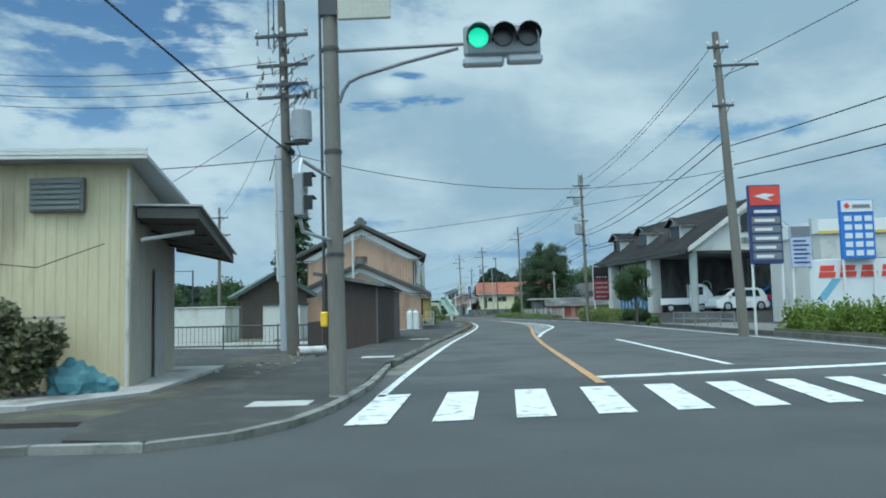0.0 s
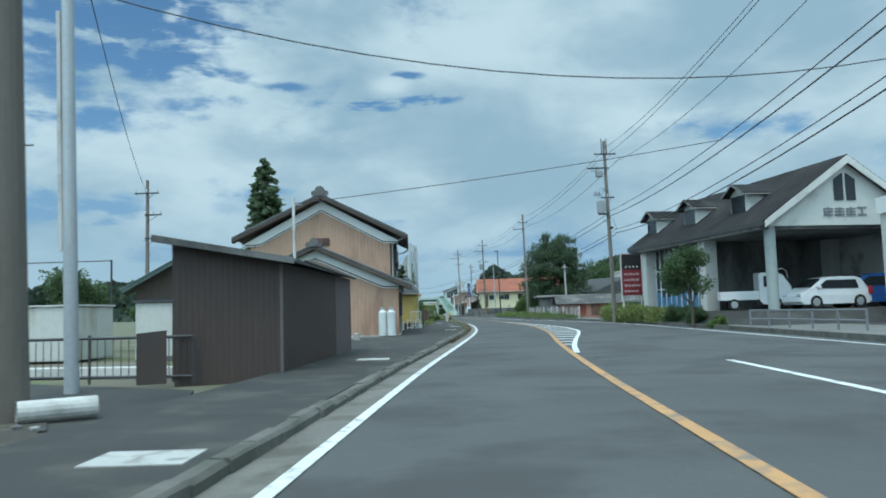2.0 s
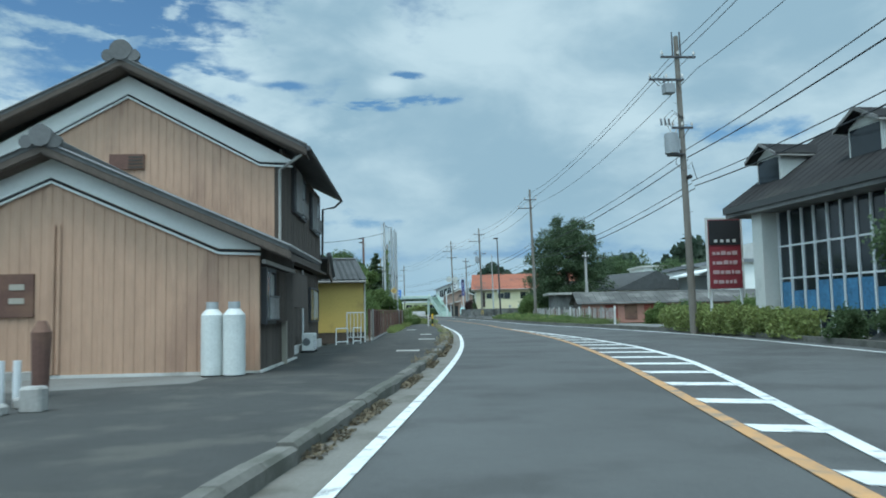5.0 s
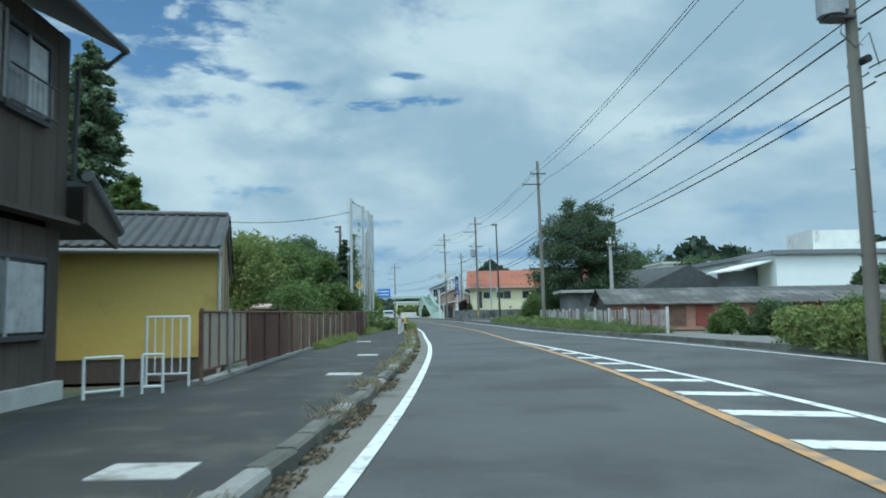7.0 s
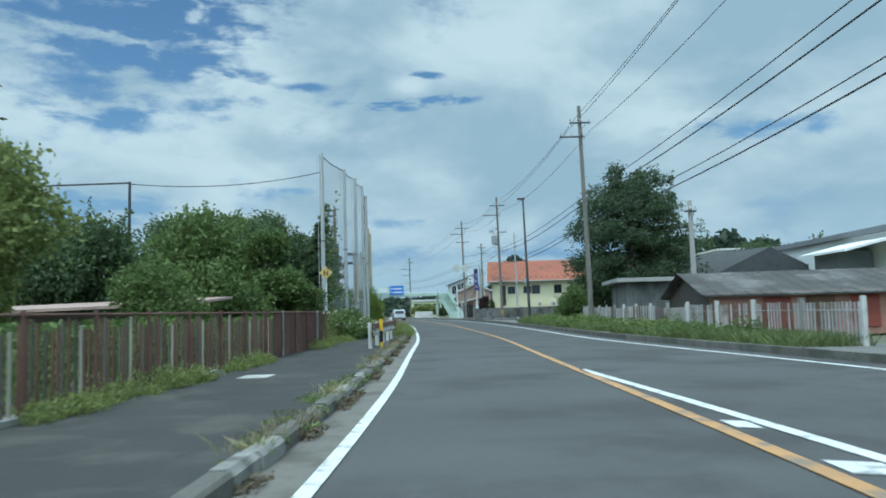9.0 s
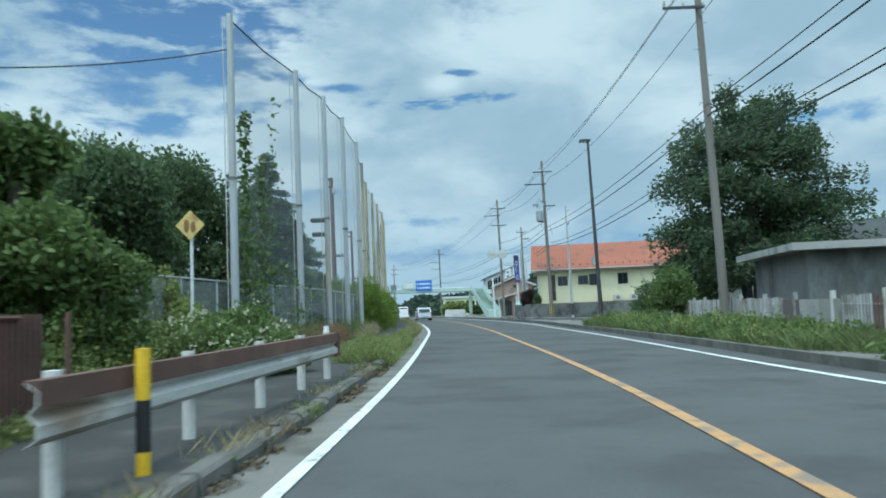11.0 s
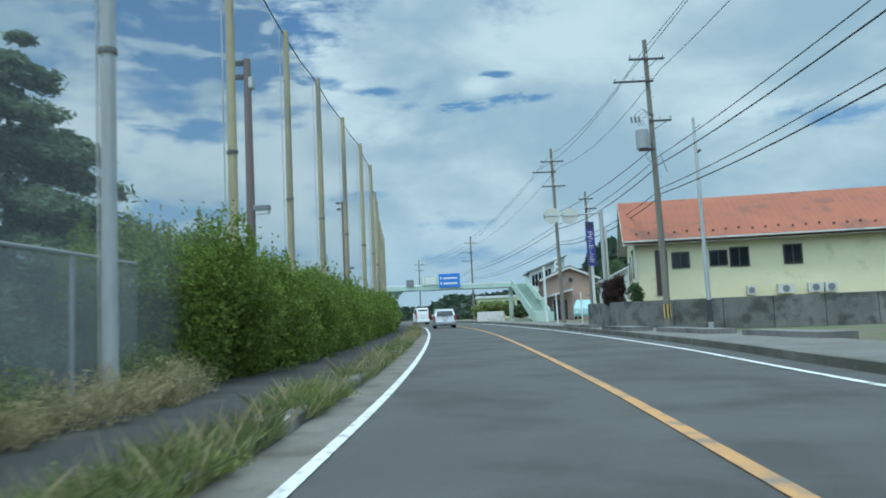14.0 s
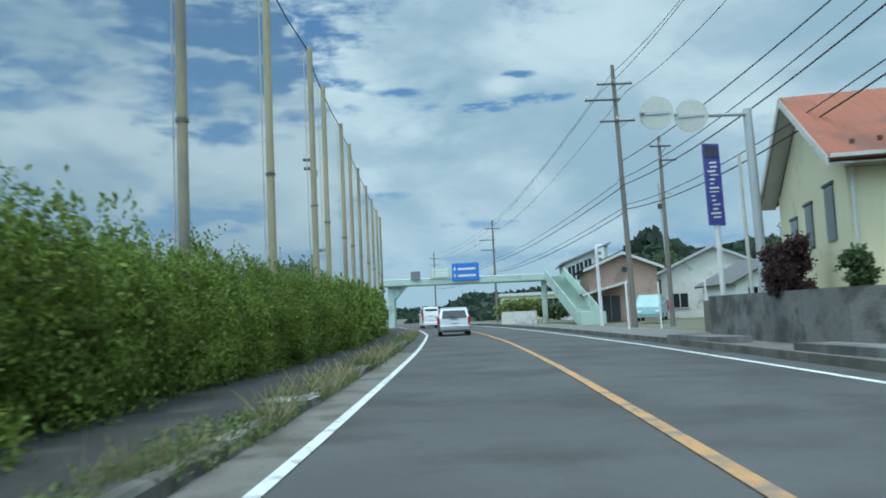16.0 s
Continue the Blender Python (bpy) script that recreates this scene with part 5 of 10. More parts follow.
rng = random.Random(7)
for k in range(9):
    x, y = -3.9 + rng.random() * 1.9, 40.4 + rng.random() * 0.9
    box(heap, x, x + 0.25, y, y + 0.2, 0.08, 0.2 + 0.18 * rng.random(), 0.03)
solo("stone_heap", heap, CONCRETE, "small heap of rough stones on gravel", "stones", "stuff")
for k in range(2):
    b = B()
    rod(b, (-3.48 + 0.2 * k, 41.6, 0.08), (-3.48 + 0.2 * k, 41.6, 0.62), 0.045, 0.045, 10)
    solo("marker_post", b, SIGN_WHITE, "short white marker post by the house", "post", group="marker posts")
b = B()
prism(b, [(-2.62, 33.4, -0.04), (-0.9, 33.6, -0.04), (-1.0, 45.7, -0.04), (-7.5, 45.4, -0.04), (-7.5, 33.6, -0.04)], (0, 0, 0), (0, 0, 0.13))
solo("gravel_yard", b, GRAVEL, "grey gravel yard before the gabled house", "yard", "structure")
hyd = thing("wooden_figure_post", pose(-3.42, 42.4, 0.09), "short brown rounded wooden post", "post")
b = B()
rod(b, (0, 0, 0), (0, 0, 0.85), 0.10, 0.13, 12)
rod(b, (0, 0, 0.85), (0, 0, 1.0), 0.13, 0.06, 12)
part("body", b, RUSTY, hyd)

# ---------------------------------------------------------------- yellow shed
ys = thing("yellow_shed", pose(-1.08, 60.75, 0, 0, 0, 13), "small shed with a yellow panel wall and grey tile roof", "shed")
b = B()
box(b, -3.6, 0.0, 0.0, 0.06, 0.40, 2.30)
part("wall", b, YELLOW, ys, "smooth yellow panel")
b = B()
box(b, -3.6, -0.02, 0.02, 0.08, 0.0, 0.40)
part("plinth", b, DARK_WOOD, ys)
b = B()
box(b, -3.6, 0.0, -0.05, 0.0, 2.24, 2.32)
part("wall_plate", b, DARK_WOOD, ys)
SP = ([0.08, 2.85, 4.7], [2.28, 3.15, 2.15])
n = 9
for i in range(n):
    a, c = 0.08 + 4.62 * i / n, 0.08 + 4.62 * (i + 1) / n
    b = B()
    za, zc = (float(np.interp(q, *SP)) for q in (a, c))
    prism(b, [(0, a, 0.08), (0, c, 0.08), (0, c, zc), (0, a, za)], (-0.08, 0, 0), (0.06, 0, 0))
    part("side_panel", b, mat("tan_board", (0.34, 0.255, 0.125), 0.8, 0.2, 0.8, 12, 0.15) if i in (0, 3, 4, 6, 8) else mat("brown_board", (0.10, 0.065, 0.04), 0.8), ys)
b = B()
box(b, -3.6, -0.1, 4.66, 4.72, 0.08, 2.1)
box(b, -3.6, -3.54, 0.06, 4.66, 0.08, 2.1)
part("back_wall", b, MATS["brown_board"], ys)
tiled_slope("roof_slope", (-3.9, 2.85, 3.28), (0.03, 2.85, 3.28), (-3.9, -0.32, 2.34), (0.03, -0.32, 2.34), ys, TILE_OLD, 0.2)
tiled_slope("roof_slope", (-3.9, 2.85, 3.28), (0.03, 2.85, 3.28), (-3.9, 5.0, 2.14), (0.03, 5.0, 2.14), ys, TILE_OLD, 0.2)
b = B()
box(b, -3.9, 0.05, 2.73, 2.97, 3.26, 3.36, 0.03)
part("ridge", b, TILE_DARK, ys)
b = B()
prism(b, [(0, -0.32, 2.28), (0, 2.85, 3.20), (0, 2.85, 3.08), (0, -0.32, 2.16)], (0.0, 0, 0), (0.05, 0, 0))
prism(b, [(0, 2.85, 3.20), (0, 5.0, 2.06), (0, 5.0, 1.94), (0, 2.85, 3.08)], (0.0, 0, 0), (0.05, 0, 0))
part("barge_board", b, CONCRETE, ys)
b = B()
rod(b, (-3.9, -0.36, 2.25), (0.03, -0.36, 2.25), 0.045, 0.045, 8)
part("gutter", b, CONCRETE, ys)
b = B()
rod(b, (0.03, -0.03, 0.1), (0.03, -0.03, 2.2), 0.03, 0.03, 8)
part("downpipe", b, CONC_LIGHT, ys)


def white_frame(x, y, w, h, turn, n, label):
    f = thing("barrier_frame", pose(x, y, 0.10, 0, 0, turn), label, "barrier", "white barriers")
    for s in (-w / 2, w / 2):
        b = B()
        rod(b, (s, 0, 0), (s, 0, h), 0.02, 0.02, 8)
        part("post", b, WHITE, f)
    for z in (h, h * 0.18):
        b = B()
        rod(b, (-w / 2, 0, z), (w / 2, 0, z), 0.018, 0.018, 8)
        part("rail", b, WHITE, f)
    for k in range(n):
        b = B()
        xx = -w / 2 + w * (k + 1) / (n + 1)
        rod(b, (xx, 0, h * 0.18), (xx, 0, h), 0.011, 0.011, 6)
        part("bar", b, WHITE, f)


white_frame(-1.12, 58.40, 0.60, 1.02, 8, 4, "white barred barrier frame by a yellow shed")
white_frame(-0.98, 57.45, 0.26, 0.52, 25, 0, "narrow white tubular barrier frame")
white_frame(-1.40, 56.9, 0.5, 0.52, 50, 0, "low white tubular barrier frame by a yellow shed")

# ---------------------------------------------------------------- brown fence along the footway
FENCE = [(58.5, -0.72), (60, -0.74), (62.2, -0.84), (66, -0.92), (72, -1.0), (80, -0.95), (87.5, -1.05)]


def xf(y):
    return curve_at(FENCE, y)


GREYED = mat("greyed_slat", (0.115, 0.098, 0.082), 0.9, 0.3, 1.5, 18, 0.3, rand=0.25)
fen = thing("steel_fence", pose(0, 0, 0), "rusty brown ribbed steel fence panels beside the footway", "fence")
for y0 in np.arange(61.9, 65.9, 1.36):
    y1 = min(y0 + 1.33, 66.0)
    b = B()
    ribbed(b, (xf(y0), y0), (xf(y1), y1), 0.14, lambda s: 1.20, 0.09, 0.02, (1, 0), 0.01)
    part("panel", b, RUSTY, fen)
for y0 in np.arange(80.2, 87.0, 1.7):
    b = B()
    ribbed(b, (xf(y0), y0), (xf(y0 + 1.65), y0 + 1.65), 0.10, lambda s: 1.22, 0.09, 0.02, (1, 0), 0.01)
    part("panel", b, RUSTY, fen)
for k in range(26):
    b = B()
    yy = 58.6 + 0.13 * k
    box(b, xf(yy) - 0.012, xf(yy) + 0.012, yy, yy + 0.045, 0.30, 1.2)
    part("bar", b, PALE_WOOD if k % 4 else RUSTY, fen)
b = B()
tube(b, [(xf(y_), y_, 0.3) for y_ in np.arange(58.6, 62.1, 0.8)], 0.022, 6)
part("bottom_rail", b, RUSTY, fen)
for y0 in np.arange(58.55, 88.0, 1.6):
    b = B()
    rod(b, (xf(y0) + 0.05, y0, 0.05), (xf(y0) + 0.05, y0, 1.24), 0.03, 0.03, 8)
    part("post", b, RUSTY if int(y0) % 5 else CONCRETE, fen)
b = B()
tube(b, [(xf(y_) + 0.03, y_, 1.19) for y_ in np.arange(58.55, 88, 2)], 0.022, 6)
part("top_rail", b, RUSTY, fen)
k = 0
for y0 in np.arange(66.1, 80.1, 0.13):
    b = B()
    h_ = 1.08 + 0.08 * math.sin(y0 * 7.3)
    x_ = xf(y0) + 0.012 * math.sin(y0 * 11)
    box(b, x_ - 0.012, x_ + 0.012, y0, y0 + 0.034, 0.12, h_)
    part("slat", b, (RUSTY, RUSTY, GREYED, RUSTY, GREYED, PALE_WOOD)[(k * 7 + k // 11) % 6], fen)
    k += 1
b = B()
strip(b, lambda y: xf(y) - 0.12, lambda y: xf(y) + 0.10, 58.5, 80, -0.05, 0.16, 2)
solo("fence_kerb", b, CONCRETE, "pale concrete base under the fence", "edging", "structure")

# ---------------------------------------------------------------- plants


def leaf_mesh(name, pts, nrm, size, material, long=1.7, seed=1, flat=0.0):
    """Many small pointed leaves: pts (n,3), size scalar or (n,)."""
    rg = np.random.default_rng(seed)
    n = len(pts)
    d = rg.normal(size=(n, 3)) + nrm * 0.6
    d[:, 2] *= (1 - flat)
    d /= np.linalg.norm(d, axis=1)[:, None] + 1e-9
    e = np.cross(d, rg.normal(size=(n, 3)))
    e /= np.linalg.norm(e, axis=1)[:, None] + 1e-9
    s = (np.asarray(size) * (0.6 + 0.8 * rg.random(n)))[:, None]
    v = np.empty((n, 4, 3))
    v[:, 0] = pts - d * s * 0.5 * long
    v[:, 1] = pts + e * s * 0.5 + d * s * 0.05
    v[:, 2] = pts + d * s * 0.5 * long
    v[:, 3] = pts - e * s * 0.5 + d * s * 0.05
    me = bpy.data.meshes.new(name)
    me.vertices.add(n * 4)
    me.vertices.foreach_set("co", v.reshape(-1))
    me.loops.add(n * 4)
    me.loops.foreach_set("vertex_index", np.arange(n * 4, dtype=np.int32))
    me.polygons.add(n)
    me.polygons.foreach_set("loop_start", np.arange(0, n * 4, 4, dtype=np.int32))
    me.polygons.foreach_set("loop_total", np.full(n, 4, dtype=np.int32))
    me.update(calc_edges=True)
    me.materials.append(material)
    return me


def clump_points(clumps, n, seed, squash=0.85, core=0.45):
    rg = np.random.default_rng(seed)
    w = np.array([c[3] ** 2 for c in clumps])
    idx = rg.choice(len(clumps), n, p=w / w.sum())
    c = np.array(clumps)[idx]
    d = rg.normal(size=(n, 3))
    d /= np.linalg.norm(d, axis=1)[:, None]
    r = c[:, 3] * (core + (1 - core) * np.sqrt(rg.random(n))) * (0.85 + 0.25 * rg.random(n)) * (1 + 0.45 * rg.random(n) ** 7)
    p = c[:, :3] + d * r[:, None] * np.array([1, 1, squash])
    return p, d


def tree(x, y, h, r, material, label, low=0.3, seed=1, n=5000, size=0.16, trunk=0.14, blobs=16, z0=0.0, category="tree"):
    rg = random.Random(seed)
    t = thing("tree", pose(x, y, z0), label, category, "trees")
    b = B()
    top = (rg.uniform(-0.3, 0.3), rg.uniform(-0.3, 0.3), h * 0.75)
    tube(b, [(0, 0, -0.05), (0.05, 0.02, h * 0.25), (top[0] * 0.5, top[1] * 0.5, h * 0.5), top], trunk * 0.7, 8)
    rod(b, (0, 0, -0.05), (0.05, 0.02, h * 0.3), trunk, trunk * 0.7, 10)
    part("trunk", b, BARK, t)
    cl = []
    for k in range(blobs):
        a = rg.uniform(0, 2 * math.pi)
        f = rg.random()
        z = h * low + (h * (1 - low) - r * 0.32) * f
        rr = r * (0.72 if f > 0.8 else 1.0) * math.sqrt(rg.random()) * 0.72 * (1.0 - 0.45 * max(0, f - 0.5))
        cl.append((rr * math.cos(a), rr * math.sin(a), z, r * rg.uniform(0.30, 0.48)))
    cl.append((0, 0, h - r * 0.35, r * 0.38))
    for k, c in enumerate(cl[:7]):
        b = B()
        s = min(c[2] * 0.55, h * 0.45)
        rod(b, (0.03, 0.02, s), (c[0] * 0.9, c[1] * 0.9, c[2]), trunk * 0.4, trunk * 0.12, 6)
        part("limb", b, BARK, t)
    p, d = clump_points(cl, int(n * 3.3), seed)
    ns = np.random.default_rng(seed + 500)
    shoots, sd = [], []
    for k in range(70):
        c = cl[int(ns.random() * len(cl))]
        u = ns.normal(size=3) + np.array([0, 0, 0.7])
        u /= np.linalg.norm(u)
        m = 10 + int(14 * ns.random())
        f = np.linspace(0.7, 1.25 + 0.5 * ns.random() ** 2, m)[:, None]
        q = np.array(c[:3]) + u * c[3] * f + ns.normal(size=(m, 3)) * size * 0.28
        q[:, 2] -= 0.12 * c[3] * np.maximum(f[:, 0] - 0.9, 0) ** 2
        shoots.append(q)
        sd.append(np.tile(u, (m, 1)))
    p, d = np.concatenate([p] + shoots), np.concatenate([d] + sd)
    ob = new("crown", leaf_mesh("crown", p, d, size * 0.46, material, seed=seed))
    ob.parent = t
    return t


def conifer(x, y, h, r, material, label, seed=1, n=6000, size=0.2, base=0.12, trunk=0.18, spread=1.0, power=0.8, flat=0.13, step=0.55):
    rg = np.random.default_rng(seed)
    t = thing("conifer", pose(x, y, 0), label, "tree", "conifers")
    b = B()
    rod(b, (0, 0, -0.05), (0, 0, h * 0.97), trunk, 0.02, 10)
    part("trunk", b, BARK, t)
    layers = int(h / step)
    pts, nr = [], []
    b = B()
    for k in range(layers):
        f = base + (1 - base) * (k + 0.5) / layers
        for j in range(7):
            a = rg.random() * 2 * math.pi
            ln = r * (1 - f) ** power * (0.7 + 0.5 * rg.random()) + 0.15
            z = h * f + 0.2 * rg.normal()
            m = max(8, int(3.4 * n / layers / 7))
            q = rg.random(m) ** 0.6
            px = np.cos(a) * ln * q
            py = np.sin(a) * ln * q
            pz = z + ln * 0.12 * q - 0.32 * ln * q ** 2 * spread
            jit = rg.normal(size=(m, 3)) * np.array([0.17, 0.17, flat]) * (0.4 + ln * 0.25)
            pts.append(np.stack([px, py, pz], 1) + jit)
            nr.append(np.tile(np.array([np.cos(a), np.sin(a), -0.25]), (m, 1)))
            if j < 3:
                rod(b, (0, 0, z), (math.cos(a) * ln * 0.8, math.sin(a) * ln * 0.8, z - 0.1 * ln), 0.03, 0.008, 5, caps=False)
    part("limbs", b, BARK, t)
    pts, nr = np.concatenate(pts), np.concatenate(nr)
    ob = new("crown", leaf_mesh("crown", pts, nr * 2, size * 0.42, material, 3.2, seed, 0.4))
    ob.parent = t
    return t


def layered_tree(x, y, h, r, material, label, seed=1, layers=13, per=16, m=330, size=0.105):
    """Broad crown of flat leafy sprays on near-level limbs, domed outline."""
    rg = np.random.default_rng(seed)
    t = thing("tree", pose(x, y, 0), label, "tree", "trees")
    b = B()
    tube(b, [(0, 0, -0.05), (0.1, 0, h * 0.25), (-0.1, 0.1, h * 0.55), (0.05, 0, h * 0.93)], 0.2, 10)
    rod(b, (0, 0, -0.05), (0.1, 0, h * 0.28), 0.36, 0.2, 12)
    part("trunk", b, BARK, t)
    pts, nr = [], []
    for k in range(layers):
        f = 0.14 + 0.84 * (k + 0.5) / layers
        prof = math.sqrt(max(0.03, 1 - max(0, (f - 0.42) / 0.60) ** 2)) * (0.86 + 0.14 * min(1, f / 0.3))
        for j in range(per):
            a = rg.random() * 2 * math.pi
            ln = r * prof * (0.62 + 0.42 * rg.random())
            z = h * f + 0.5 * rg.normal()
            q = 0.25 + 0.75 * rg.random(m) ** 0.7
            off = rg.normal(size=m) * (0.12 + 0.16 * ln * q * 0.5)
            up = 0.16 * ln * q - 0.10 * ln * q ** 2.5
            pts.append(np.stack([np.cos(a) * ln * q - np.sin(a) * off, np.sin(a) * ln * q + np.cos(a) * off, z + up + rg.normal(size=m) * 0.26], 1))
            nr.append(np.tile(np.array([np.cos(a), np.sin(a), 0.1]), (m, 1)))
            if j < 3 and k < layers - 2:
                b = B()
                tube(b, [(0, 0, z), (math.cos(a) * ln * 0.45, math.sin(a) * ln * 0.45, z + 0.07 * ln), (math.cos(a) * ln * 0.85, math.sin(a) * ln * 0.85, z + 0.06 * ln)], 0.045, 5)
                part("limb", b, BARK, t)
    ob = new("crown", leaf_mesh("crown", np.concatenate(pts), np.concatenate(nr), size, material, 2.0, seed, 0.45))
    ob.parent = t
    return t


def blades(name, pts, h, material, label, seed=3, width=0.02, category="grass", lean=0.35):
    """Upright grass blades or stalks at pts (n,3) with heights h (n,)."""
    rg = np.random.default_rng(seed)
    n = len(pts)
    a = rg.random(n) * 2 * np.pi
    w = width * (0.6 + 0.8 * rg.random(n))
    side = np.stack([np.cos(a), np.sin(a), np.zeros(n)], 1) * w[:, None]
    le = rg.normal(size=(n, 3)) * lean * np.asarray(h)[:, None]
    le[:, 2] = h
    v = np.empty((n, 4, 3))
    v[:, 0], v[:, 1] = pts - side, pts + side
    v[:, 2] = pts + le * np.array([0.55, 0.55, 0.65]) + side * 0.7
    v[:, 3] = pts + le
    me = bpy.data.meshes.new(name)
    me.vertices.add(n * 4)
    me.vertices.foreach_set("co", v.reshape(-1))
    me.loops.add(n * 4)
    me.loops.foreach_set("vertex_index", np.arange(n * 4, dtype=np.int32))
    me.polygons.add(n)
    me.polygons.foreach_set("loop_start", np.arange(0, n * 4, 4, dtype=np.int32))
    me.polygons.foreach_set("loop_total", np.full(n, 4, dtype=np.int32))
    me.update(calc_edges=True)
    me.materials.append(material)
    return tagged(new(name, me), label, category, kind="stuff")


def scatter(f0, f1, y0, y1, n, seed, z=0.0, edge=0.0):
    rg = np.random.default_rng(seed)
    y = y0 + (y1 - y0) * rg.random(n)
    a = np.array([f0(v) for v in y])
    b_ = np.array([f1(v) for v in y])
    u = rg.random(n)
    if edge:
        u = u ** edge
    return np.stack([a + (b_ - a) * u, y, np.full(n, z)], 1)


# ---------------------------------------------------------------- ball-stop net
NETX = [(88, -3.3), (98.2, -3.05), (103.5, -2.78), (107, -2.68), (110.7, -2.75), (116.2, -3.2), (122.2, -4.04), (128.6, -4.95), (133.2, -5.33), (138.6, -5.84), (143.7, -6.27), (149.0, -6.95), (153, -7.8), (158.4, -8.72), (162.3, -9.45), (168.3, -10.65), (174.1, -11.7), (180, -12.8), (190, -14.6)]
POSTS = [98.2, 103.5, 107.0, 110.7, 116.2, 122.2, 128.6, 133.2, 138.6, 143.7, 149.0, 153.0, 158.4, 162.3, 168.3, 174.1, 179.8, 185.0, 189.5]


def xnet(y):
    return curve_at(NETX, y)


# left side, beyond the yard
for k, (x, y, h, r) in enumerate(((-24, 62, 4.6, 3.0), (-30, 58, 5.0, 3.4), (-19, 66, 4.2, 2.6), (-36, 60, 4.4, 3.0), (-13.5, 62, 4.0, 2.4), (-10.2, 44, 2.6, 1.3))):
    tree(x, y, h, r, LEAF_DARK, "dark broadleaf tree behind the yard", 0.12, 20 + k, 2600, 0.26, 0.12, 12)
conifer(-18.0, 92, 17.6, 3.1, LEAF_CEDAR, "tall narrow cedar behind the houses", 5, 15000, 0.30, 0.16, 0.26, 0.9, 0.55)
conifer(-14.6, 90, 9.0, 2.6, LEAF, "rounded young conifer beside a tall cedar", 6, 7000, 0.26, 0.1, 0.16, 0.9, 0.5)
tree(-4.2, 73.4, 3.9, 1.7, LEAF_LIGHT, "light green fruit tree leaning over the fence", 0.22, 31, 9000, 0.13, 0.10, 18)
tree(-7.3, 72.0, 3.4, 2.0, LEAF, "green garden tree behind the fence", 0.2, 32, 7000, 0.14, 0.10, 16)
tree(-3.0, 78.5, 2.4, 1.5, LEAF, "overgrown shrub spilling over a rusty fence", 0.05, 33, 5000, 0.12, 0.06, 12)
for k, (x, y, h, r) in enumerate(((-5.0, 86, 4.5, 2.3), (-9.5, 87, 4.7, 2.8), (-14, 88, 4.3, 2.8), (-19, 89, 4.6, 3.0), (-7.0, 92, 5.3, 2.4), (-24, 90, 4.8, 3.0), (-3.9, 90.5, 4.4, 1.6), (-11.5, 84, 4.0, 2.2))):
    tree(x, y, h, r, LEAF if k % 2 == 0 else LEAF_DARK, "dense broadleaf tree behind the playing field fence", 0.08, 40 + k, 6500, 0.19, 0.13, 18)
for k, (x, y, h, r) in enumerate(((-8.2, 100.5, 6.4, 2.7), (-7.8, 106.0, 7.0, 2.7), (-6.0, 97.8, 5.6, 2.2), (-11.0, 108.5, 7.2, 3.0), (-11.5, 101.5, 6.4, 2.8))):
    tree(x, y, h, r, LEAF_DARK if k else LEAF, "tall broadleaf tree behind a chain-link fence", 0.06, 50 + k, 8000, 0.2, 0.16, 20)
for k, (x, y, h, r) in enumerate(((-6.6, 109.8, 6.3, 1.9), (-7.0, 114.6, 5.0, 1.6))):
    tree(x, y, h, r, LEAF_DARK, "dark broadleaf tree close behind the net", 0.05, 250 + k, 7000, 0.17, 0.13, 18)
for k, (x, y, h, r) in enumerate(((-3.75, 95.6, 2.2, 0.95), (-4.6, 94.6, 2.6, 1.1))):
    tree(x, y, h, r, LEAF if k else LEAF_LIGHT, "bushy roadside shrub before the chain-link fence", 0.04, 255 + k, 4200, 0.10, 0.06, 14, category="shrub")
conifer(-4.5, 105.6, 6.5, 1.9, LEAF_DEEP, "dark conifer with drooping boughs behind a chain-link fence", 61, 17000, 0.115, 0.06, 0.13, 1.1, 0.75, 0.075, 0.36)
conifer(-8.2, 121.0, 6.8, 3.5, LEAF_CEDAR, "broad conifer with layered boughs behind a chain-link fence", 62, 30000, 0.13, 0.02, 0.18, 1.0, 0.72, 0.085, 0.34)
conifer(-15.5, 118.0, 8.6, 3.2, LEAF_CEDAR, "dark conifer on the playing field", 63, 6000, 0.24, 0.05, 0.16)
# far side
for k, (x, y, h, r) in enumerate(((33, 168, 10.5, 4.4), (38.5, 172, 11.0, 4.8), (44, 170, 9.5, 4.2), (28.5, 174, 9.0, 3.8), (50, 176, 10.0, 4.6))):
    tree(x, y, h, r, LEAF_DARK, "dark woodland tree behind the far buildings", 0.08, 140 + k, 2600, 0.42, 0.2, 16)
layered_tree(16.0, 117.5, 10.4, 5.2, LEAF_DEEP, "large dark spreading tree with layered branches over a low house", 64)
tree(11.1, 113.6, 2.6, 1.25, LEAF, "small spreading garden tree by the fence end", 0.3, 65, 2600, 0.16, 0.06, 10)
tree(12.0, 47.4, 3.8, 1.25, LEAF_DARK, "small loose street tree before the car dealer", 0.42, 66, 3600, 0.12, 0.075, 15)
for k, (x, y, h, r) in enumerate(((12.9, 49.5, 0.9, 0.6), (13.0, 51.2, 1.05, 0.7), (12.9, 53.2, 0.95, 0.65), (12.6, 45.6, 0.6, 0.5))):
    tree(x, y, h, r, LEAF_DARK if k < 3 else LEAF, "low dark shrub below a street tree", 0.05, 160 + k, 1500, 0.09, 0.04, 9, category="shrub")
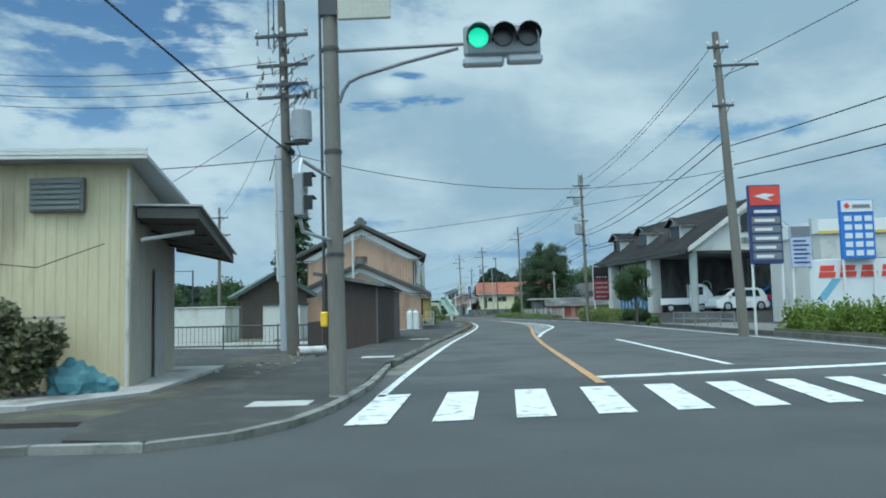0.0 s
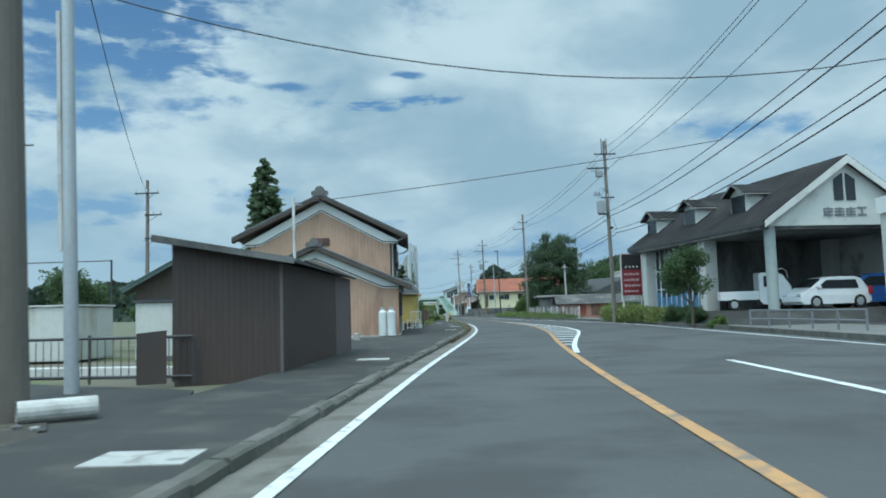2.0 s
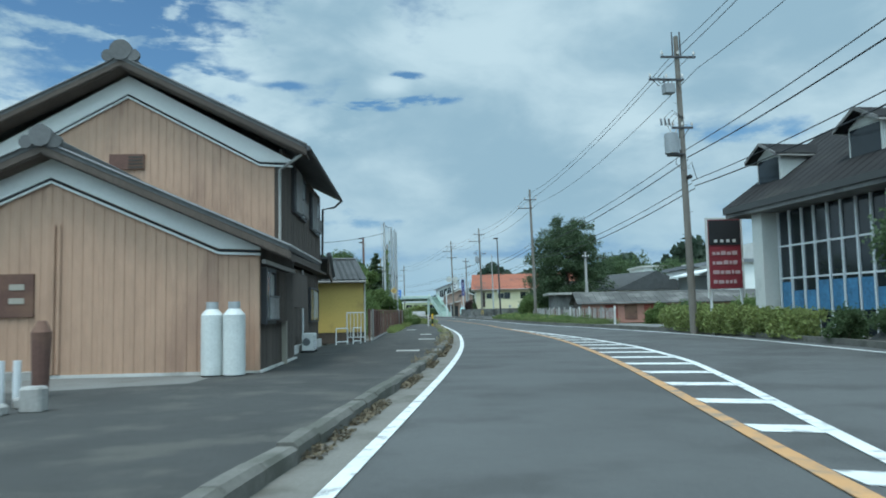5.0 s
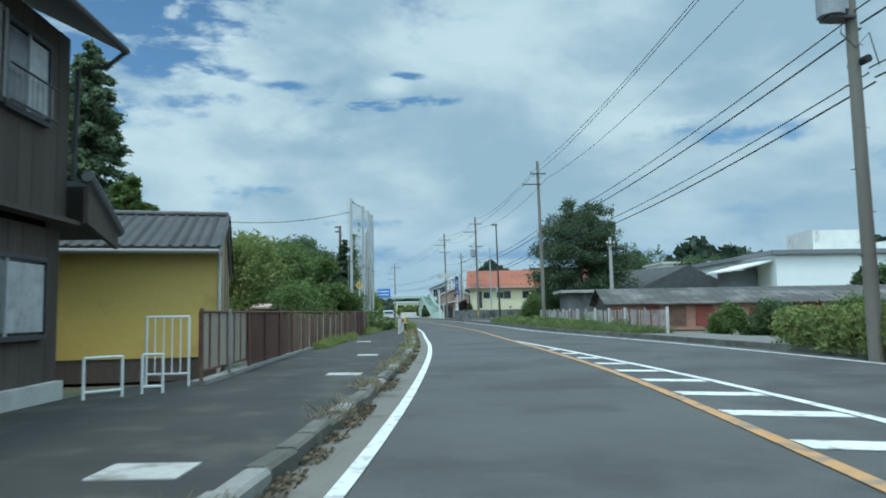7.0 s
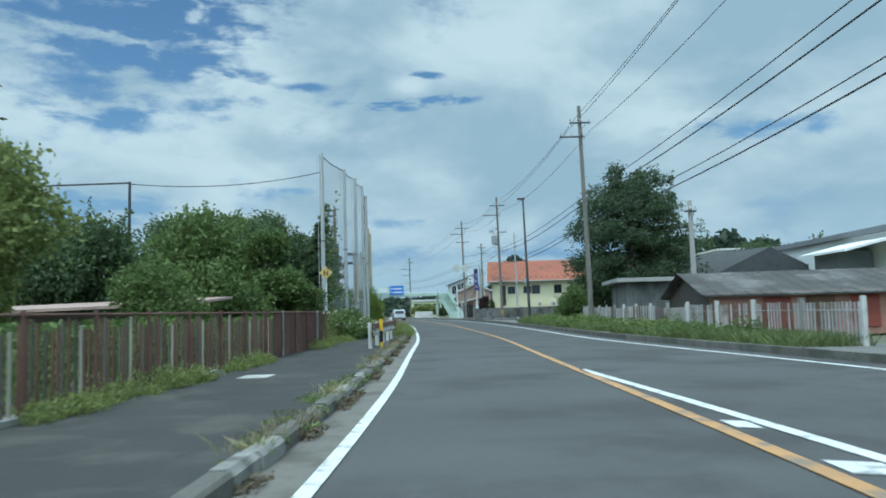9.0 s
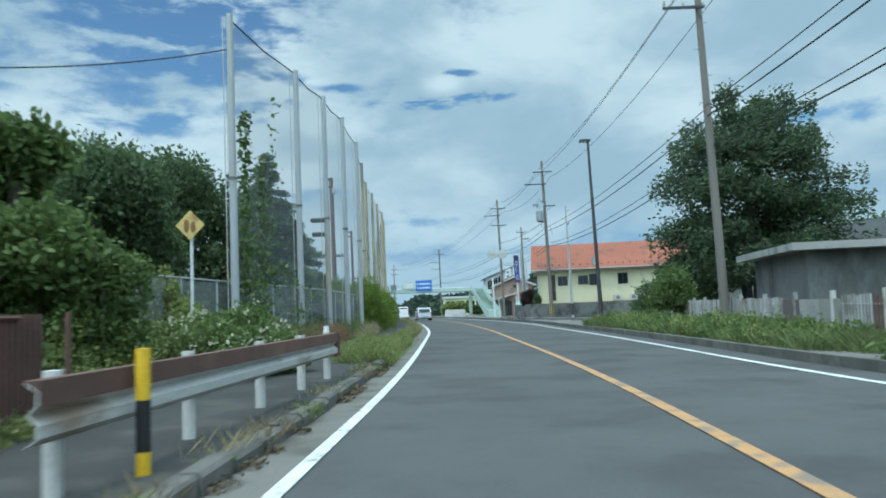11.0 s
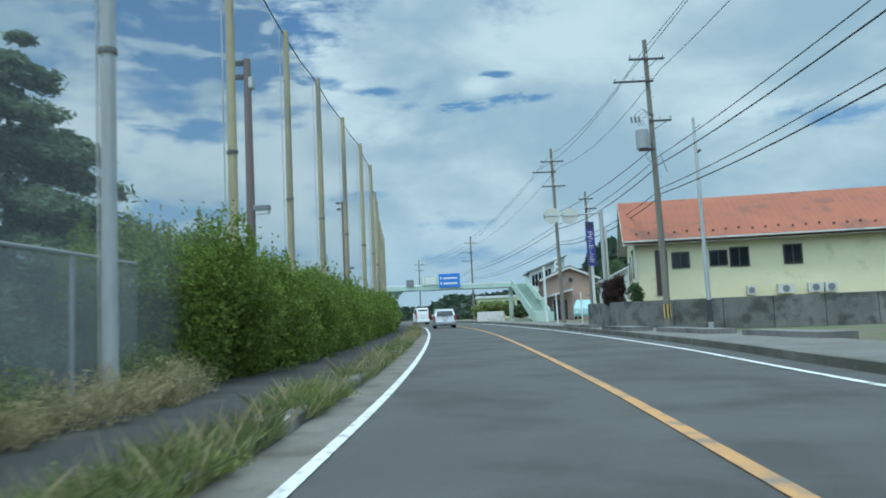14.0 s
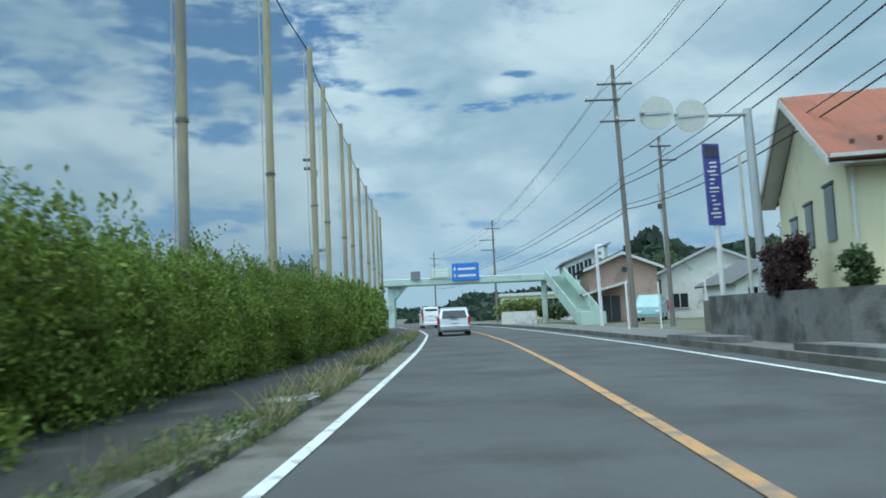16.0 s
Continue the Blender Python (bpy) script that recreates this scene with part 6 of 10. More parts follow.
for k, (x, y, h, r) in enumerate(((13.0, 117, 2.8, 1.6), (11.6, 123, 2.2, 1.4), (10.2, 148.6, 2.5, 1.1))):
    tree(x, y, h, r, LEAF_DARK if k != 2 else LEAF_RED, "dark shrub beside the wall", 0.1, 70 + k, 3000, 0.12, 0.06, 12, category="shrub")
tree(6.05, 146.0, 1.45, 0.75, leaves("leaf_wine_red", (0.075, 0.045, 0.045), 0.5), "dark wine-red shrub above the retaining wall", 0.05, 73, 3000, 0.11, 0.05, 12, category="shrub", z0=1.2)
tree(6.55, 143.7, 0.9, 0.5, LEAF_DARK, "thin green shrub beside a house door", 0.1, 74, 900, 0.10, 0.04, 8, category="shrub", z0=1.2)


def hedge_stuff(name, fx0, fx1, y0, y1, h0, h1, n, size, material, label, seed, z=0.0, rough_top=0.3, clump=0.42, sprigs=0, side=1):
    """Hedge of overlapping leafy clumps on its road face and top, with upright shoots."""
    rg = np.random.default_rng(seed)
    cl = []
    y = y0
    while y < y1:
        top = h0 + (h1 - h0) * min(1.0, (y - y0) / min(9.0, y1 - y0))
        top += noise.noise(Vector((y * 0.55, seed, 0))) * rough_top + noise.noise(Vector((y * 1.9, seed, 4))) * rough_top * 0.5
        zz = clump * 0.5
        while zz < top - clump * 0.3:
            r = clump * (0.75 + 0.55 * rg.random())
            lean = 0.22 * math.sin(math.pi * zz / top) - 0.35 * max(0, zz / top - 0.75)
            face = fx1(y) - 0.3 - 0.2 * clump + lean if side > 0 else fx0(y) + 0.15 + 0.2 * clump - 0.5 * lean
            cl.append((face + 0.22 * rg.normal() * clump / 0.42, y + 0.2 * rg.normal(), z + zz, r))
            zz += clump * (0.8 + 0.4 * rg.random())
        wdt = fx1(y) - fx0(y)
        for k in range(max(1, int(wdt / (clump * 1.5)))):
            cl.append((fx0(y) + wdt * rg.random() * 0.85, y + 0.2 * rg.normal(), z + top - clump * (0.55 + 0.4 * rg.random()), clump * (0.7 + 0.5 * rg.random())))
        y += clump * 0.85
    p, d = clump_points(cl, n, seed, 0.95, 0.62)
    p[:, 2] = np.maximum(p[:, 2], z + 0.02)
    d[:, 2] += 0.5
    if sprigs:
        ps = []
        tops = [c for c in cl if c[2] > z + h0 * 0.62]
        for k in range(sprigs):
            c = tops[int(rg.random() * len(tops))]
            m = 6 + int(rg.random() * 12)
            f = np.linspace(0, 1, m)
            ln = 0.16 + 0.42 * rg.random() ** 2
            bend = rg.normal(size=2) * 0.22
            b0 = np.array(c[:3]) + np.array([rg.normal() * c[3] * 0.6, rg.normal() * c[3] * 0.6, c[3] * 0.75])
            ps.append(np.stack([b0[0] + bend[0] * f * ln + rg.normal(size=m) * 0.03, b0[1] + bend[1] * f * ln + rg.normal(size=m) * 0.03, b0[2] + f * ln], 1))
        ps = np.concatenate(ps)
        p = np.concatenate([p, ps])
        d = np.concatenate([d, np.tile([0.1, 0, 1.6], (len(ps), 1))])
    me = leaf_mesh(name, p, d, size, material, 2.1, seed)
    tagged(new(name, me), label, "hedge", kind="stuff")
    # solid dark slab paints the shade between the leaves; no growth modelled inside
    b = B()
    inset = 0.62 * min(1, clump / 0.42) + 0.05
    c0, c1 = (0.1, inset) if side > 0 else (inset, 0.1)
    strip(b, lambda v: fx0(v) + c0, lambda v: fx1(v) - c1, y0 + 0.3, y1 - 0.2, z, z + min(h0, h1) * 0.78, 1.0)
    solo(name + "_core", b, LEAF_DARK, "solid slab coloured dark for the shade inside the hedge", "hedge", "stuff")


def weeds(name, f0, f1, y0, y1, count, h, r, n, size, material, label, seed, z=0.05, keep=-1.0, freq=0.5, long=2.6):
    """Leafy weed clumps: low domes of upright narrow leaves, gathered in patches."""
    rg = np.random.default_rng(seed)
    pts, nr = [], []
    per = max(10, n // count)
    for k in range(count):
        y = y0 + (y1 - y0) * rg.random()
        x = f0(y) + (f1(y) - f0(y)) * rg.random()
        v = noise.noise(Vector((x * freq, y * freq, seed)))
        if v < keep:
            continue
        hh = h[0] + (h[1] - h[0]) * rg.random() * min(1, 0.5 + v - keep)
        rr = r * (0.6 + 0.8 * rg.random())
        a = rg.random(per) * 2 * np.pi
        q = np.sqrt(rg.random(per))
        f = rg.random(per) ** 0.8
        spread = rr * q * (0.45 + 0.75 * f)
        px, py = x + np.cos(a) * spread, y + np.sin(a) * spread
        pz = z + hh * f * (1 - 0.45 * q ** 2)
        pts.append(np.stack([px, py, pz], 1))
        nr.append(np.stack([np.cos(a) * q, np.sin(a) * q, 1.6 + 0 * q], 1))
    pts, nr = np.concatenate(pts), np.concatenate(nr)
    return tagged(new(name, leaf_mesh(name, pts, nr, size, material, long, seed)), label, "weeds", kind="stuff")


# tall hedge beside the footway, climbing the foot of the net
HX = [(117, -3.6), (121, -3.6), (124, -3.65), (127, -3.9), (130, -4.3), (138, -5.4), (144, -5.95), (150, -6.75), (160, -8.4), (170, -10.3), (182, -13.4)]
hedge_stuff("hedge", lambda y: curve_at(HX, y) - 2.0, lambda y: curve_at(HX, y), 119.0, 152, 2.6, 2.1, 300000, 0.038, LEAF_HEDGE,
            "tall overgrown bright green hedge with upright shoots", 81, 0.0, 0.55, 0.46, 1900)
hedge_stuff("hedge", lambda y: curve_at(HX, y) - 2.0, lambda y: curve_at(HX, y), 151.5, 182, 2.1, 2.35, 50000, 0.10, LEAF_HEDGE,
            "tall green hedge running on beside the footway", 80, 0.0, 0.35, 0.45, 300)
hedge_stuff("low_hedge", lambda y: 12.5 - 0.36 * min(1, max(0, (y - 58) / 3)), lambda y: 13.3 + 0.28 * max(0, y - 60), 55.0, 68, 0.8, 1.0, 26000, 0.06, LEAF_LIGHT, "low clipped yellow-green hedge before the dealer", 82, 0.08, 0.08, 0.22, side=-1)
hedge_stuff("verge_hedge", lambda y: 12.0, lambda y: 13.6, 19.5, 27.0, 0.6, 0.6, 12000, 0.06, LEAF_HEDGE, "low grassy hedge below the dealer's signs", 83, 0.08, 0.1, 0.2, 300, side=-1)
bm = B()
prism(bm, [(11.8, 20, -0.05), (30, 20, -0.05), (30, 23, -0.05), (11.8, 27.3, -0.05)], (0, 0, 0), (0, 0, 0.30))
solo("planting_bed", bm, SOIL, "raised planting bed below the dealer's signs", "planting", "structure")
p = scatter(lambda y: 11.9, lambda y: 26, 20.2, 26.5, 9000, 84, 0.2)
blades("verge_grass", p, 0.18 + 0.28 * np.random.default_rng(2).random(len(p)), GRASS, "long green grass on a planting bed", 85, 0.011)
# weeds along kerbs and verges
p = scatter(lambda y: kerb_l(y) - 0.45, lambda y: kerb_l(y) - 0.02, 56, 97, 9000, 86, 0.08, 0.6)
keep = np.array([noise.noise(Vector((v[1] * 0.8, 3, 0))) > 0.16 for v in p])
p = p[keep]
blades("kerb_weeds", p, 0.04 + 0.15 * np.random.default_rng(3).random(len(p)) ** 2, GRASS_DRY, "tufts of dry weeds along the kerb", 87, 0.0035, lean=0.5)
p = scatter(lambda y: kerb_l(y) - 0.02, lambda y: kerb_l(y) + 0.16, 38, 98, 26000, 286, 0.0, 1.6)
keep = np.array([noise.noise(Vector((v[1] * 0.55, 7, 0))) + 0.5 * noise.noise(Vector((v[1] * 2.3, 7, 3))) > 0.02 for v in p])
p = p[keep]
p[:, 2] = 0.004 + 0.05 * np.random.default_rng(287).random(len(p)) ** 2
tagged(new("gutter_litter", leaf_mesh("gutter_litter", p, np.tile([0, 0, 0.1], (len(p), 1)), 0.02, mat("dead_leaf_litter", (0.12, 0.095, 0.06), 0.95, 0.3, 3, 20, 0, rand=0.4), 2.2, 288, 0.7)), "brown leaf litter and grit lying against the kerb", "litter", kind="stuff")
p = scatter(lambda y: kerb_l(y) - 0.3, lambda y: kerb_l(y) + 0.05, 44, 97, 15000, 289, 0.07, 0.8)
keep = np.array([noise.noise(Vector((v[1] * 0.7, 11, 0))) > 0.12 for v in p])
p = p[keep]
blades("dead_weeds", p, 0.02 + 0.17 * np.random.default_rng(290).random(len(p)) ** 2.4, mat("dead_weed", (0.20, 0.155, 0.09), 0.95, 0.3, 3, 20, 0, rand=0.35), "dead brown weeds standing along the kerb", 291, 0.004, "weeds", 0.45)
weeds("kerb_plants", lambda y: kerb_l(y) - 0.35, lambda y: kerb_l(y) + 0.03, 62, 97, 150, (0.05, 0.17), 0.14, 9000, 0.022, GRASS, "small green weeds in the kerb joint", 187, 0.06, 0.1, 0.7)
weeds("verge_weeds", lambda y: kerb_l(y) - 0.52, lambda y: kerb_l(y) + 0.06, 103, 119, 360, (0.1, 0.5), 0.2, 60000, 0.014, LEAF_LIGHT, "low yellow-green weeds between kerb and footway", 190, 0.03, -0.12, 0.55)
weeds("verge_weeds", lambda y: kerb_l(y) - 1.1, lambda y: kerb_l(y) + 0.12, 93.5, 103, 330, (0.2, 0.75), 0.26, 80000, 0.016, LEAF_LIGHT, "leafy yellow-green weeds covering the verge and kerb", 188, 0.03, -0.12, 0.45)
weeds("verge_weeds", lambda y: kerb_l(y) - 0.6, lambda y: kerb_l(y) + 0.05, 118, 176, 700, (0.10, 0.32), 0.22, 36000, 0.024, GRASS, "low weeds and grass over the kerb", 189, 0.04, -0.05, 0.5)
p = scatter(lambda y: kerb_l(y) - (1.0 if y < 103 else 0.6), lambda y: kerb_l(y) + 0.08, 94, 175, 70000, 88, 0.04, 0.9)
keep = np.array([noise.noise(Vector((v[1] * 0.45, v[0] * 0.8, 5))) + 0.02 - 0.003 * max(0, v[1] - 110) > 0 for v in p])
p = p[keep]
blades("verge_grass", p, (0.04 + 0.24 * np.random.default_rng(4).random(len(p)) ** 2.0) * np.where(p[:, 1] < 118, 1.1, 0.7), GRASS, "long grass between the kerb and the footway", 89, 0.0035, lean=0.5)
q0 = np.random.default_rng(44)
p = p[q0.random(len(p)) < 0.12] + np.array([0.03, 0.02, 0])
blades("dry_stalks", p, 0.12 + 0.34 * q0.random(len(p)) ** 2, GRASS_DRY, "dry grass stalks among the verge weeds", 189, 0.0025, lean=0.4)
weeds("tall_weeds", lambda y: xnet(y) - 0.2, lambda y: curve_at([(93, -2.1), (104, -2.15), (112, -2.7), (118, -3.4)], y), 92, 119.5, 420, (0.4, 1.15), 0.32, 90000, 0.021, GRASS, "tall weeds in front of the chain-link fence", 91, 0.03, -0.25, 0.35)
weeds("red_weeds", lambda y: xnet(y) - 0.1, lambda y: curve_at([(93, -1.9), (104, -2.0), (112, -2.6), (118, -3.3)], y), 96, 110, 360, (0.5, 1.1), 0.34, 90000, 0.020, LEAF_RED, "reddish brown weeds before the fence", 93, 0.05, -0.08, 0.3, 2.0)
weeds("tall_weeds", lambda y: -2.7, lambda y: -1.35, 89.5, 96.5, 110, (0.5, 1.35), 0.34, 26000, 0.034, LEAF_LIGHT, "tall leafy weeds behind the guard rail", 194, 0.03, -0.5, 0.4, 2.0)
weeds("pale_grass", lambda y: xnet(y) - 0.2, lambda y: xnet(y) + 0.7, 109, 118.5, 160, (0.3, 0.75), 0.22, 26000, 0.014, GRASS_DRY, "pale tall grass by the foot of the fence", 193, 0.03, -0.3, 0.5, 7.0)
q = scatter(lambda y: -3.4, lambda y: -1.4, 66.5, 88, 16000, 94, 0.3, 1.4)
q[:, 2] = 0.1 + 1.0 * np.random.default_rng(7).random(len(q))
tagged(new("fence_creeper", leaf_mesh("fence_creeper", q, np.tile([0.5, 0, 1.0], (len(q), 1)), 0.065, LEAF, 1.7, 95)), "green creeper and weeds behind the rusty fence", "weeds", kind="stuff")
weeds("fence_weeds", lambda y: xf(y) - 0.1, lambda y: xf(y) + 0.45, 67, 91, 420, (0.10, 0.42), 0.2, 44000, 0.02, LEAF_LIGHT, "weeds growing along the foot of the rusty fence", 97, 0.08, -0.1, 0.45)
# far verge
p = scatter(lambda y: kerb_r(y) + 0.3, lambda y: kerb_r(y) + 2.2, 79, 117, 26000, 98, 0.10)
keep = np.array([noise.noise(Vector((v[1] * 0.3, v[0] * 0.5, 15))) + 0.25 - 0.5 * (v[1] > 122) > 0 for v in p])
p = p[keep]
blades("far_verge_grass", p, 0.10 + 0.32 * np.random.default_rng(9).random(len(p)), GRASS, "long grass along the far footway", 99, 0.009, lean=0.45)
weeds("far_verge_weeds", lambda y: kerb_r(y) + 0.5, lambda y: kerb_r(y) + 2.4, 83, 116.5, 460, (0.25, 0.85), 0.38, 46000, 0.05, LEAF, "tall green weeds along the far verge", 101, 0.08, -0.2, 0.25)
weeds("far_verge_weeds", lambda y: kerb_r(y) + 0.4, lambda y: kerb_r(y) + 2.2, 85, 118, 300, (0.3, 0.9), 0.3, 24000, 0.04, LEAF_LIGHT, "yellow-green weeds along the far verge", 102, 0.08, -0.1, 0.25)
for k, (x, y, r_) in enumerate(((15.6, 80.4, 1.0), (17.3, 80.0, 1.2), (21.5, 80.5, 1.5))):
    tree(x, y, 1.35 + 0.12 * k, r_, LEAF_DARK if k % 2 else LEAF, "low round dark green bush before the barn", 0.05, 170 + k, 3200, 0.13, 0.05, 12, category="shrub")
# bush by the corner house
q, d = clump_points([(-6.6, 10.6, 0.7, 0.6), (-7.3, 10.7, 0.85, 0.65), (-6.05, 10.7, 0.6, 0.5), (-8.1, 10.5, 0.8, 0.65), (-6.9, 10.5, 1.15, 0.45), (-5.7, 10.75, 0.85, 0.32), (-6.3, 10.6, 1.15, 0.35), (-7.6, 10.6, 1.25, 0.4)], 20000, 102)
bush = thing("shrub", pose(0, 0, 0), "overgrown green shrub against the cream house", "shrub")
ob = new("foliage", leaf_mesh("foliage", q, d, 0.055, mat("dull_shrub_leaf", (0.085, 0.088, 0.038), 0.7, 0.3, 2.0, 9, 0, rand=0.4), 1.8, 103))
ob.parent = bush
b = B()
for k in range(7):
    rod(b, (-7.0, 10.65, 0.05), (-6.0 - 0.33 * k, 10.55, 0.8), 0.02, 0.008, 5)
part("stems", b, BARK, bush)

net = thing("ball_stop_net", pose(0, 0, 0), "very tall ball-stop net on steel posts beside the footway", "net fence")
for k, y_ in enumerate(POSTS):
    h_ = 8.8 + 0.9 * min(1, max(0, (y_ - 95) / 25))
    b = B()
    rod(b, (xnet(y_), y_, -0.05), (xnet(y_) - 0.04, y_, h_), 0.105, 0.085, 12)
    pst = part("post", b, NETPOST_Y if y_ > 120 else NETPOST, net)
    for z in (4.6,):
        b = B()
        rod(b, (xnet(y_) - 0.02, y_, z), (xnet(y_) - 0.02, y_, z + 0.07), 0.118, 0.118, 12, caps=False)
        part("clamp", b, CONC_DARK, pst)
    b = B()
    rod(b, (xnet(y_) - 0.22, y_ + 0.12, 0.4), (xnet(y_) - 0.28, y_ + 0.12, h_), 0.014, 0.014, 6)
    part("stay_rope", b, CONC_LIGHT, pst)
NETMAT = mat("net_mesh", (0.34, 0.36, 0.38), 0.9, 0.1, 0.5, 8, 0, alpha=0.26)
for y0, y1 in zip(POSTS, POSTS[1:]):
    b = B()
    h0 = 8.75 + 0.9 * min(1, max(0, (y0 - 95) / 25))
    h1 = 8.75 + 0.9 * min(1, max(0, (y1 - 95) / 25))
    n = 6
    rows = []
    for i in range(n + 1):
        f = i / n
        y_ = y0 + (y1 - y0) * f
        sag_ = 0.10 * 4 * f * (1 - f)
        rows.append([b.verts.new((xnet(y_) - 0.16 + sag_ * 1.2 * math.sin(math.pi * z / 9), y_, z)) for z in np.linspace(0.4, h0 + (h1 - h0) * f - sag_, 9)])
    for r0, r1 in zip(rows, rows[1:]):
        for i in range(8):
            b.faces.new((r0[i], r1[i], r1[i + 1], r0[i + 1]))
    o = part("netting", b, NETMAT, net, "fine grey netting")
    b = B()
    tube(b, [(xnet(y0) - 0.13, y0, h0), (xnet((y0 + y1) / 2) - 0.13, (y0 + y1) / 2, (h0 + h1) / 2 - 0.10), (xnet(y1) - 0.13, y1, h1)], 0.022, 6)
    part("top_rope", b, DARK_METAL, net)
link = thing("chain_link_fence", pose(0, 0, 0), "grey chain-link fence with a tubular top rail", "fence")
LINKM = mat("chain_link", (0.36, 0.38, 0.38), 0.6, 0.1, 1, 8, 0, alpha=0.24)
ys_ = list(np.arange(90.0, 119, 2.0))
for y0, y1 in zip(ys_, ys_[1:]):
    b = B()
    prism(b, [(xnet(y0) - 0.4, y0, 0.1), (xnet(y1) - 0.4, y1, 0.1), (xnet(y1) - 0.4, y1, 2.0), (xnet(y0) - 0.4, y0, 2.0)], (0, 0, 0), (0.004, 0, 0))
    part("mesh_panel", b, LINKM, link)
    b = B()
    rod(b, (xnet(y0) - 0.4, y0, -0.05), (xnet(y0) - 0.4, y0, 2.05), 0.032, 0.032, 8)
    part("post", b, GALV, link)
b = B()
tube(b, [(xnet(y_) - 0.4, y_, 2.05) for y_ in ys_], 0.026, 6)
part("top_rail", b, GALV, link)
wall_b = B()
strip(wall_b, lambda y: xnet(y) - 0.55, lambda y: xnet(y) - 0.3, 89, 119, -0.05, 0.25, 2)
solo("fence_footing", wall_b, CONCRETE, "low concrete footing of the chain-link fence", "edging", "structure")


def floodlight(x, y, h, turn, label):
    f = thing("floodlight_pole", pose(x, y, 0, 0, -0.5, turn), label, "floodlight", "floodlight poles")
    b = B()
    rod(b, (0, 0, -0.05), (0, 0, h), 0.19 if h > 6 else 0.075, 0.14 if h > 6 else 0.06, 12)
    part("shaft", b, mat("brown_steel", (0.13, 0.075, 0.062), 0.6) if h > 6 else GALV, f)
    for k in range(2):
        b = B()
        box(b, -0.62 + 0.05 * k, -0.10, -0.16, 0.16, h - 0.2 - 0.55 * k, h - 0.06 - 0.55 * k, 0.03)
        lamp = part("lamp_head", b, DARK_METAL, f)
        b = B()
        box(b, -0.58, -0.16, -0.13, 0.13, h - 0.215 - 0.55 * k, h - 0.201 - 0.55 * k)
        part("diffuser", b, SIGN_GREY, lamp)
        b = B()
        rod(b, (-0.2, 0, h - 0.15 - 0.55 * k), (0.02, 0, h - 0.3 - 0.55 * k), 0.03, 0.03, 6)
        part("bracket", b, DARK_METAL, lamp)
    if h > 8:
        b = B()
        box(b, 0.12, 0.75, -0.14, 0.14, h * 0.47, h * 0.47 + 0.22, 0.03)
        side_ = part("side_lamp", b, SIGN_GREY, f)
        b = B()
        box(b, 0.22, 0.72, -0.12, 0.12, h * 0.47 - 0.12, h * 0.47 - 0.002)
        part("diffuser", b, SIGN_WHITE, side_)
        b = B()
        box(b, 0.08, 0.26, -0.16, 0.16, h - 1.2, h - 0.75, 0.02)
        part("ballast_box", b, GALV, f)


floodlight(-2.98, 108.4, 4.9, 0, "grey floodlight pole just behind the net")
floodlight(-8.6, 135.0, 11.3, 0, "dark brown floodlight pole behind the net")
floodlight(-14.4, 171.8, 11.3, 10, "dark floodlight pole far behind the net")
frame_ = thing("backstop_frame", pose(0, 0, 0), "thin dark post and wire of a playing field backstop", "backstop")
for x_ in (-10.8, -21.0):
    b = B()
    rod(b, (x_, 94.4, -0.05), (x_, 94.4, 7.1), 0.08, 0.06, 8)
    part("post", b, DARK_METAL, frame_)
b = B()
rod(b, (-21.0, 94.4, 7.0), (-10.8, 94.4, 7.05), 0.04, 0.04, 6)
part("top_bar", b, DARK_METAL, frame_)
cable((-10.8, 94.4, 7.0), (-3.06, 98.2, 8.0), 0.35, 0.02, "wire from a backstop post to the net")
f2 = thing("backstop_frame", pose(0, 0, 0), "distant dark goal-like backstop frame beyond the yard", "backstop")
for x_ in (-26.0, -18.5):
    b = B()
    rod(b, (x_, 56, -0.05), (x_, 56, 4.6), 0.07, 0.06, 8)
    part("post", b, DARK_METAL, f2)
b = B()
rod(b, (-26, 56, 4.55), (-18.5, 56, 4.55), 0.03, 0.03, 6)
part("top_bar", b, DARK_METAL, f2)

# creepers climbing the first net posts
rgv = np.random.default_rng(301)
vp = []
for (y_, z0, z1, m_) in ((99.0, 0.5, 6.6, 1250), (100.2, 0.5, 5.6, 700), (101.2, 2.0, 7.6, 130), (103.5, 0.4, 2.2, 260)):
    zz = z0 + (z1 - z0) * rgv.random(m_) ** 2.1
    wv = 0.36 * np.exp(-(zz - z0) / 2.0) + 0.06
    vp.append(np.stack([xnet(y_) + rgv.normal(size=m_) * wv, y_ + rgv.normal(size=m_) * wv, zz], 1))
vp = np.concatenate(vp)
tagged(new("net_creeper", leaf_mesh("net_creeper", vp, np.tile([0.4, -0.3, 0.5], (len(vp), 1)), 0.10, LEAF, 1.4, 302)), "green creeper climbing the tall net posts", "creeper", kind="stuff")

# flowering shrub and creeper-covered trellis beside the warning sign
fl = thing("shrub", pose(0, 0, 0), "bushy green shrub with pale flower heads beside the warning sign", "shrub")
FC = [(-1.2, 92.0, 0.55, 0.6), (-0.75, 92.6, 0.5, 0.55), (-1.6, 92.4, 0.75, 0.55), (-1.0, 92.9, 0.9, 0.5), (-1.5, 91.6, 0.5, 0.5), (-0.4, 93.2, 0.45, 0.5), (-1.9, 91.9, 0.7, 0.45), (-0.75, 91.7, 0.35, 0.4)]
q, d = clump_points(FC, 15000, 401)
ob = new("foliage", leaf_mesh("foliage", q, d, 0.05, LEAF, 1.9, 402))
ob.parent = fl
q, d = clump_points(FC, 420, 403, 0.85, 0.97)
keep = (q[:, 2] > 0.5) & (d[:, 1] < 0.4)
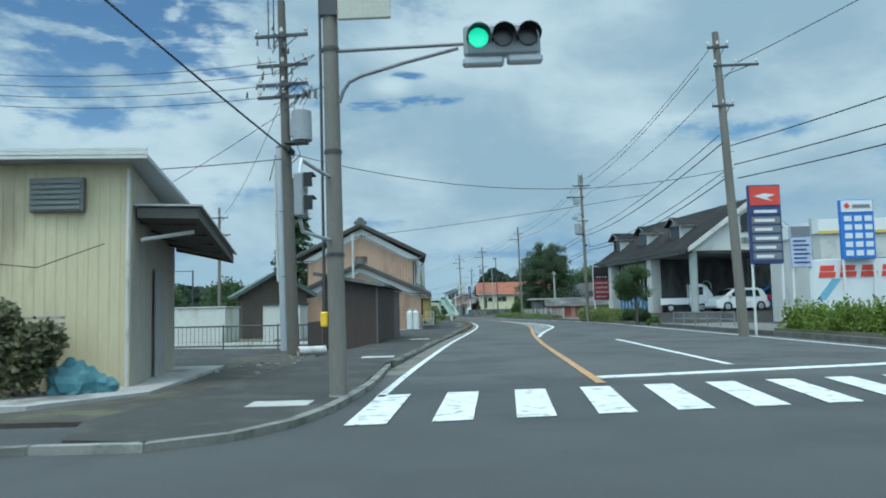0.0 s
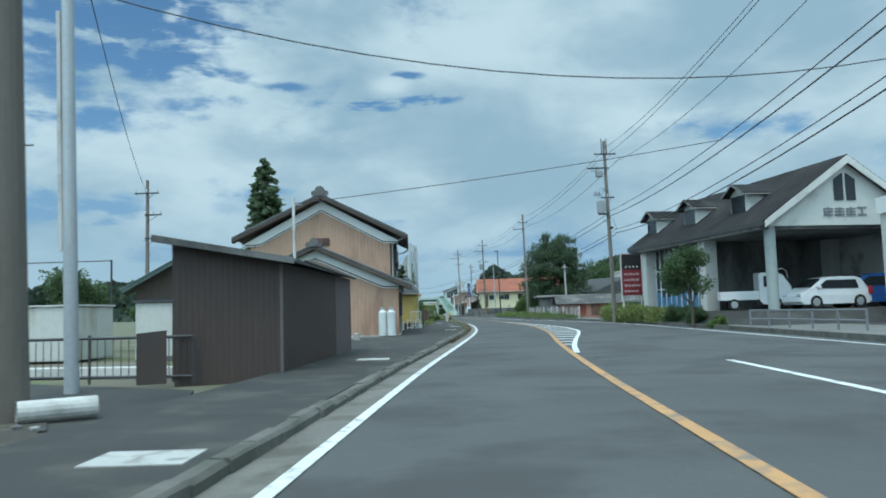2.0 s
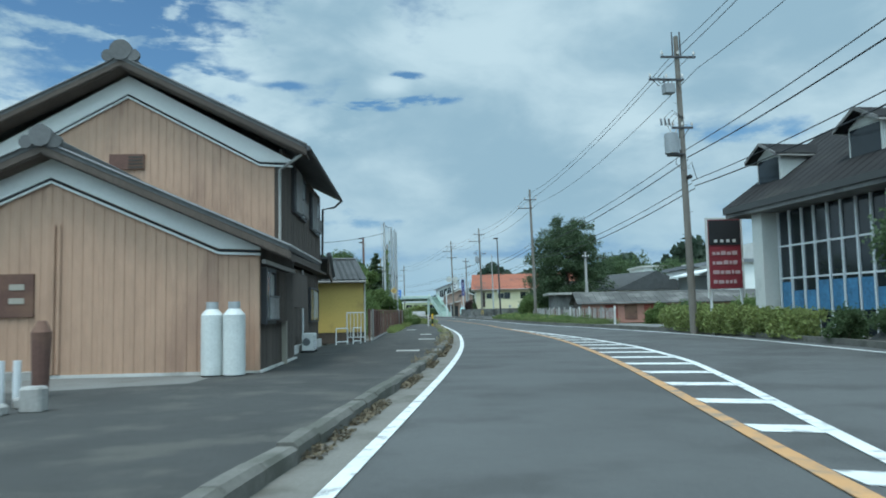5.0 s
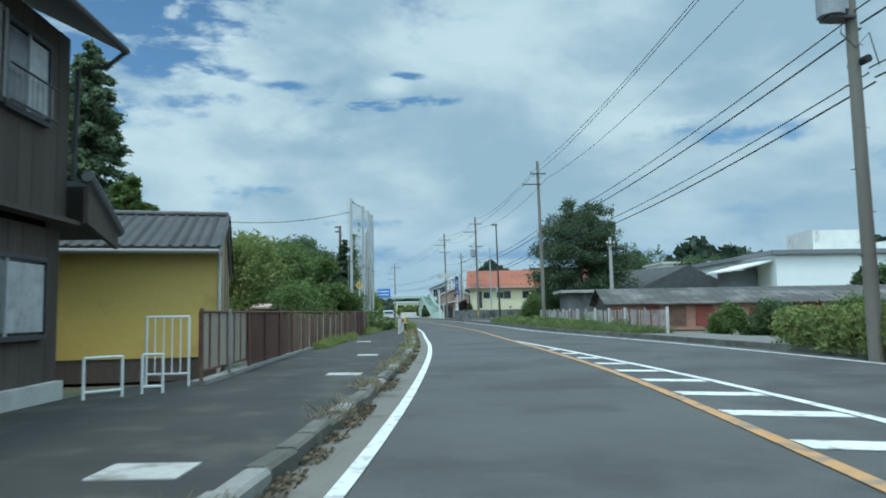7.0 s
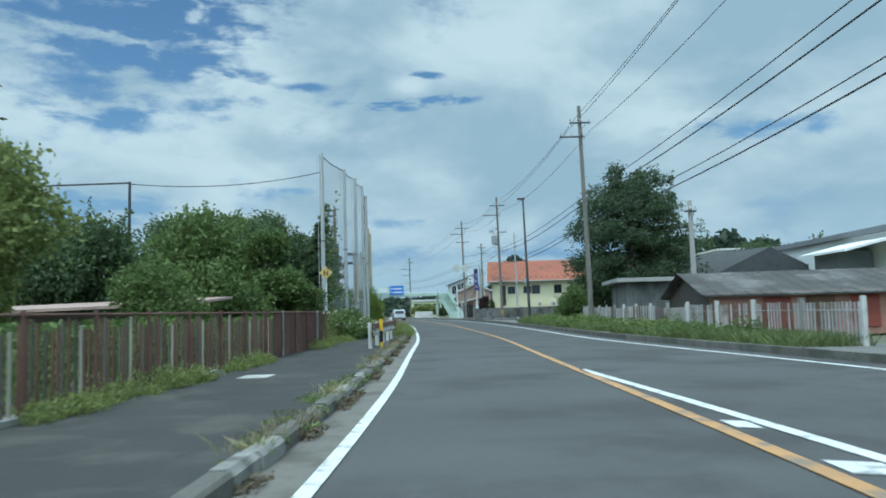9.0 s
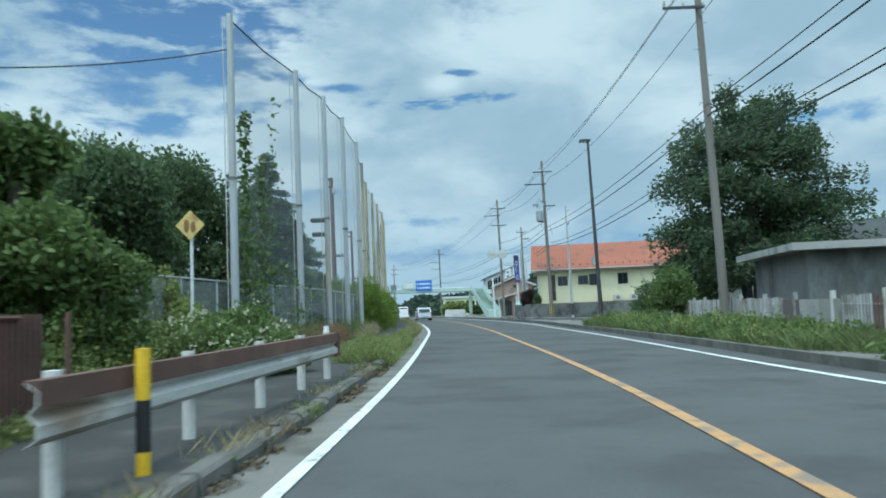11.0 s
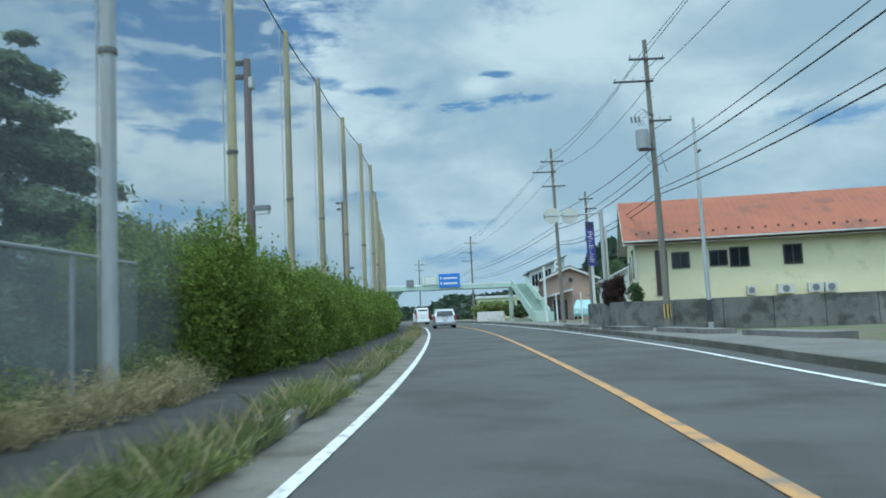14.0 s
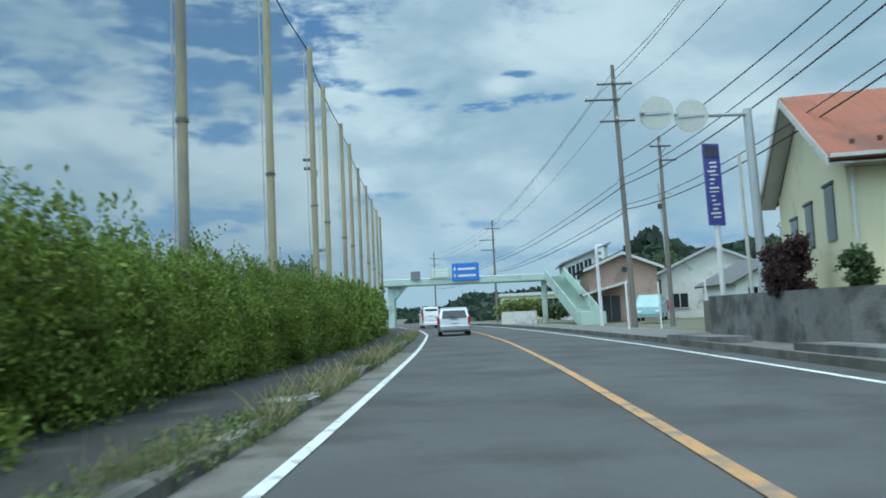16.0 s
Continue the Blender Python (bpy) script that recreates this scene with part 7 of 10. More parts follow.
ob = new("blossom", leaf_mesh("blossom", np.repeat(q[keep], 5, axis=0) + np.random.default_rng(404).normal(size=(5 * int(keep.sum()), 3)) * 0.03, np.repeat(d[keep], 5, axis=0), 0.045, leaves("cream_petals", (0.55, 0.54, 0.40), 0.15), 1.2, 405))
ob.parent = fl
b = B()
for k, c in enumerate(FC):
    rod(b, (-1.15 + 0.05 * k, 92.2, 0.02), c[:3], 0.018, 0.008, 5)
part("stems", b, BARK, fl)
tr_ = thing("trellis", pose(0, 0, 0), "garden trellis smothered in dark green creeper", "trellis")
for xx in (-4.3, -3.2, -2.15):
    b = B()
    rod(b, (xx, 90.2, -0.05), (xx, 90.2, 2.1), 0.035, 0.035, 8)
    part("post", b, CONCRETE, tr_)
b = B()
tube(b, [(-4.3, 90.2, 1.95), (-3.2, 90.2, 2.08), (-2.15, 90.2, 1.95)], 0.03, 6)
part("top_bar", b, CONCRETE, tr_)
q, d = clump_points([(-4.6 + 0.27 * k, 90.2 + 0.25 * math.sin(k * 2.1), z_ + 0.12 * math.sin(k * 1.7), 0.36) for k in range(11) for z_ in (0.5, 1.05, 1.6, 1.95)], 26000, 406)
ob = new("creeper", leaf_mesh("creeper", q, d, 0.06, LEAF, 1.5, 407))
ob.parent = tr_

# yellow diamond warning sign and guard rail
dm = thing("warning_sign", pose(-1.98, 92.95, 0.08, 0, 0, 0), "weathered yellow diamond warning sign on a white post", "road sign")
b = B()
rod(b, (0, 0, -0.05), (0, 0, 2.95), 0.03, 0.03, 10)
part("post", b, SIGN_WHITE, dm)
b = B()
prism(b, [(0, 0, -0.27), (0.27, 0, 0), (0, 0, 0.27), (-0.27, 0, 0)], (0, -0.05, 2.73), (0, -0.02, 0))
pl = part("plate", b, mat("faded_yellow", (0.62, 0.46, 0.16), 0.6, 0.2, 3, 20, 0, dirt=(0.33, 0.2, 0.08), dirt_amt=0.5, dirt_scale=3), dm)
b = B()
for (x_, z_, s_) in ((-0.06, 2.72, 1.0), (0.06, 2.70, 0.85)):
    prism(b, [(0.05 * s_ * math.cos(k * math.pi / 5), 0, 0.12 * s_ * math.sin(k * math.pi / 5)) for k in range(10)], (x_, -0.072, z_), (0, -0.012, 0))
part("symbol", b, mat("rust_brown_print", (0.22, 0.11, 0.04), 0.7), pl)
gr = thing("guard_rail", pose(0, 0, 0), "rust-streaked white corrugated guard rail beside the footway", "guard rail")
GA, GB = Vector((0.98, 83.6, 0)), Vector((0.84, 91.75, 0))
gd_ = GB - GA
W_FACE = [(0.0, 0.45), (0.075, 0.50), (0.075, 0.57), (0.02, 0.625), (0.075, 0.68), (0.075, 0.75), (0.0, 0.80)]
for k in range(2):
    b = B()
    poly = [GA + gd_ * (0.5 * k) + Vector((x_, 0, z_)) for x_, z_ in W_FACE] + [GA + gd_ * (0.5 * k) + Vector((x_ - 0.012, 0, z_)) for x_, z_ in W_FACE[::-1]]
    prism(b, poly, (0, 0, 0), gd_ * 0.499)
    bm_ = part("beam", b, mat("stained_white_rail", (0.46, 0.455, 0.43), 0.6, 0.18, 1.2, 18, 0.1, dirt=(0.24, 0.17, 0.12), dirt_amt=0.4, dirt_scale=2.0, stretch=(1, 0.3, 1)), gr)
    b = B()
    poly = [GA + gd_ * (0.5 * k) + Vector((x_ + 0.004, 0, z_)) for x_, z_ in W_FACE[4:]] + [GA + gd_ * (0.5 * k) + Vector((-0.02, 0, 0.812)), GA + gd_ * (0.5 * k) + Vector((0.082, 0, 0.812)), GA + gd_ * (0.5 * k) + Vector((0.09, 0, 0.67))]
    prism(b, poly, (0, 0, 0), gd_ * 0.499)
    part("rusted_edge", b, RUSTY, bm_, "rusted upper edge of the beam")
b = B()
rod(b, GB + Vector((0.03, 0, 0.44)), GB + Vector((0.03, 0, 0.82)), 0.075, 0.075, 12)
part("end_piece", b, RUSTY, gr)
for f_ in (0.05, 0.3, 0.55, 0.78, 0.985):
    q_ = GA + gd_ * f_ + Vector((-0.085, 0, 0))
    b = B()
    rod(b, q_ + Vector((0, 0, -0.05)), q_ + Vector((0, 0, 0.84)), 0.057, 0.057, 10)
    pg_ = part("post", b, CONC_LIGHT, gr)
    if f_ > 0.9:
        b = B()
        rod(b, q_ + Vector((0, 0, 0.84)), q_ + Vector((0, 0, 0.93)), 0.05, 0.04, 10)
        part("reflector", b, SIGN_WHITE, pg_)
mp_ = thing("marker_bollard", pose(1.15, 84.6, 0.08), "yellow and black delineator post at the kerb", "bollard")
for k in range(5):
    b = B()
    rod(b, (0, 0, 0.17 * k), (0, 0, 0.17 * (k + 1)), 0.05, 0.05, 10)
    part("band", b, BLACK if k in (1, 2) else MATS["bright_yellow"], mp_)
gh = thing("low_greenhouse", pose(0, 0, 0), "low long shed with a pale sheet roof behind the fence", "shed")
b = B()
box(b, -9.5, -3.2, 80.5, 83.0, -0.05, 1.25)
part("wall", b, DARK_WOOD, gh)
b = B()
prism(b, [(-9.8, 80.1, 1.30), (-2.9, 80.1, 1.42), (-2.9, 83.3, 1.62), (-9.8, 83.3, 1.5)], (0, 0, 0), (0, 0, 0.07))
part("roof", b, mat("faded_pink_sheet", (0.36, 0.25, 0.215), 0.85, 0.2, 0.8, 10, 0.1, dirt=(0.22, 0.15, 0.12), dirt_amt=0.4), gh)

# ---------------------------------------------------------------- vehicles


def vehicle(name, x, y, z, turn, L, W, H, paint, label, kind="hatch", group="vehicles"):
    """A car whose nose points along +y before it is turned."""
    v = thing(name, pose(x, y, z, 0, 0, turn), label, "car" if kind != "truck" else "truck", group)
    hw = W / 2
    zb, zw = 0.22 * H / 1.5, 0.60 * H       # sill and belt line
    if kind == "hatch":
        prof = [(-L / 2, 0.30), (-L / 2 + 0.03, 0.55), (-L / 2 + 0.10, zw), (-L / 2 + 0.42, H - 0.10), (-L / 2 + 0.75, H), (0.15, H), (0.55, H - 0.08), (1.20, zw + 0.06), (L / 2 - 0.25, zw - 0.10), (L / 2 - 0.04, 0.62), (L / 2, 0.34), (L / 2 - 0.1, zb), (-L / 2 + 0.1, zb)]
    elif kind == "van":
        prof = [(-L / 2, 0.30), (-L / 2 + 0.02, zw), (-L / 2 + 0.12, H - 0.08), (-L / 2 + 0.3, H), (0.55, H), (0.95, H - 0.1), (1.45, zw + 0.05), (L / 2 - 0.1, zw - 0.12), (L / 2, 0.5), (L / 2 - 0.05, zb), (-L / 2 + 0.1, zb)]
    else:
        prof = [(0.15, 0.45), (0.15, H - 0.08), (0.25, H), (0.95, H), (1.25, H - 0.15), (L / 2 - 0.05, zw), (L / 2, 0.5), (L / 2 - 0.08, zb), (0.3, zb)]
    b = B()
    secs = []
    for f in (-1.0, -0.93, -0.8, 0.8, 0.93, 1.0):
        ring = []
        for (py, pz) in prof:
            k = max(0.0, (pz - zw) / max(0.01, H - zw))
            tuck = 0.04 + 0.13 * k if abs(f) > 0.9 else 0.0
            sx = f * hw * (1 - 0.14 * k - 0.02)
            cy = py * (1 - (0.03 if abs(f) == 1.0 else 0.0))
            cz = pz - (0.03 if abs(f) == 1.0 and pz > 0.9 * H else 0)
            ring.append(b.verts.new((sx, cy, cz)))
        secs.append(ring)
    n = len(prof)
    for r0, r1 in zip(secs, secs[1:]):
        for i in range(n):
            j = (i + 1) % n
            b.faces.new((r0[i], r0[j], r1[j], r1[i]))
    b.faces.new(secs[0])
    b.faces.new(secs[-1][::-1])
    body = part("body", b, paint, v, smooth=False)

    def glass(poly, nm="window"):
        g = B()
        prism(g, poly, (0, 0, 0), Vector((poly[1][0] - poly[0][0], poly[1][1] - poly[0][1], poly[1][2] - poly[0][2])).cross(
            Vector((poly[2][0] - poly[0][0], poly[2][1] - poly[0][1], poly[2][2] - poly[0][2]))).normalized() * 0.012)
        part(nm, g, GLASS_DARK, v)

    if kind != "truck":
        bw = hw * 0.80
        y0, y1 = -L / 2 + 0.11, -L / 2 + (0.40 if kind == "hatch" else 0.13)
        g = B()
        zt = H - 0.16
        prism(g, [(-bw, y0 - 0.03, zw + 0.04), (bw, y0 - 0.03, zw + 0.04), (bw * 0.88, y1 - 0.05, zt), (-bw * 0.88, y1 - 0.05, zt)], (0, 0, 0), (0, 0.03, -0.01))
        rw = part("rear_window", g, GLASS_DARK, v)
        g = B()
        rod(g, (0.02, y0 - 0.045, zw + 0.06), (-0.30, y0 + 0.01, zw + 0.16), 0.012, 0.008, 6)
        part("wiper", g, BLACK, rw)
        for s in (-1, 1):
            g = B()
            xx = s * hw * 0.925
            prism(g, [(xx, -L / 2 + 0.62, zw + 0.03), (xx, 0.98, zw + 0.05), (xx * 0.925, 0.42, H - 0.15), (xx * 0.925, -L / 2 + 0.72, H - 0.15)], (0, 0, 0), (s * 0.022, 0, 0.0))
            part("side_window", g, GLASS_DARK, v)
            g = B()
            box(g, s * hw * 0.97 - 0.10, s * hw * 0.97 + 0.02, -L / 2 - 0.015, -L / 2 + 0.16, 0.62, zw + (0.10 if kind == "hatch" else 0.3), 0.02)
            part("tail_lamp", g, TAIL_RED, v)
            g = B()
            box(g, s * (hw + 0.02) - 0.09, s * (hw + 0.02) + 0.09, 0.80, 0.95, zw + 0.02, zw + 0.17, 0.03)
            part("mirror", g, paint, v)
            g = B()
            box(g, s * hw * 0.7 - 0.16, s * hw * 0.7 + 0.16, L / 2 - 0.12, L / 2 + 0.01, 0.58, 0.72, 0.03)
            part("headlight", g, SIGN_WHITE, v)
        g = B()
        box(g, -hw * 0.95, hw * 0.95, -L / 2 - 0.05, -L / 2 + 0.14, 0.26, 0.56, 0.05)
        bp_ = part("rear_bumper", g, paint, v)
        g = B()
        box(g, -hw * 0.7, hw * 0.7, -L / 2 - 0.055, -L / 2 + 0.1, 0.20, 0.28)
        part("lower_trim", g, BLACK, bp_)
        g = B()
        box(g, -0.165, 0.165, -L / 2 - 0.03, -L / 2 + 0.02, 0.66, 0.825)
        part("number_plate", g, SIGN_WHITE, v)
        g = B()
        box(g, -0.22, 0.22, -L / 2 - 0.01, -L / 2 + 0.06, zw - 0.03, zw)
        part("tailgate_handle", g, GALV, v)
        g = B()
        prism(g, [(-hw * 0.72, 1.16, zw + 0.10), (hw * 0.72, 1.16, zw + 0.10), (hw * 0.62, 0.6, H - 0.12), (-hw * 0.62, 0.6, H - 0.12)], (0, 0, 0), (0, 0.05, 0.05))
        part("windscreen", g, GLASS_DARK, v)
    else:
        for s in (-1, 1):
            g = B()
            box(g, s * hw * 0.9 - 0.02, s * hw * 0.9 + 0.03, 0.35, 1.0, zw + 0.02, H - 0.18)
            part("side_window", g, GLASS_DARK, v)
        g = B()
        box(g, -hw * 0.95, hw * 0.95, -L / 2, 0.12, 0.50, 0.60)
        bed = part("bed", g, paint, v)
        for (a, c, d_, e_) in ((-hw * 0.95, -hw * 0.95 + 0.04, -L / 2, 0.12), (hw * 0.95 - 0.04, hw * 0.95, -L / 2, 0.12), (-hw * 0.95 + 0.04, hw * 0.95 - 0.04, -L / 2, -L / 2 + 0.04)):
            g = B()
            box(g, a, c, d_, e_, 0.60, 0.92)
            part("bed_side", g, paint, bed)
        g = B()
        box(g, -hw * 0.9, hw * 0.9, 0.08, 0.12, 0.92, H)
        part("headboard", g, GALV, bed)
        g = B()
        prism(g, [(-hw * 0.8, L / 2 - 0.12, zw + 0.08), (hw * 0.8, L / 2 - 0.12, zw + 0.08), (hw * 0.7, 1.2, H - 0.2), (-hw * 0.7, 1.2, H - 0.2)], (0, 0, 0), (0, 0.03, 0.03))
        part("windscreen", g, GLASS_DARK, v)
    r = 0.29 * (1.05 if kind == "hatch" else 0.95)
    for s in (-1, 1):
        for wy in (-L / 2 + 0.62, L / 2 - 0.75):
            g = B()
            rod(g, (s * (hw - 0.18), wy, r), (s * (hw + 0.005), wy, r), r, r, 22)
            w_ = part("tyre", g, RUBBER, v)
            g = B()
            rod(g, (s * (hw + 0.004), wy, r), (s * (hw + 0.014), wy, r), r * 0.62, r * 0.55, 16)
            part("rim", g, GALV, w_)
    return v


def road_turn(y):
    return math.degrees(math.atan2(-(xl(y + 4) - xl(y - 4)), 8))


vehicle("silver_hatchback", -5.55, 168.2, 0.0, road_turn(168), 3.9, 1.68, 1.5, SILVER, "silver hatchback standing in the lane ahead")
vehicle("white_van", -11.4, 194.0, 0.0, road_turn(194), 3.4, 1.48, 1.85, WHITE_CAR, "small white van standing in the lane ahead", "van")

# ---------------------------------------------------------------- car dealer with a gabled canopy
DA = radians(9)
U, Wv = Vector((-math.sin(DA), math.cos(DA), 0)), Vector((math.cos(DA), math.sin(DA), 0))
D0 = Vector((14.99, 45.78, 0))


def dl(w, u, z):
    return D0 + Wv * w + U * u + Vector((0, 0, z))


DEALER_W = mat("dealer_cladding", (0.50, 0.50, 0.465), 0.8, 0.08, 1.0, 16, 0.06, dirt=(0.38, 0.38, 0.35), dirt_amt=0.25)
dealer = thing("car_dealer_building", pose(0, 0, 0), "car dealer with a dark gabled canopy roof and three dormers", "building")
HALF, EZ2, RZ2, LEN = 3.9, 4.85, 7.6, 14.4
DEALER_TILE = mat("dealer_shingles", (0.026, 0.025, 0.025), 0.9, 0.3, 1.0, 16, 0.35, rand=0.25, spec=0.1, dirt=(0.045, 0.044, 0.04), dirt_amt=0.4, dirt_scale=0.6)
for s, w0 in ((-1, -0.35), (1, 2 * HALF + 0.35)):
    tiled_slope("roof_slope", dl(HALF, -0.3, RZ2), dl(HALF, LEN + 0.4, RZ2), dl(w0, -0.3, EZ2 - 0.2), dl(w0, LEN + 0.4, EZ2 - 0.2), dealer, DEALER_TILE, 0.5, 0.16, 0.02, True)
b = B()
tri_ = [dl(0.1, 0, EZ2 - 0.42), dl(2 * HALF - 0.1, 0, EZ2 - 0.42), dl(2 * HALF - 0.1, 0, EZ2 - 0.2), dl(HALF, 0, RZ2 - 0.22), dl(0.1, 0, EZ2 - 0.2)]
prism(b, tri_, (0, 0, 0), U * 0.15)
gabl = part("gable", b, DEALER_W, dealer, "cream gable face")
for s in (-1, 1):
    b = B()
    e_ = dl(-0.3 if s < 0 else 2 * HALF + 0.3, -0.32, EZ2 - 0.22)
    rr = dl(HALF, -0.32, RZ2 - 0.04)
    prism(b, [rr, e_, e_ + Vector((0, 0, -0.30)), rr + Vector((0, 0, -0.36))], (0, 0, 0), U * -0.06)
    part("barge_board", b, DEALER_W, dealer)
    b = B()
    wf0 = -0.36 if s < 0 else 2 * HALF + 0.30
    prism(b, [dl(wf0, -0.3, EZ2 - 0.42), dl(wf0 + 0.06, -0.3, EZ2 - 0.42), dl(wf0 + 0.06, LEN + 0.4, EZ2 - 0.42), dl(wf0, LEN + 0.4, EZ2 - 0.42)], (0, 0, 0), (0, 0, 0.22))
    part("fascia", b, mat("fascia_dark", (0.05, 0.052, 0.05), 0.7, 0.1, 1, 12, 0.05), dealer)
for k in (-1, 1):
    b = B()
    c0 = HALF + k * 0.30
    lo = 5.55
    xs0, xs1 = c0 - 0.23, c0 + 0.23
    za = RZ2 - 0.75 - abs(xs0 - HALF) * 0.62
    zb_ = RZ2 - 0.75 - abs(xs1 - HALF) * 0.62
    prism(b, [dl(xs0, -0.02, lo), dl(xs1, -0.02, lo), dl(xs1, -0.02, zb_), dl(xs0, -0.02, za)], (0, 0, 0), U * -0.03)
    part("gable_window", b, GLASS_DARK, gabl)
for k in range(4):
    b = B()
    w_ = HALF - 1.1 + 0.56 * k
    if k < 3:
        for q in range(3):
            prism(b, [dl(w_, -0.02, 4.86 + 0.13 * q), dl(w_ + 0.45, -0.02, 4.86 + 0.13 * q), dl(w_ + 0.45, -0.02, 4.94 + 0.13 * q), dl(w_, -0.02, 4.94 + 0.13 * q)], (0, 0, 0), U * -0.025)
        prism(b, [dl(w_ + 0.18, -0.02, 4.84), dl(w_ + 0.27, -0.02, 4.84), dl(w_ + 0.27, -0.02, 5.24), dl(w_ + 0.18, -0.02, 5.24)], (0, 0, 0), U * -0.022)
    else:
        for q in (4.86, 5.18):
            prism(b, [dl(w_, -0.02, q), dl(w_ + 0.45, -0.02, q), dl(w_ + 0.45, -0.02, q + 0.07), dl(w_, -0.02, q + 0.07)], (0, 0, 0), U * -0.025)
        prism(b, [dl(w_ + 0.19, -0.02, 4.90), dl(w_ + 0.27, -0.02, 4.90), dl(w_ + 0.27, -0.02, 5.2), dl(w_ + 0.19, -0.02, 5.2)], (0, 0, 0), U * -0.022)
    part("writing_bar", b, SIGN_GREY, gabl)
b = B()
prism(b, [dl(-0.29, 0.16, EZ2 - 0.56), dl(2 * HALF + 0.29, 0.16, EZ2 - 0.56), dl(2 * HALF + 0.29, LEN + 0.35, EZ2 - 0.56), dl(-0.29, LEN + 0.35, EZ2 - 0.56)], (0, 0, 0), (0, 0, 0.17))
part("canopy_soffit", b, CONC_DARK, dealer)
for u0, r_ in ((0.35, 0.24), (5.99, 0.34), (13.25, 0.30)):
    for w_ in (0.32, 2 * HALF - 0.45):
        b = B()
        if u0 < 2:
            rod(b, dl(w_, u0, 0.0), dl(w_, u0, EZ2 - 0.4), r_, r_, 20)
        else:
            prism(b, [dl(w_ - r_, u0 - r_, 0.0), dl(w_ + r_, u0 - r_, 0), dl(w_ + r_, u0 + r_, 0), dl(w_ - r_, u0 + r_, 0)], (0, 0, 0), (0, 0, EZ2 - 0.4))
        part("column", b, mat("green_grey_column", (0.30, 0.335, 0.315), 0.8, 0.15, 1.2, 14, 0.1) if u0 < 2 else DEALER_W, dealer)
# showroom walls under the rear of the roof
b = B()
prism(b, [dl(0.8, 6.3, 0.0), dl(2 * HALF, 6.3, 0), dl(2 * HALF, 6.45, 0), dl(0.8, 6.45, 0)], (0, 0, 0), (0, 0, EZ2 - 0.5))
part("wall", b, CONC_DARK, dealer)
b = B()
prism(b, [dl(2 * HALF - 0.15, 6.45, 0.0), dl(2 * HALF, 6.45, 0), dl(2 * HALF, LEN, 0), dl(2 * HALF - 0.15, LEN, 0)], (0, 0, 0), (0, 0, EZ2 - 0.5))
part("wall", b, CONC_DARK, dealer)
b = B()
prism(b, [dl(0.6, 13.35, 0.0), dl(2 * HALF - 0.15, 13.35, 0), dl(2 * HALF - 0.15, 13.55, 0), dl(0.6, 13.55, 0)], (0, 0, 0), (0, 0, EZ2 - 0.5))
part("wall", b, CONC_DARK, dealer)
b = B()
prism(b, [dl(2 * HALF + 0.02, -0.2, 0.0), dl(2 * HALF + 0.2, -0.2, 0), dl(2 * HALF + 0.2, 6.3, 0), dl(2 * HALF + 0.02, 6.3, 0)], (0, 0, 0), (0, 0, EZ2 - 0.5))
part("wall", b, CONC_LIGHT, dealer)
for k in range(5):
    a, c = 6.4 + 1.30 * k, 6.4 + 1.30 * (k + 1)
    g = B()
    prism(g, [dl(0.62, a, 0.12), dl(0.62, c - 0.08, 0.12), dl(0.62, c - 0.08, 4.25), dl(0.62, a, 4.25)], (0, 0, 0), Wv * 0.03)
    g = part("shop_window", g, GLASS_DARK, dealer)
    for q in (c - 0.70, c - 0.07):
        b = B()
        prism(b, [dl(0.56, q, 0.1), dl(0.68, q, 0.1), dl(0.68, q + 0.07, 0.1), dl(0.56, q + 0.07, 0.1)], (0, 0, 0), (0, 0, 4.18))
        part("frame", b, SIGN_WHITE, g)
    for z in (1.95, 3.05):
        b = B()
        prism(b, [dl(0.57, a, z), dl(0.6, a, z), dl(0.6, c - 0.08, z), dl(0.57, c - 0.08, z)], (0, 0, 0), (0, 0, 0.06))
        part("transom", b, SIGN_WHITE, g)
    for j in range(2):
        b = B()
        a2 = a + 0.08 + 0.63 * j
        prism(b, [dl(0.585, a2, 0.9), dl(0.60, a2, 0.9), dl(0.60, a2 + 0.5, 0.9), dl(0.585, a2 + 0.5, 0.9)], (0, 0, 0), (0, 0, 0.95 - 0.3 * ((k + j) % 3 == 1)))
        part("poster", b, mat("shop_poster_blue", (0.05, 0.17, 0.30), 0.5, 0.5, 2.5, 9, 0), g)
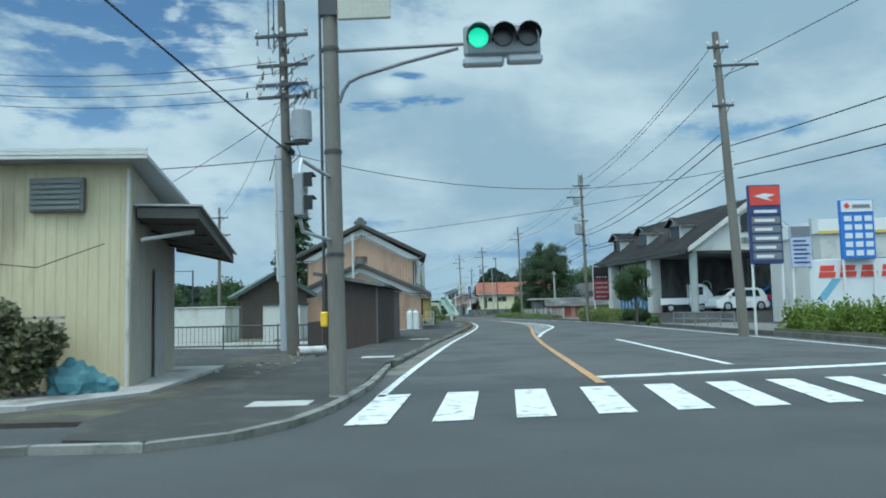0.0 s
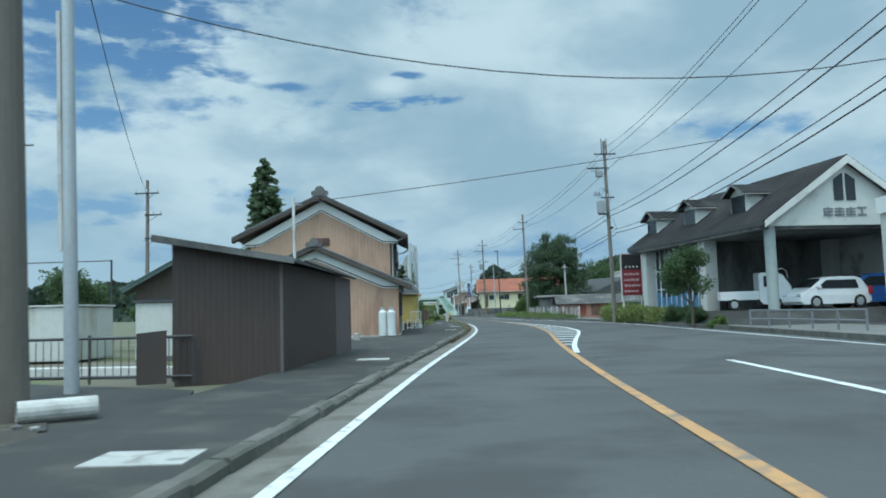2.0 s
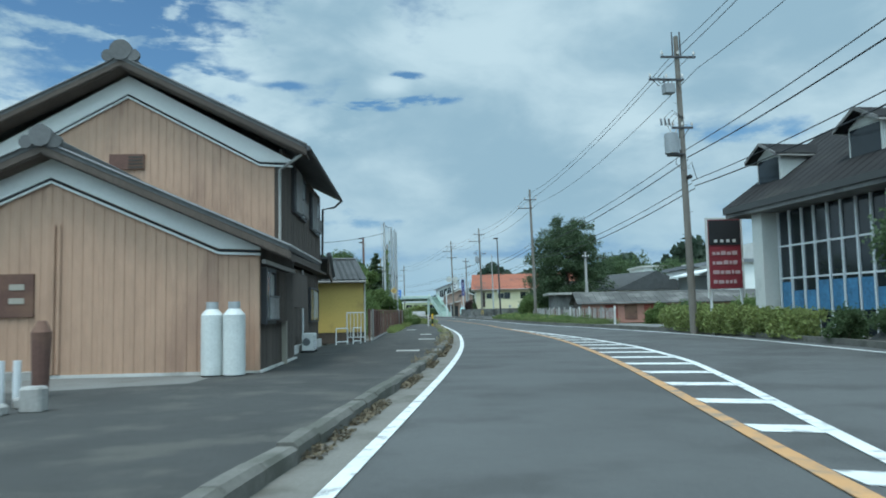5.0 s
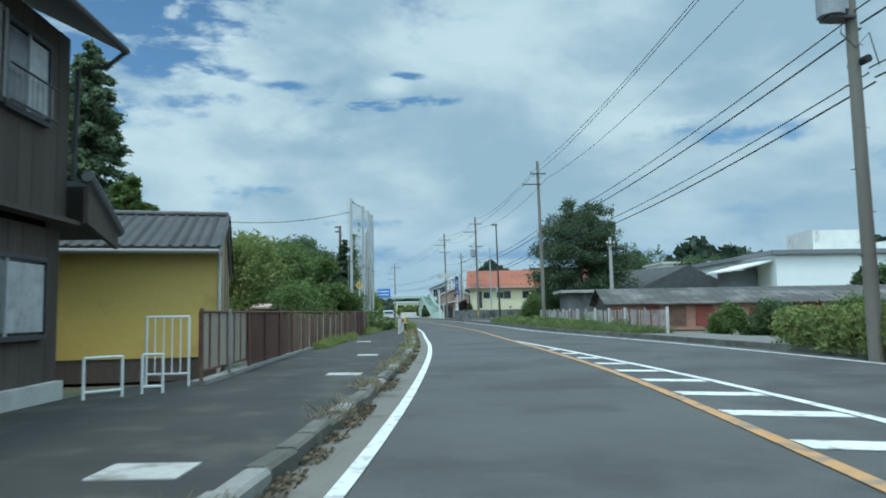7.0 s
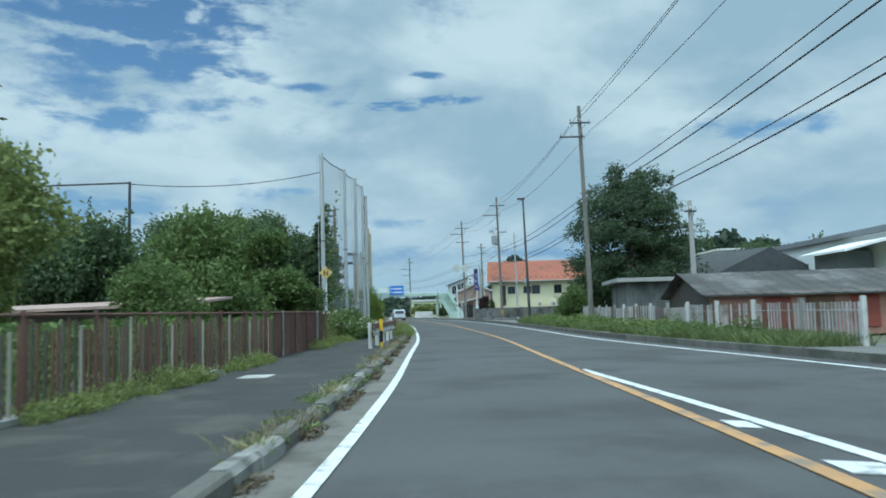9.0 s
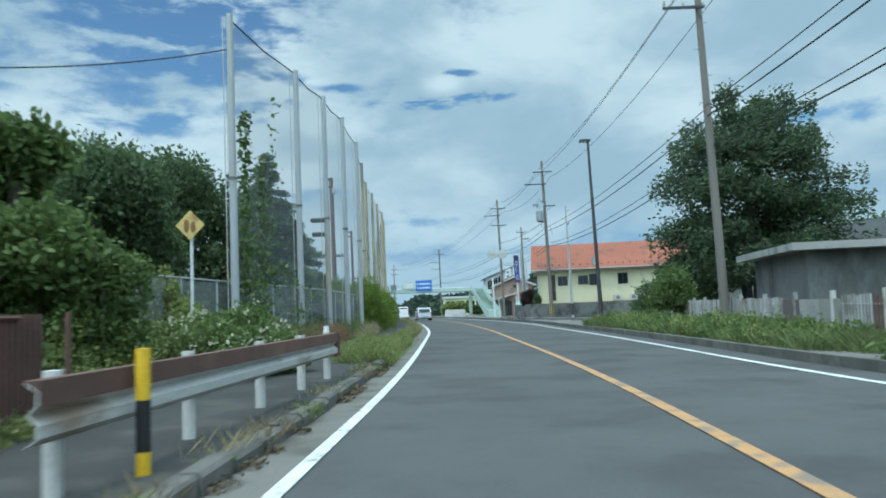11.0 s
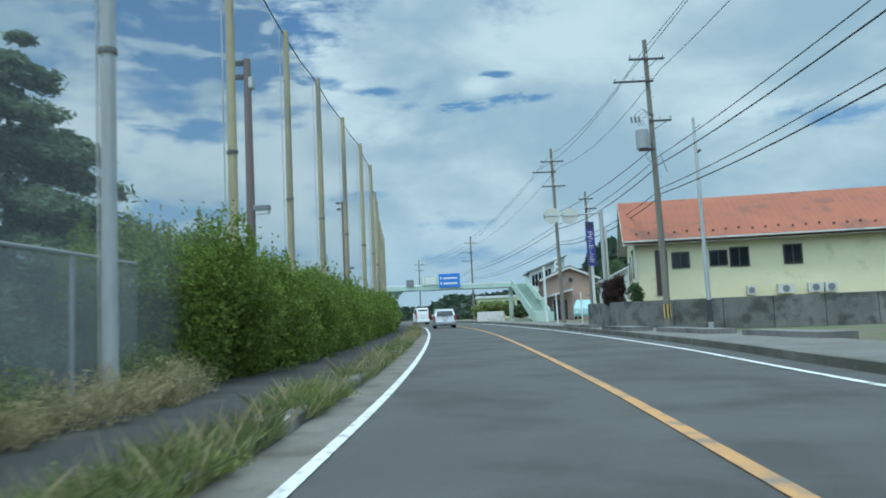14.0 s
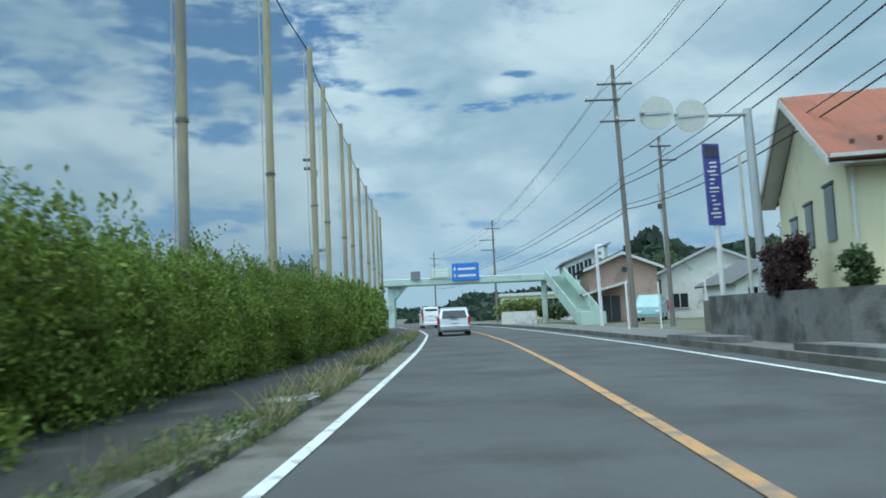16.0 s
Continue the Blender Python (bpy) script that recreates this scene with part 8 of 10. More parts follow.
# dormers
for u0 in (2.95, 8.0, 12.95):
    zt, wf = 6.38, 0.92
    base = EZ2 + (RZ2 - EZ2) * wf / HALF - 0.1
    wb = HALF * (zt - EZ2 + 0.1) / (RZ2 - EZ2)
    b = B()
    prism(b, [dl(wf, u0, base), dl(wb, u0, zt), dl(wf, u0, zt)], (0, 0, 0), U * 1.5)
    dm_ = part("dormer", b, DEALER_W, dealer, "white-cheeked dormer")
    wr = HALF * (zt + 0.46 - EZ2 + 0.1) / (RZ2 - EZ2)
    for sd in (0, 1):
        b = B()
        ue, um = (u0 - 0.22, u0 + 0.75) if sd == 0 else (u0 + 1.72, u0 + 0.75)
        prism(b, [dl(wf - 0.34, ue, zt - 0.06), dl(wf - 0.34, um, zt + 0.46), dl(wr, um, zt + 0.46), dl(wb + 0.1, ue, zt - 0.06)], (0, 0, 0), (0, 0, 0.07))
        rf_ = part("dormer_roof", b, DEALER_TILE, dm_)
        b = B()
        prism(b, [dl(wf - 0.36, ue, zt - 0.09), dl(wf - 0.36, um, zt + 0.43), dl(wf - 0.36, um, zt + 0.54), dl(wf - 0.36, ue, zt + 0.02)], (0, 0, 0), Wv * -0.03)
        part("verge_trim", b, CONC_DARK, rf_)
        b = B()
        prism(b, [dl(wf - 0.34, ue, zt - 0.10), dl(wb + 0.1, ue, zt - 0.10), dl(wb + 0.1, ue, zt - 0.05), dl(wf - 0.34, ue, zt - 0.05)], (0, 0, 0), U * (-0.03 if sd == 0 else 0.03))
        part("eave_trim", b, CONCRETE, rf_)
    b = B()
    prism(b, [dl(wf - 0.02, u0, zt), dl(wf - 0.02, u0 + 1.5, zt), dl(wf - 0.02, u0 + 0.75, zt + 0.42)], (0, 0, 0), Wv * 0.08)
    part("dormer_gable", b, DEALER_W, dm_)
    b = B()
    prism(b, [dl(wf - 0.05, u0 + 0.12, base + 0.10), dl(wf - 0.05, u0 + 1.38, base + 0.10), dl(wf - 0.05, u0 + 1.38, zt - 0.06), dl(wf - 0.05, u0 + 0.12, zt - 0.06)], (0, 0, 0), Wv * 0.04)
    part("dormer_window", b, GLASS_DARK, dm_)
    b = B()
    prism(b, [dl(wf - 0.06, u0 - 0.03, base), dl(wf + 0.08, u0 - 0.03, base + 0.05), dl(wf + 0.08, u0 - 0.03, zt - 0.05), dl(wf - 0.06, u0 - 0.03, zt - 0.05)], (0, 0, 0), U * 0.12)
    part("dormer_post", b, DEALER_W, dm_)
b = B()
FCZ = 0.7
lo_, hi_ = [], []
for (w_, u_, dw, du) in ((-0.5, -0.8, -1.2, -1.4), (8.0, -0.8, 1.0, -1.4), (8.0, 6.25, 1.0, 0), (-0.5, 6.25, -1.2, 0)):
    lo_.append(b.verts.new(dl(w_ + dw, u_ + du, -0.02)))
    hi_.append(b.verts.new(dl(w_, u_, FCZ)))
b.faces.new(hi_)
b.faces.new(lo_[::-1])
for k in range(4):
    b.faces.new((lo_[k], lo_[(k + 1) % 4], hi_[(k + 1) % 4], hi_[k]))
solo("canopy_floor", b, ASPHALT_OLD, "raised concrete floor and ramp below the canopy", "forecourt", "structure")
vehicle("white_kei_truck", *dl(1.5, 3.8, FCZ), 256, 3.3, 1.45, 1.8, WHITE_CAR, "small white pickup truck under the canopy", "truck")
vehicle("white_car", *dl(3.7, 1.5, FCZ), 100, 3.6, 1.55, 1.45, WHITE_CAR, "white compact car parked under the canopy")
vehicle("blue_car", *dl(6.6, 2.2, FCZ), 88, 3.3, 1.5, 1.6, mat("blue_car_paint", (0.03, 0.12, 0.38), 0.3), "blue compact car parked under the canopy")
vehicle("red_car", 19.0, 30.5, 0.09, 60, 3.5, 1.5, 1.55, mat("red_car_paint", (0.35, 0.05, 0.03), 0.3), "dark red compact car beside the dealer's board")
hoop = thing("hose_hoop", pose(*dl(2.7, 3.4, FCZ)), "pale bent steel hoop on the forecourt", "hoop")
b = B()
tube(b, [(-0.25, 0, 0), (-0.25, 0, 1.7), (-0.15, 0, 1.95), (0.1, 0, 2.0), (0.3, 0, 1.85), (0.35, 0, 1.5)], 0.03, 8)
part("tube", b, CONC_LIGHT, hoop)
lowr = thing("forecourt_barrier", pose(0, 0, 0), "low grey steel barrier along the forecourt", "barrier")
for k in range(6):
    b = B()
    rod(b, (13.7 - 0.12 * k, 36.0 + 1.5 * k, 0.05), (13.7 - 0.12 * k, 36.0 + 1.5 * k, 0.8), 0.04, 0.04, 8)
    part("post", b, SIGN_GREY, lowr)
for z in (0.42, 0.76):
    b = B()
    rod(b, (13.7, 36.0, z), (13.1, 43.5, z), 0.03, 0.03, 8)
    part("rail", b, SIGN_GREY, lowr)

# sign boards by the road, all in front of the forecourt


def board(name, x0, x1, y, z0, z1, material, label, legs=True, category="sign", thick=0.18):
    s = thing(name, pose(0, 0, 0), label, category, "sign boards")
    b = B()
    box(b, x0, x1, y, y + thick, z0, z1, 0.02)
    p_ = part("panel", b, material, s)
    if legs:
        for x in (x0 + 0.05, x1 - 0.05):
            b = B()
            rod(b, (x, y + thick / 2, -0.05), (x, y + thick / 2, z1 + 0.02), 0.05, 0.05, 8)
            part("leg", b, SIGN_WHITE, s)
    return s, p_


s1, p1_ = board("dealer_sign", 11.42, 12.62, 28.0, 2.60, 5.55, SIGN_NAVY, "tall navy sign with a red head panel and white lines")
b = B()
box(b, 11.46, 12.58, 27.97, 28.0, 4.78, 5.50)
p2_ = part("head_panel", b, SIGN_RED, s1, "red panel with a white shape")
b = B()
prism(b, [(11.62, 0, 5.12), (12.02, 0, 5.22), (12.42, 0, 5.16), (12.10, 0, 5.06), (12.30, 0, 4.92), (11.92, 0, 5.02)], (0, 27.968, 0), (0, -0.012, 0))
part("white_shape", b, SIGN_WHITE, p2_)
for k in range(6):
    z = 4.55 - 0.335 * k
    b = B()
    box(b, 11.50, 12.54, 27.975, 28.0, z - 0.13, z + 0.13)
    q_ = part("line_panel", b, SIGN_NAVY if k == 0 else SIGN_GREY, s1)
    b = B()
    box(b, 11.60, 12.44 - 0.1 * (k % 3), 27.96, 27.974, z - 0.06, z + 0.05)
    part("writing_bar", b, SIGN_WHITE, q_)
s2, p3_ = board("notice_board", 13.0, 13.75, 28.2, 2.45, 4.0, mat("pale_blue_board", (0.42, 0.47, 0.60), 0.5), "pale blue notice board with dark lines")
b = B()
box(b, 13.02, 13.73, 28.17, 28.2, 3.62, 3.98)
part("head_panel", b, SIGN_GREY, s2)
for k in range(6):
    b = B()
    box(b, 13.08, 13.66 - 0.1 * (k % 2), 28.185, 28.2, 2.6 + 0.16 * k, 2.66 + 0.16 * k)
    part("writing_bar", b, SIGN_NAVY, s2)
s3, p4_ = board("blue_sign", 14.8, 16.05, 28.0, 2.70, 4.92, SIGN_BLUE, "blue sign with a white head and white figure rows")
b = B()
box(b, 14.84, 16.0, 27.97, 28.0, 4.45, 4.88)
q_ = part("head_panel", b, SIGN_WHITE, s3)
b = B()
prism(b, [(14.92, 0, 4.68), (15.04, 0, 4.8), (15.16, 0, 4.68), (15.04, 0, 4.56)], (0, 27.968, 0), (0, -0.012, 0))
part("red_shape", b, SIGN_RED, q_)
b = B()
box(b, 15.25, 15.9, 27.955, 27.968, 4.6, 4.72)
part("writing_bar", b, SIGN_GREY, q_)
for k in range(5):
    for j in range(3):
        b = B()
        box(b, 14.93 + 0.38 * j, 15.2 + 0.38 * j, 27.985, 28.0, 2.82 + 0.32 * k, 3.02 + 0.32 * k)
        part("writing_bar", b, SIGN_WHITE, s3)
s4, p5_ = board("wide_board", 13.75, 19.5, 28.3, 0.55, 2.72, SIGN_WHITE, "wide white board with red letter shapes and a teal stripe", False)
b = B()
prism(b, [(13.85, 0, 1.2), (14.5, 0, 2.0), (14.85, 0, 2.0), (14.2, 0, 1.2)], (0, 28.297, 0), (0, -0.01, 0))
part("teal_stripe", b, mat("teal_paint", (0.15, 0.36, 0.48), 0.5), s4)
for k in range(6):
    b = B()
    x = 14.0 + 0.78 * k
    for q, sh in ((2.05, 0.0), (2.29, 0.05)):
        w_ = 0.60 - 0.08 * ((k * 3 + (q > 2.1)) % 3)
        prism(b, [(x + sh, 0, q), (x + sh + w_, 0, q), (x + sh + w_ + 0.04, 0, q + 0.2), (x + sh + 0.04, 0, q + 0.2)], (0, 28.3, 0), (0, -0.03, 0))
    part("letter_shape", b, SIGN_RED, s4)
b = B()
for x in (14.0, 16.5, 19.2):
    rod(b, (x, 28.42, -0.05), (x, 28.42, 2.7), 0.05, 0.05, 8)
part("legs", b, GALV, s4)
for (x, h_) in ((14.15, 4.35), (17.2, 5.0)):
    b = B()
    rod(b, (x, 29.0, -0.05), (x, 29.0, h_), 0.05, 0.05, 8)
    solo("flag_pole", b, GALV, "thin grey flag pole by the sign boards", "pole", group="flag poles")
wb_ = thing("white_workshop", pose(0, 0, 0), "white flat-roofed workshop with a yellow trim", "building")
b = B()
box(b, 19.0, 34, 38.0, 44, -0.05, 4.6)
part("wall", b, DEALER_W, wb_)
b = B()
box(b, 18.9, 34.1, 37.9, 44.1, 4.6, 5.3)
part("parapet", b, PLASTER, wb_)
b = B()
box(b, 18.88, 34.1, 37.88, 37.9, 4.55, 4.70)
part("trim_line", b, YELLOW, wb_)
b = B()
box(b, 20, 33, 37.96, 38.0, 0.1, 3.3)
part("shutter_opening", b, BLACK, wb_)
s5, p6_ = board("red_sign", 12.24, 13.52, 61.8, 1.75, 4.45, mat("red_sign_panel", (0.20, 0.022, 0.03), 0.55, 0.15, 1.5, 10, 0), "tall dark red sign with a black head and pale lines")
b = B()
box(b, 12.27, 13.49, 61.77, 61.8, 3.45, 4.41)
hp_ = part("head_panel", b, BLACK, s5)
for k in range(4):
    b = B()
    box(b, 12.46 + 0.24 * k, 12.58 + 0.24 * k, 61.755, 61.77, 3.55, 3.66)
    part("writing_bar", b, CONC_LIGHT, hp_)
rs_ = random.Random(44)
for k in range(4):
    x = 12.38
    while x < 13.3:
        w_ = 0.08 + 0.16 * rs_.random()
        b = B()
        box(b, x, min(13.42, x + w_), 61.78, 61.8, 1.95 + 0.37 * k, 2.07 + 0.37 * k + 0.04 * rs_.random())
        part("writing_bar", b, mat("faded_lettering", (0.42, 0.30, 0.29), 0.7), p6_)
        x += w_ + 0.05
b = B()
for (a_, c_, z0, z1) in ((12.20, 13.56, 4.45, 4.52), (12.17, 12.24, 1.4, 4.52), (13.52, 13.59, 1.4, 4.52)):
    box(b, a_, c_, 61.8, 61.9, z0, z1)
part("frame", b, CONC_LIGHT, s5)

# ---------------------------------------------------------------- long low barns, walls and houses on the far side
bn = thing("long_barn", pose(11.75, 88.0, 0, 0, 0, -6), "long low barn with a grey sheet roof and rusty pink walls", "barn")
BL = 30
b = B()
box(b, 0.3, BL, 0.35, 0.5, 0.0, 1.5)
part("wall", b, mat("pink_rusty_wall", (0.34, 0.17, 0.13), 0.85, 0.2, 0.7, 9, 0.1, dirt=(0.14, 0.07, 0.05), dirt_amt=0.4, dirt_scale=0.5), bn)
b = B()
prism(b, [(0.3, 0.5, 0), (0.3, 9.0, 0), (0.3, 9.0, 1.4), (0.3, 4.7, 2.26), (0.3, 0.5, 1.4)], (0, 0, 0), (0.12, 0, 0))
part("gable", b, DARK_WOOD, bn)
tiled_slope("roof_slope", (0, 4.7, 2.36), (BL, 4.7, 2.36), (0, 0, 1.42), (BL, 0, 1.42), bn, ROOF_SHEET, 0.5, 0.06, 0.03, True)
tiled_slope("roof_slope", (0, 4.7, 2.36), (BL, 4.7, 2.36), (0, 9.4, 1.42), (BL, 9.4, 1.42), bn, ROOF_SHEET, 0.5, 0.06, 0.03, True)
for k in range(7):
    b = B()
    box(b, 2.0 + 1.4 * k, 2.9 + 1.4 * k, 0.30, 0.352, 0.25, 1.3)
    part("shutter", b, RUSTY if k % 2 else mat("dull_red_board", (0.22, 0.05, 0.035), 0.8), bn)
bn2 = thing("low_outbuilding", pose(11.9, 101.0, 0, 0, 0, -3), "small grey outbuilding with a flat sheet roof", "shed")
b = B()
box(b, 0, 6.2, 0, 5, 0, 2.35)
part("wall", b, CONC_DARK, bn2)
b = B()
box(b, -0.5, 6.6, -0.5, 5.4, 2.35, 2.55)
part("roof", b, CONCRETE, bn2)
wf_ = thing("white_factory", pose(0, 0, 0), "large white flat-roofed factory behind the barn", "building")
b = B()
box(b, 29.3, 60, 106.5, 125, 0, 5.25)
part("wall", b, WHITE, wf_)
b = B()
box(b, 28.9, 60.5, 106.1, 125.5, 5.25, 5.6)
part("roof", b, SIGN_GREY, wf_)
b = B()
box(b, 35.0, 40.0, 112, 117, 5.6, 7.7)
part("roof_house", b, CONC_LIGHT, wf_)
b = B()
prism(b, [(33.5, 106.3, 5.6), (48, 106.3, 5.6), (48, 106.3, 6.9), (38, 106.3, 6.2)], (0, 0, 0), (0, 6, 0))
part("roof_hump", b, WHITE, wf_)
b = B()
prism(b, [(26.0, 107, 4.0), (29.2, 107, 4.75), (29.2, 107, 4.9), (26.0, 107, 4.15)], (0, 0, 0), (0, 6, 0))
part("canopy", b, WHITE, wf_)
b = B()
box(b, 27.0, 29.2, 110, 113, 0, 4.2)
part("dark_bay", b, SIGN_GREY, wf_)
lw = thing("white_low_building", pose(0, 0, 0), "far low white building with a stepped roofline", "building")
b = B()
box(b, 33.5, 47, 151, 160, 0, 7.3)
part("wall", b, PLASTER, lw)
b = B()
box(b, 33.2, 47.3, 150.7, 160.3, 7.3, 7.55)
part("roof", b, CONC_LIGHT, lw)
for k in range(4):
    b = B()
    box(b, 34.6 + 3.2 * k, 36.4 + 3.2 * k, 150.93, 151.0, 4.6, 6.0)
    part("window", b, GLASS_DARK, lw)
wh2 = thing("grey_roofed_hall", pose(25, 118, 0, 0, 0, 20), "low hall with a dark roof behind the barn", "building")
b = B()
box(b, -4, 6, 0, 9, 0, 3.0)
part("wall", b, CONC_LIGHT, wh2)
b = B()
prism(b, [(-4.5, 0, 3.0), (6.5, 0, 3.0), (1, 0, 5.2)], (0, -0.5, 0), (0, 10, 0))
part("roof", b, TILE_OLD, wh2)
# pale fence before the barn
BF = [(76, 13.2), (79, 12.4), (83, 11.8), (88, 11.25), (97, 11.0), (104, 11.1), (109, 11.2), (114, 11.6)]
bf = thing("garden_fence", pose(0, 0, 0), "weathered pale fence of pickets and sheets along the far verge", "fence")
k = 0
y = 79.0
rp_ = random.Random(77)
PICKET = mat("weathered_picket", (0.36, 0.355, 0.34), 0.9, 0.25, 1.2, 20, 0.2, rand=0.22, dirt=(0.20, 0.17, 0.14), dirt_amt=0.4, dirt_scale=1.5)
while y < 113.5:
    x_ = curve_at(BF, y)
    if 88.5 < y < 92.0 or 97.0 < y < 99.6:
        b = B()
        ribbed(b, (x_, y), (curve_at(BF, y + 1.15), y + 1.15), 0.08, lambda s: 1.03, 0.1, 0.02, (-1, 0), 0.01)
        part("sheet", b, (PICKET, MAUVE_METAL, CONCRETE)[k % 3], bf)
        y += 1.2
    else:
        b = B()
        h_ = 1.08 + 0.05 * rp_.random()
        box(b, x_ - 0.012, x_ + 0.012, y, y + 0.055, 0.12, h_)
        part("picket", b, RUSTY if rp_.random() < 0.16 else PICKET, bf)
        y += 0.135
    k += 1
b = B()
tube(b, [(curve_at(BF, y_) + 0.03, y_, 0.9) for y_ in np.arange(79, 113, 2)], 0.03, 6)
part("rail", b, CONCRETE, bf)
for y_ in np.arange(79, 113.6, 2.3):
    b = B()
    box(b, curve_at(BF, y_) - 0.05, curve_at(BF, y_) + 0.05, y_ - 0.05, y_ + 0.05, 0.0, 1.22)
    part("post", b, CONC_LIGHT if int(y_) % 3 else CONCRETE, bf)
lh = thing("low_house", pose(14.2, 128.5, 0, 0, 0, -14), "low grey house with a dark hipped roof and a porch", "house")
b = B()
box(b, 0, 9, 0, 6, 0, 2.7)
part("wall", b, CONC_LIGHT, lh)
b = B()
vs = [b.verts.new(p) for p in ((-0.8, -0.8, 2.6), (9.8, -0.8, 2.6), (9.8, 6.8, 2.6), (-0.8, 6.8, 2.6), (3, 3, 4.7), (6.4, 3, 4.7))]
for f in ((0, 1, 5, 4), (1, 2, 5), (2, 3, 4, 5), (3, 0, 4), (3, 2, 1, 0)):
    b.faces.new([vs[i] for i in f])
part("roof", b, TILE_BROWN, lh)
for x in (0.9, 4.2):
    b = B()
    box(b, x, x + 1.5, -0.04, 0.0, 0.4, 2.1)
    w_ = part("window", b, GLASS_DARK, lh)
    for q in (x - 0.05, x + 0.72, x + 1.5):
        b = B()
        box(b, q, q + 0.06, -0.06, -0.04, 0.35, 2.15)
        part("frame", b, SIGN_WHITE, w_)

# ---------------------------------------------------------------- orange-roofed house behind a dark concrete wall
OA = radians(-4)
OU, OV_ = Vector((math.cos(OA), math.sin(OA), 0)), Vector((-math.sin(OA), math.cos(OA), 0))
O0 = Vector((6.7, 144.2, 0))


def og(u, v, z):
    return O0 + OU * u + OV_ * v + Vector((0, 0, z))


oh = thing("orange_roofed_house", pose(0, 0, 0), "long cream house with a terracotta tile roof", "house")
OL, OD, OE, OR = 15.0, 6.9, 4.25, 6.5
b = B()
prism(b, [og(0, 0, 0), og(OL, 0, 0), og(OL, 0.2, 0), og(0, 0.2, 0)], (0, 0, 0), (0, 0, OE))
part("wall", b, CREAM_WALL, oh)
b = B()
prism(b, [og(0, OD - 0.2, 0), og(OL, OD - 0.2, 0), og(OL, OD, 0), og(0, OD, 0)], (0, 0, 0), (0, 0, OE))
part("wall", b, CREAM_WALL, oh)
for u in (0.0, OL - 0.2):
    b = B()
    prism(b, [og(u, 0.2, 0), og(u, OD - 0.2, 0), og(u, OD - 0.2, OE), og(u, OD / 2, OR - 0.25), og(u, 0.2, OE)], (0, 0, 0), OU * 0.2)
    part("gable_wall", b, CREAM_WALL, oh)
tiled_slope("roof_slope", og(-0.45, OD / 2, OR), og(OL + 0.4, OD / 2, OR), og(-0.45, -0.6, OE - 0.08), og(OL + 0.4, -0.6, OE - 0.08), oh, TILE_ORANGE, 0.3, 0.14, 0.014, True)
tiled_slope("roof_slope", og(-0.45, OD / 2, OR), og(OL + 0.4, OD / 2, OR), og(-0.45, OD + 0.6, OE - 0.08), og(OL + 0.4, OD + 0.6, OE - 0.08), oh, TILE_ORANGE, 0.3, 0.14, 0.014, True)
b = B()
prism(b, [og(-0.45, -0.62, OE - 0.17), og(OL + 0.4, -0.62, OE - 0.17), og(OL + 0.4, -0.62, OE - 0.09), og(-0.45, -0.62, OE - 0.09)], (0, 0, 0), OV_ * -0.08)
part("gutter", b, CONC_LIGHT, oh)
# board colour lowered to paint the shadow line below the gutter
b = B()
prism(b, [og(0, -0.55, OE - 0.30), og(OL, -0.55, OE - 0.30), og(OL, -0.003, OE - 0.30), og(0, -0.003, OE - 0.30)], (0, 0, 0), (0, 0, 0.04))
part("soffit", b, mat("shaded_soffit_board", (0.33, 0.31, 0.25), 0.8, 0.1, 1, 12, 0.05), oh)
for k in range(26):
    u_ = 0.1 + 0.58 * k
    b = B()
    q_ = 0.11 + 0.015 * (k % 3)
    w0 = og(u_, -0.6 + q_ * (OD / 2 + 0.6), OE - 0.08 + q_ * (OR - OE + 0.08) + 0.02)
    prism(b, [w0, w0 + OU * 0.10, w0 + OU * 0.10 + Vector((0, 0, 0.10)), w0 + Vector((0, 0, 0.10))], (0, 0, 0), OV_ * 0.05)
    part("snow_guard", b, mat("snow_guard_brown", (0.09, 0.04, 0.03), 0.7), oh)
for v0, v1 in ((-0.6, OD / 2), (OD + 0.6, OD / 2)):
    b = B()
    prism(b, [og(-0.47, v0, OE - 0.1), og(-0.47, v1, OR - 0.02), og(-0.47, v1, OR - 0.24), og(-0.47, v0, OE - 0.32)], (0, 0, 0), OU * -0.05)
    part("barge_board", b, CONC_LIGHT, oh)
for v0, z0, v1, z1 in ((-0.55, OE - 0.27, OD / 2, OR - 0.19), (OD + 0.55, OE - 0.27, OD / 2, OR - 0.19)):
    b = B()
    prism(b, [og(-0.44, v0, z0), og(-0.44, v1, z1), og(0.0, v1, z1), og(0.0, v0, z0)], (0, 0, 0), (0, 0, -0.03))
    part("soffit", b, CONC_LIGHT, oh)
b = B()
rod(b, og(0.1, -0.08, 0.0), og(0.1, -0.08, OE - 0.2), 0.045, 0.045, 8)
part("downpipe", b, CONC_LIGHT, oh)


def og_window(u0, u1, z0, z1, nm="window"):
    g = B()
    prism(g, [og(u0, -0.03, z0), og(u1, -0.03, z0), og(u1, -0.03, z1), og(u0, -0.03, z1)], (0, 0, 0), OV_ * 0.05)
    g = part(nm, g, GLASS_DARK, oh)
    for (a, c, e_, f_) in ((u0 - 0.06, u1 + 0.06, z1, z1 + 0.06), (u0 - 0.06, u1 + 0.06, z0 - 0.06, z0), (u0 - 0.06, u0, z0, z1), (u1, u1 + 0.06, z0, z1), ((u0 + u1) / 2 - 0.025, (u0 + u1) / 2 + 0.025, z0, z1)):
        b = B()
        prism(b, [og(a, -0.05, e_), og(c, -0.05, e_), og(c, -0.05, f_), og(a, -0.05, f_)], (0, 0, 0), OV_ * 0.06)
        part("frame", b, DARK_METAL, g)


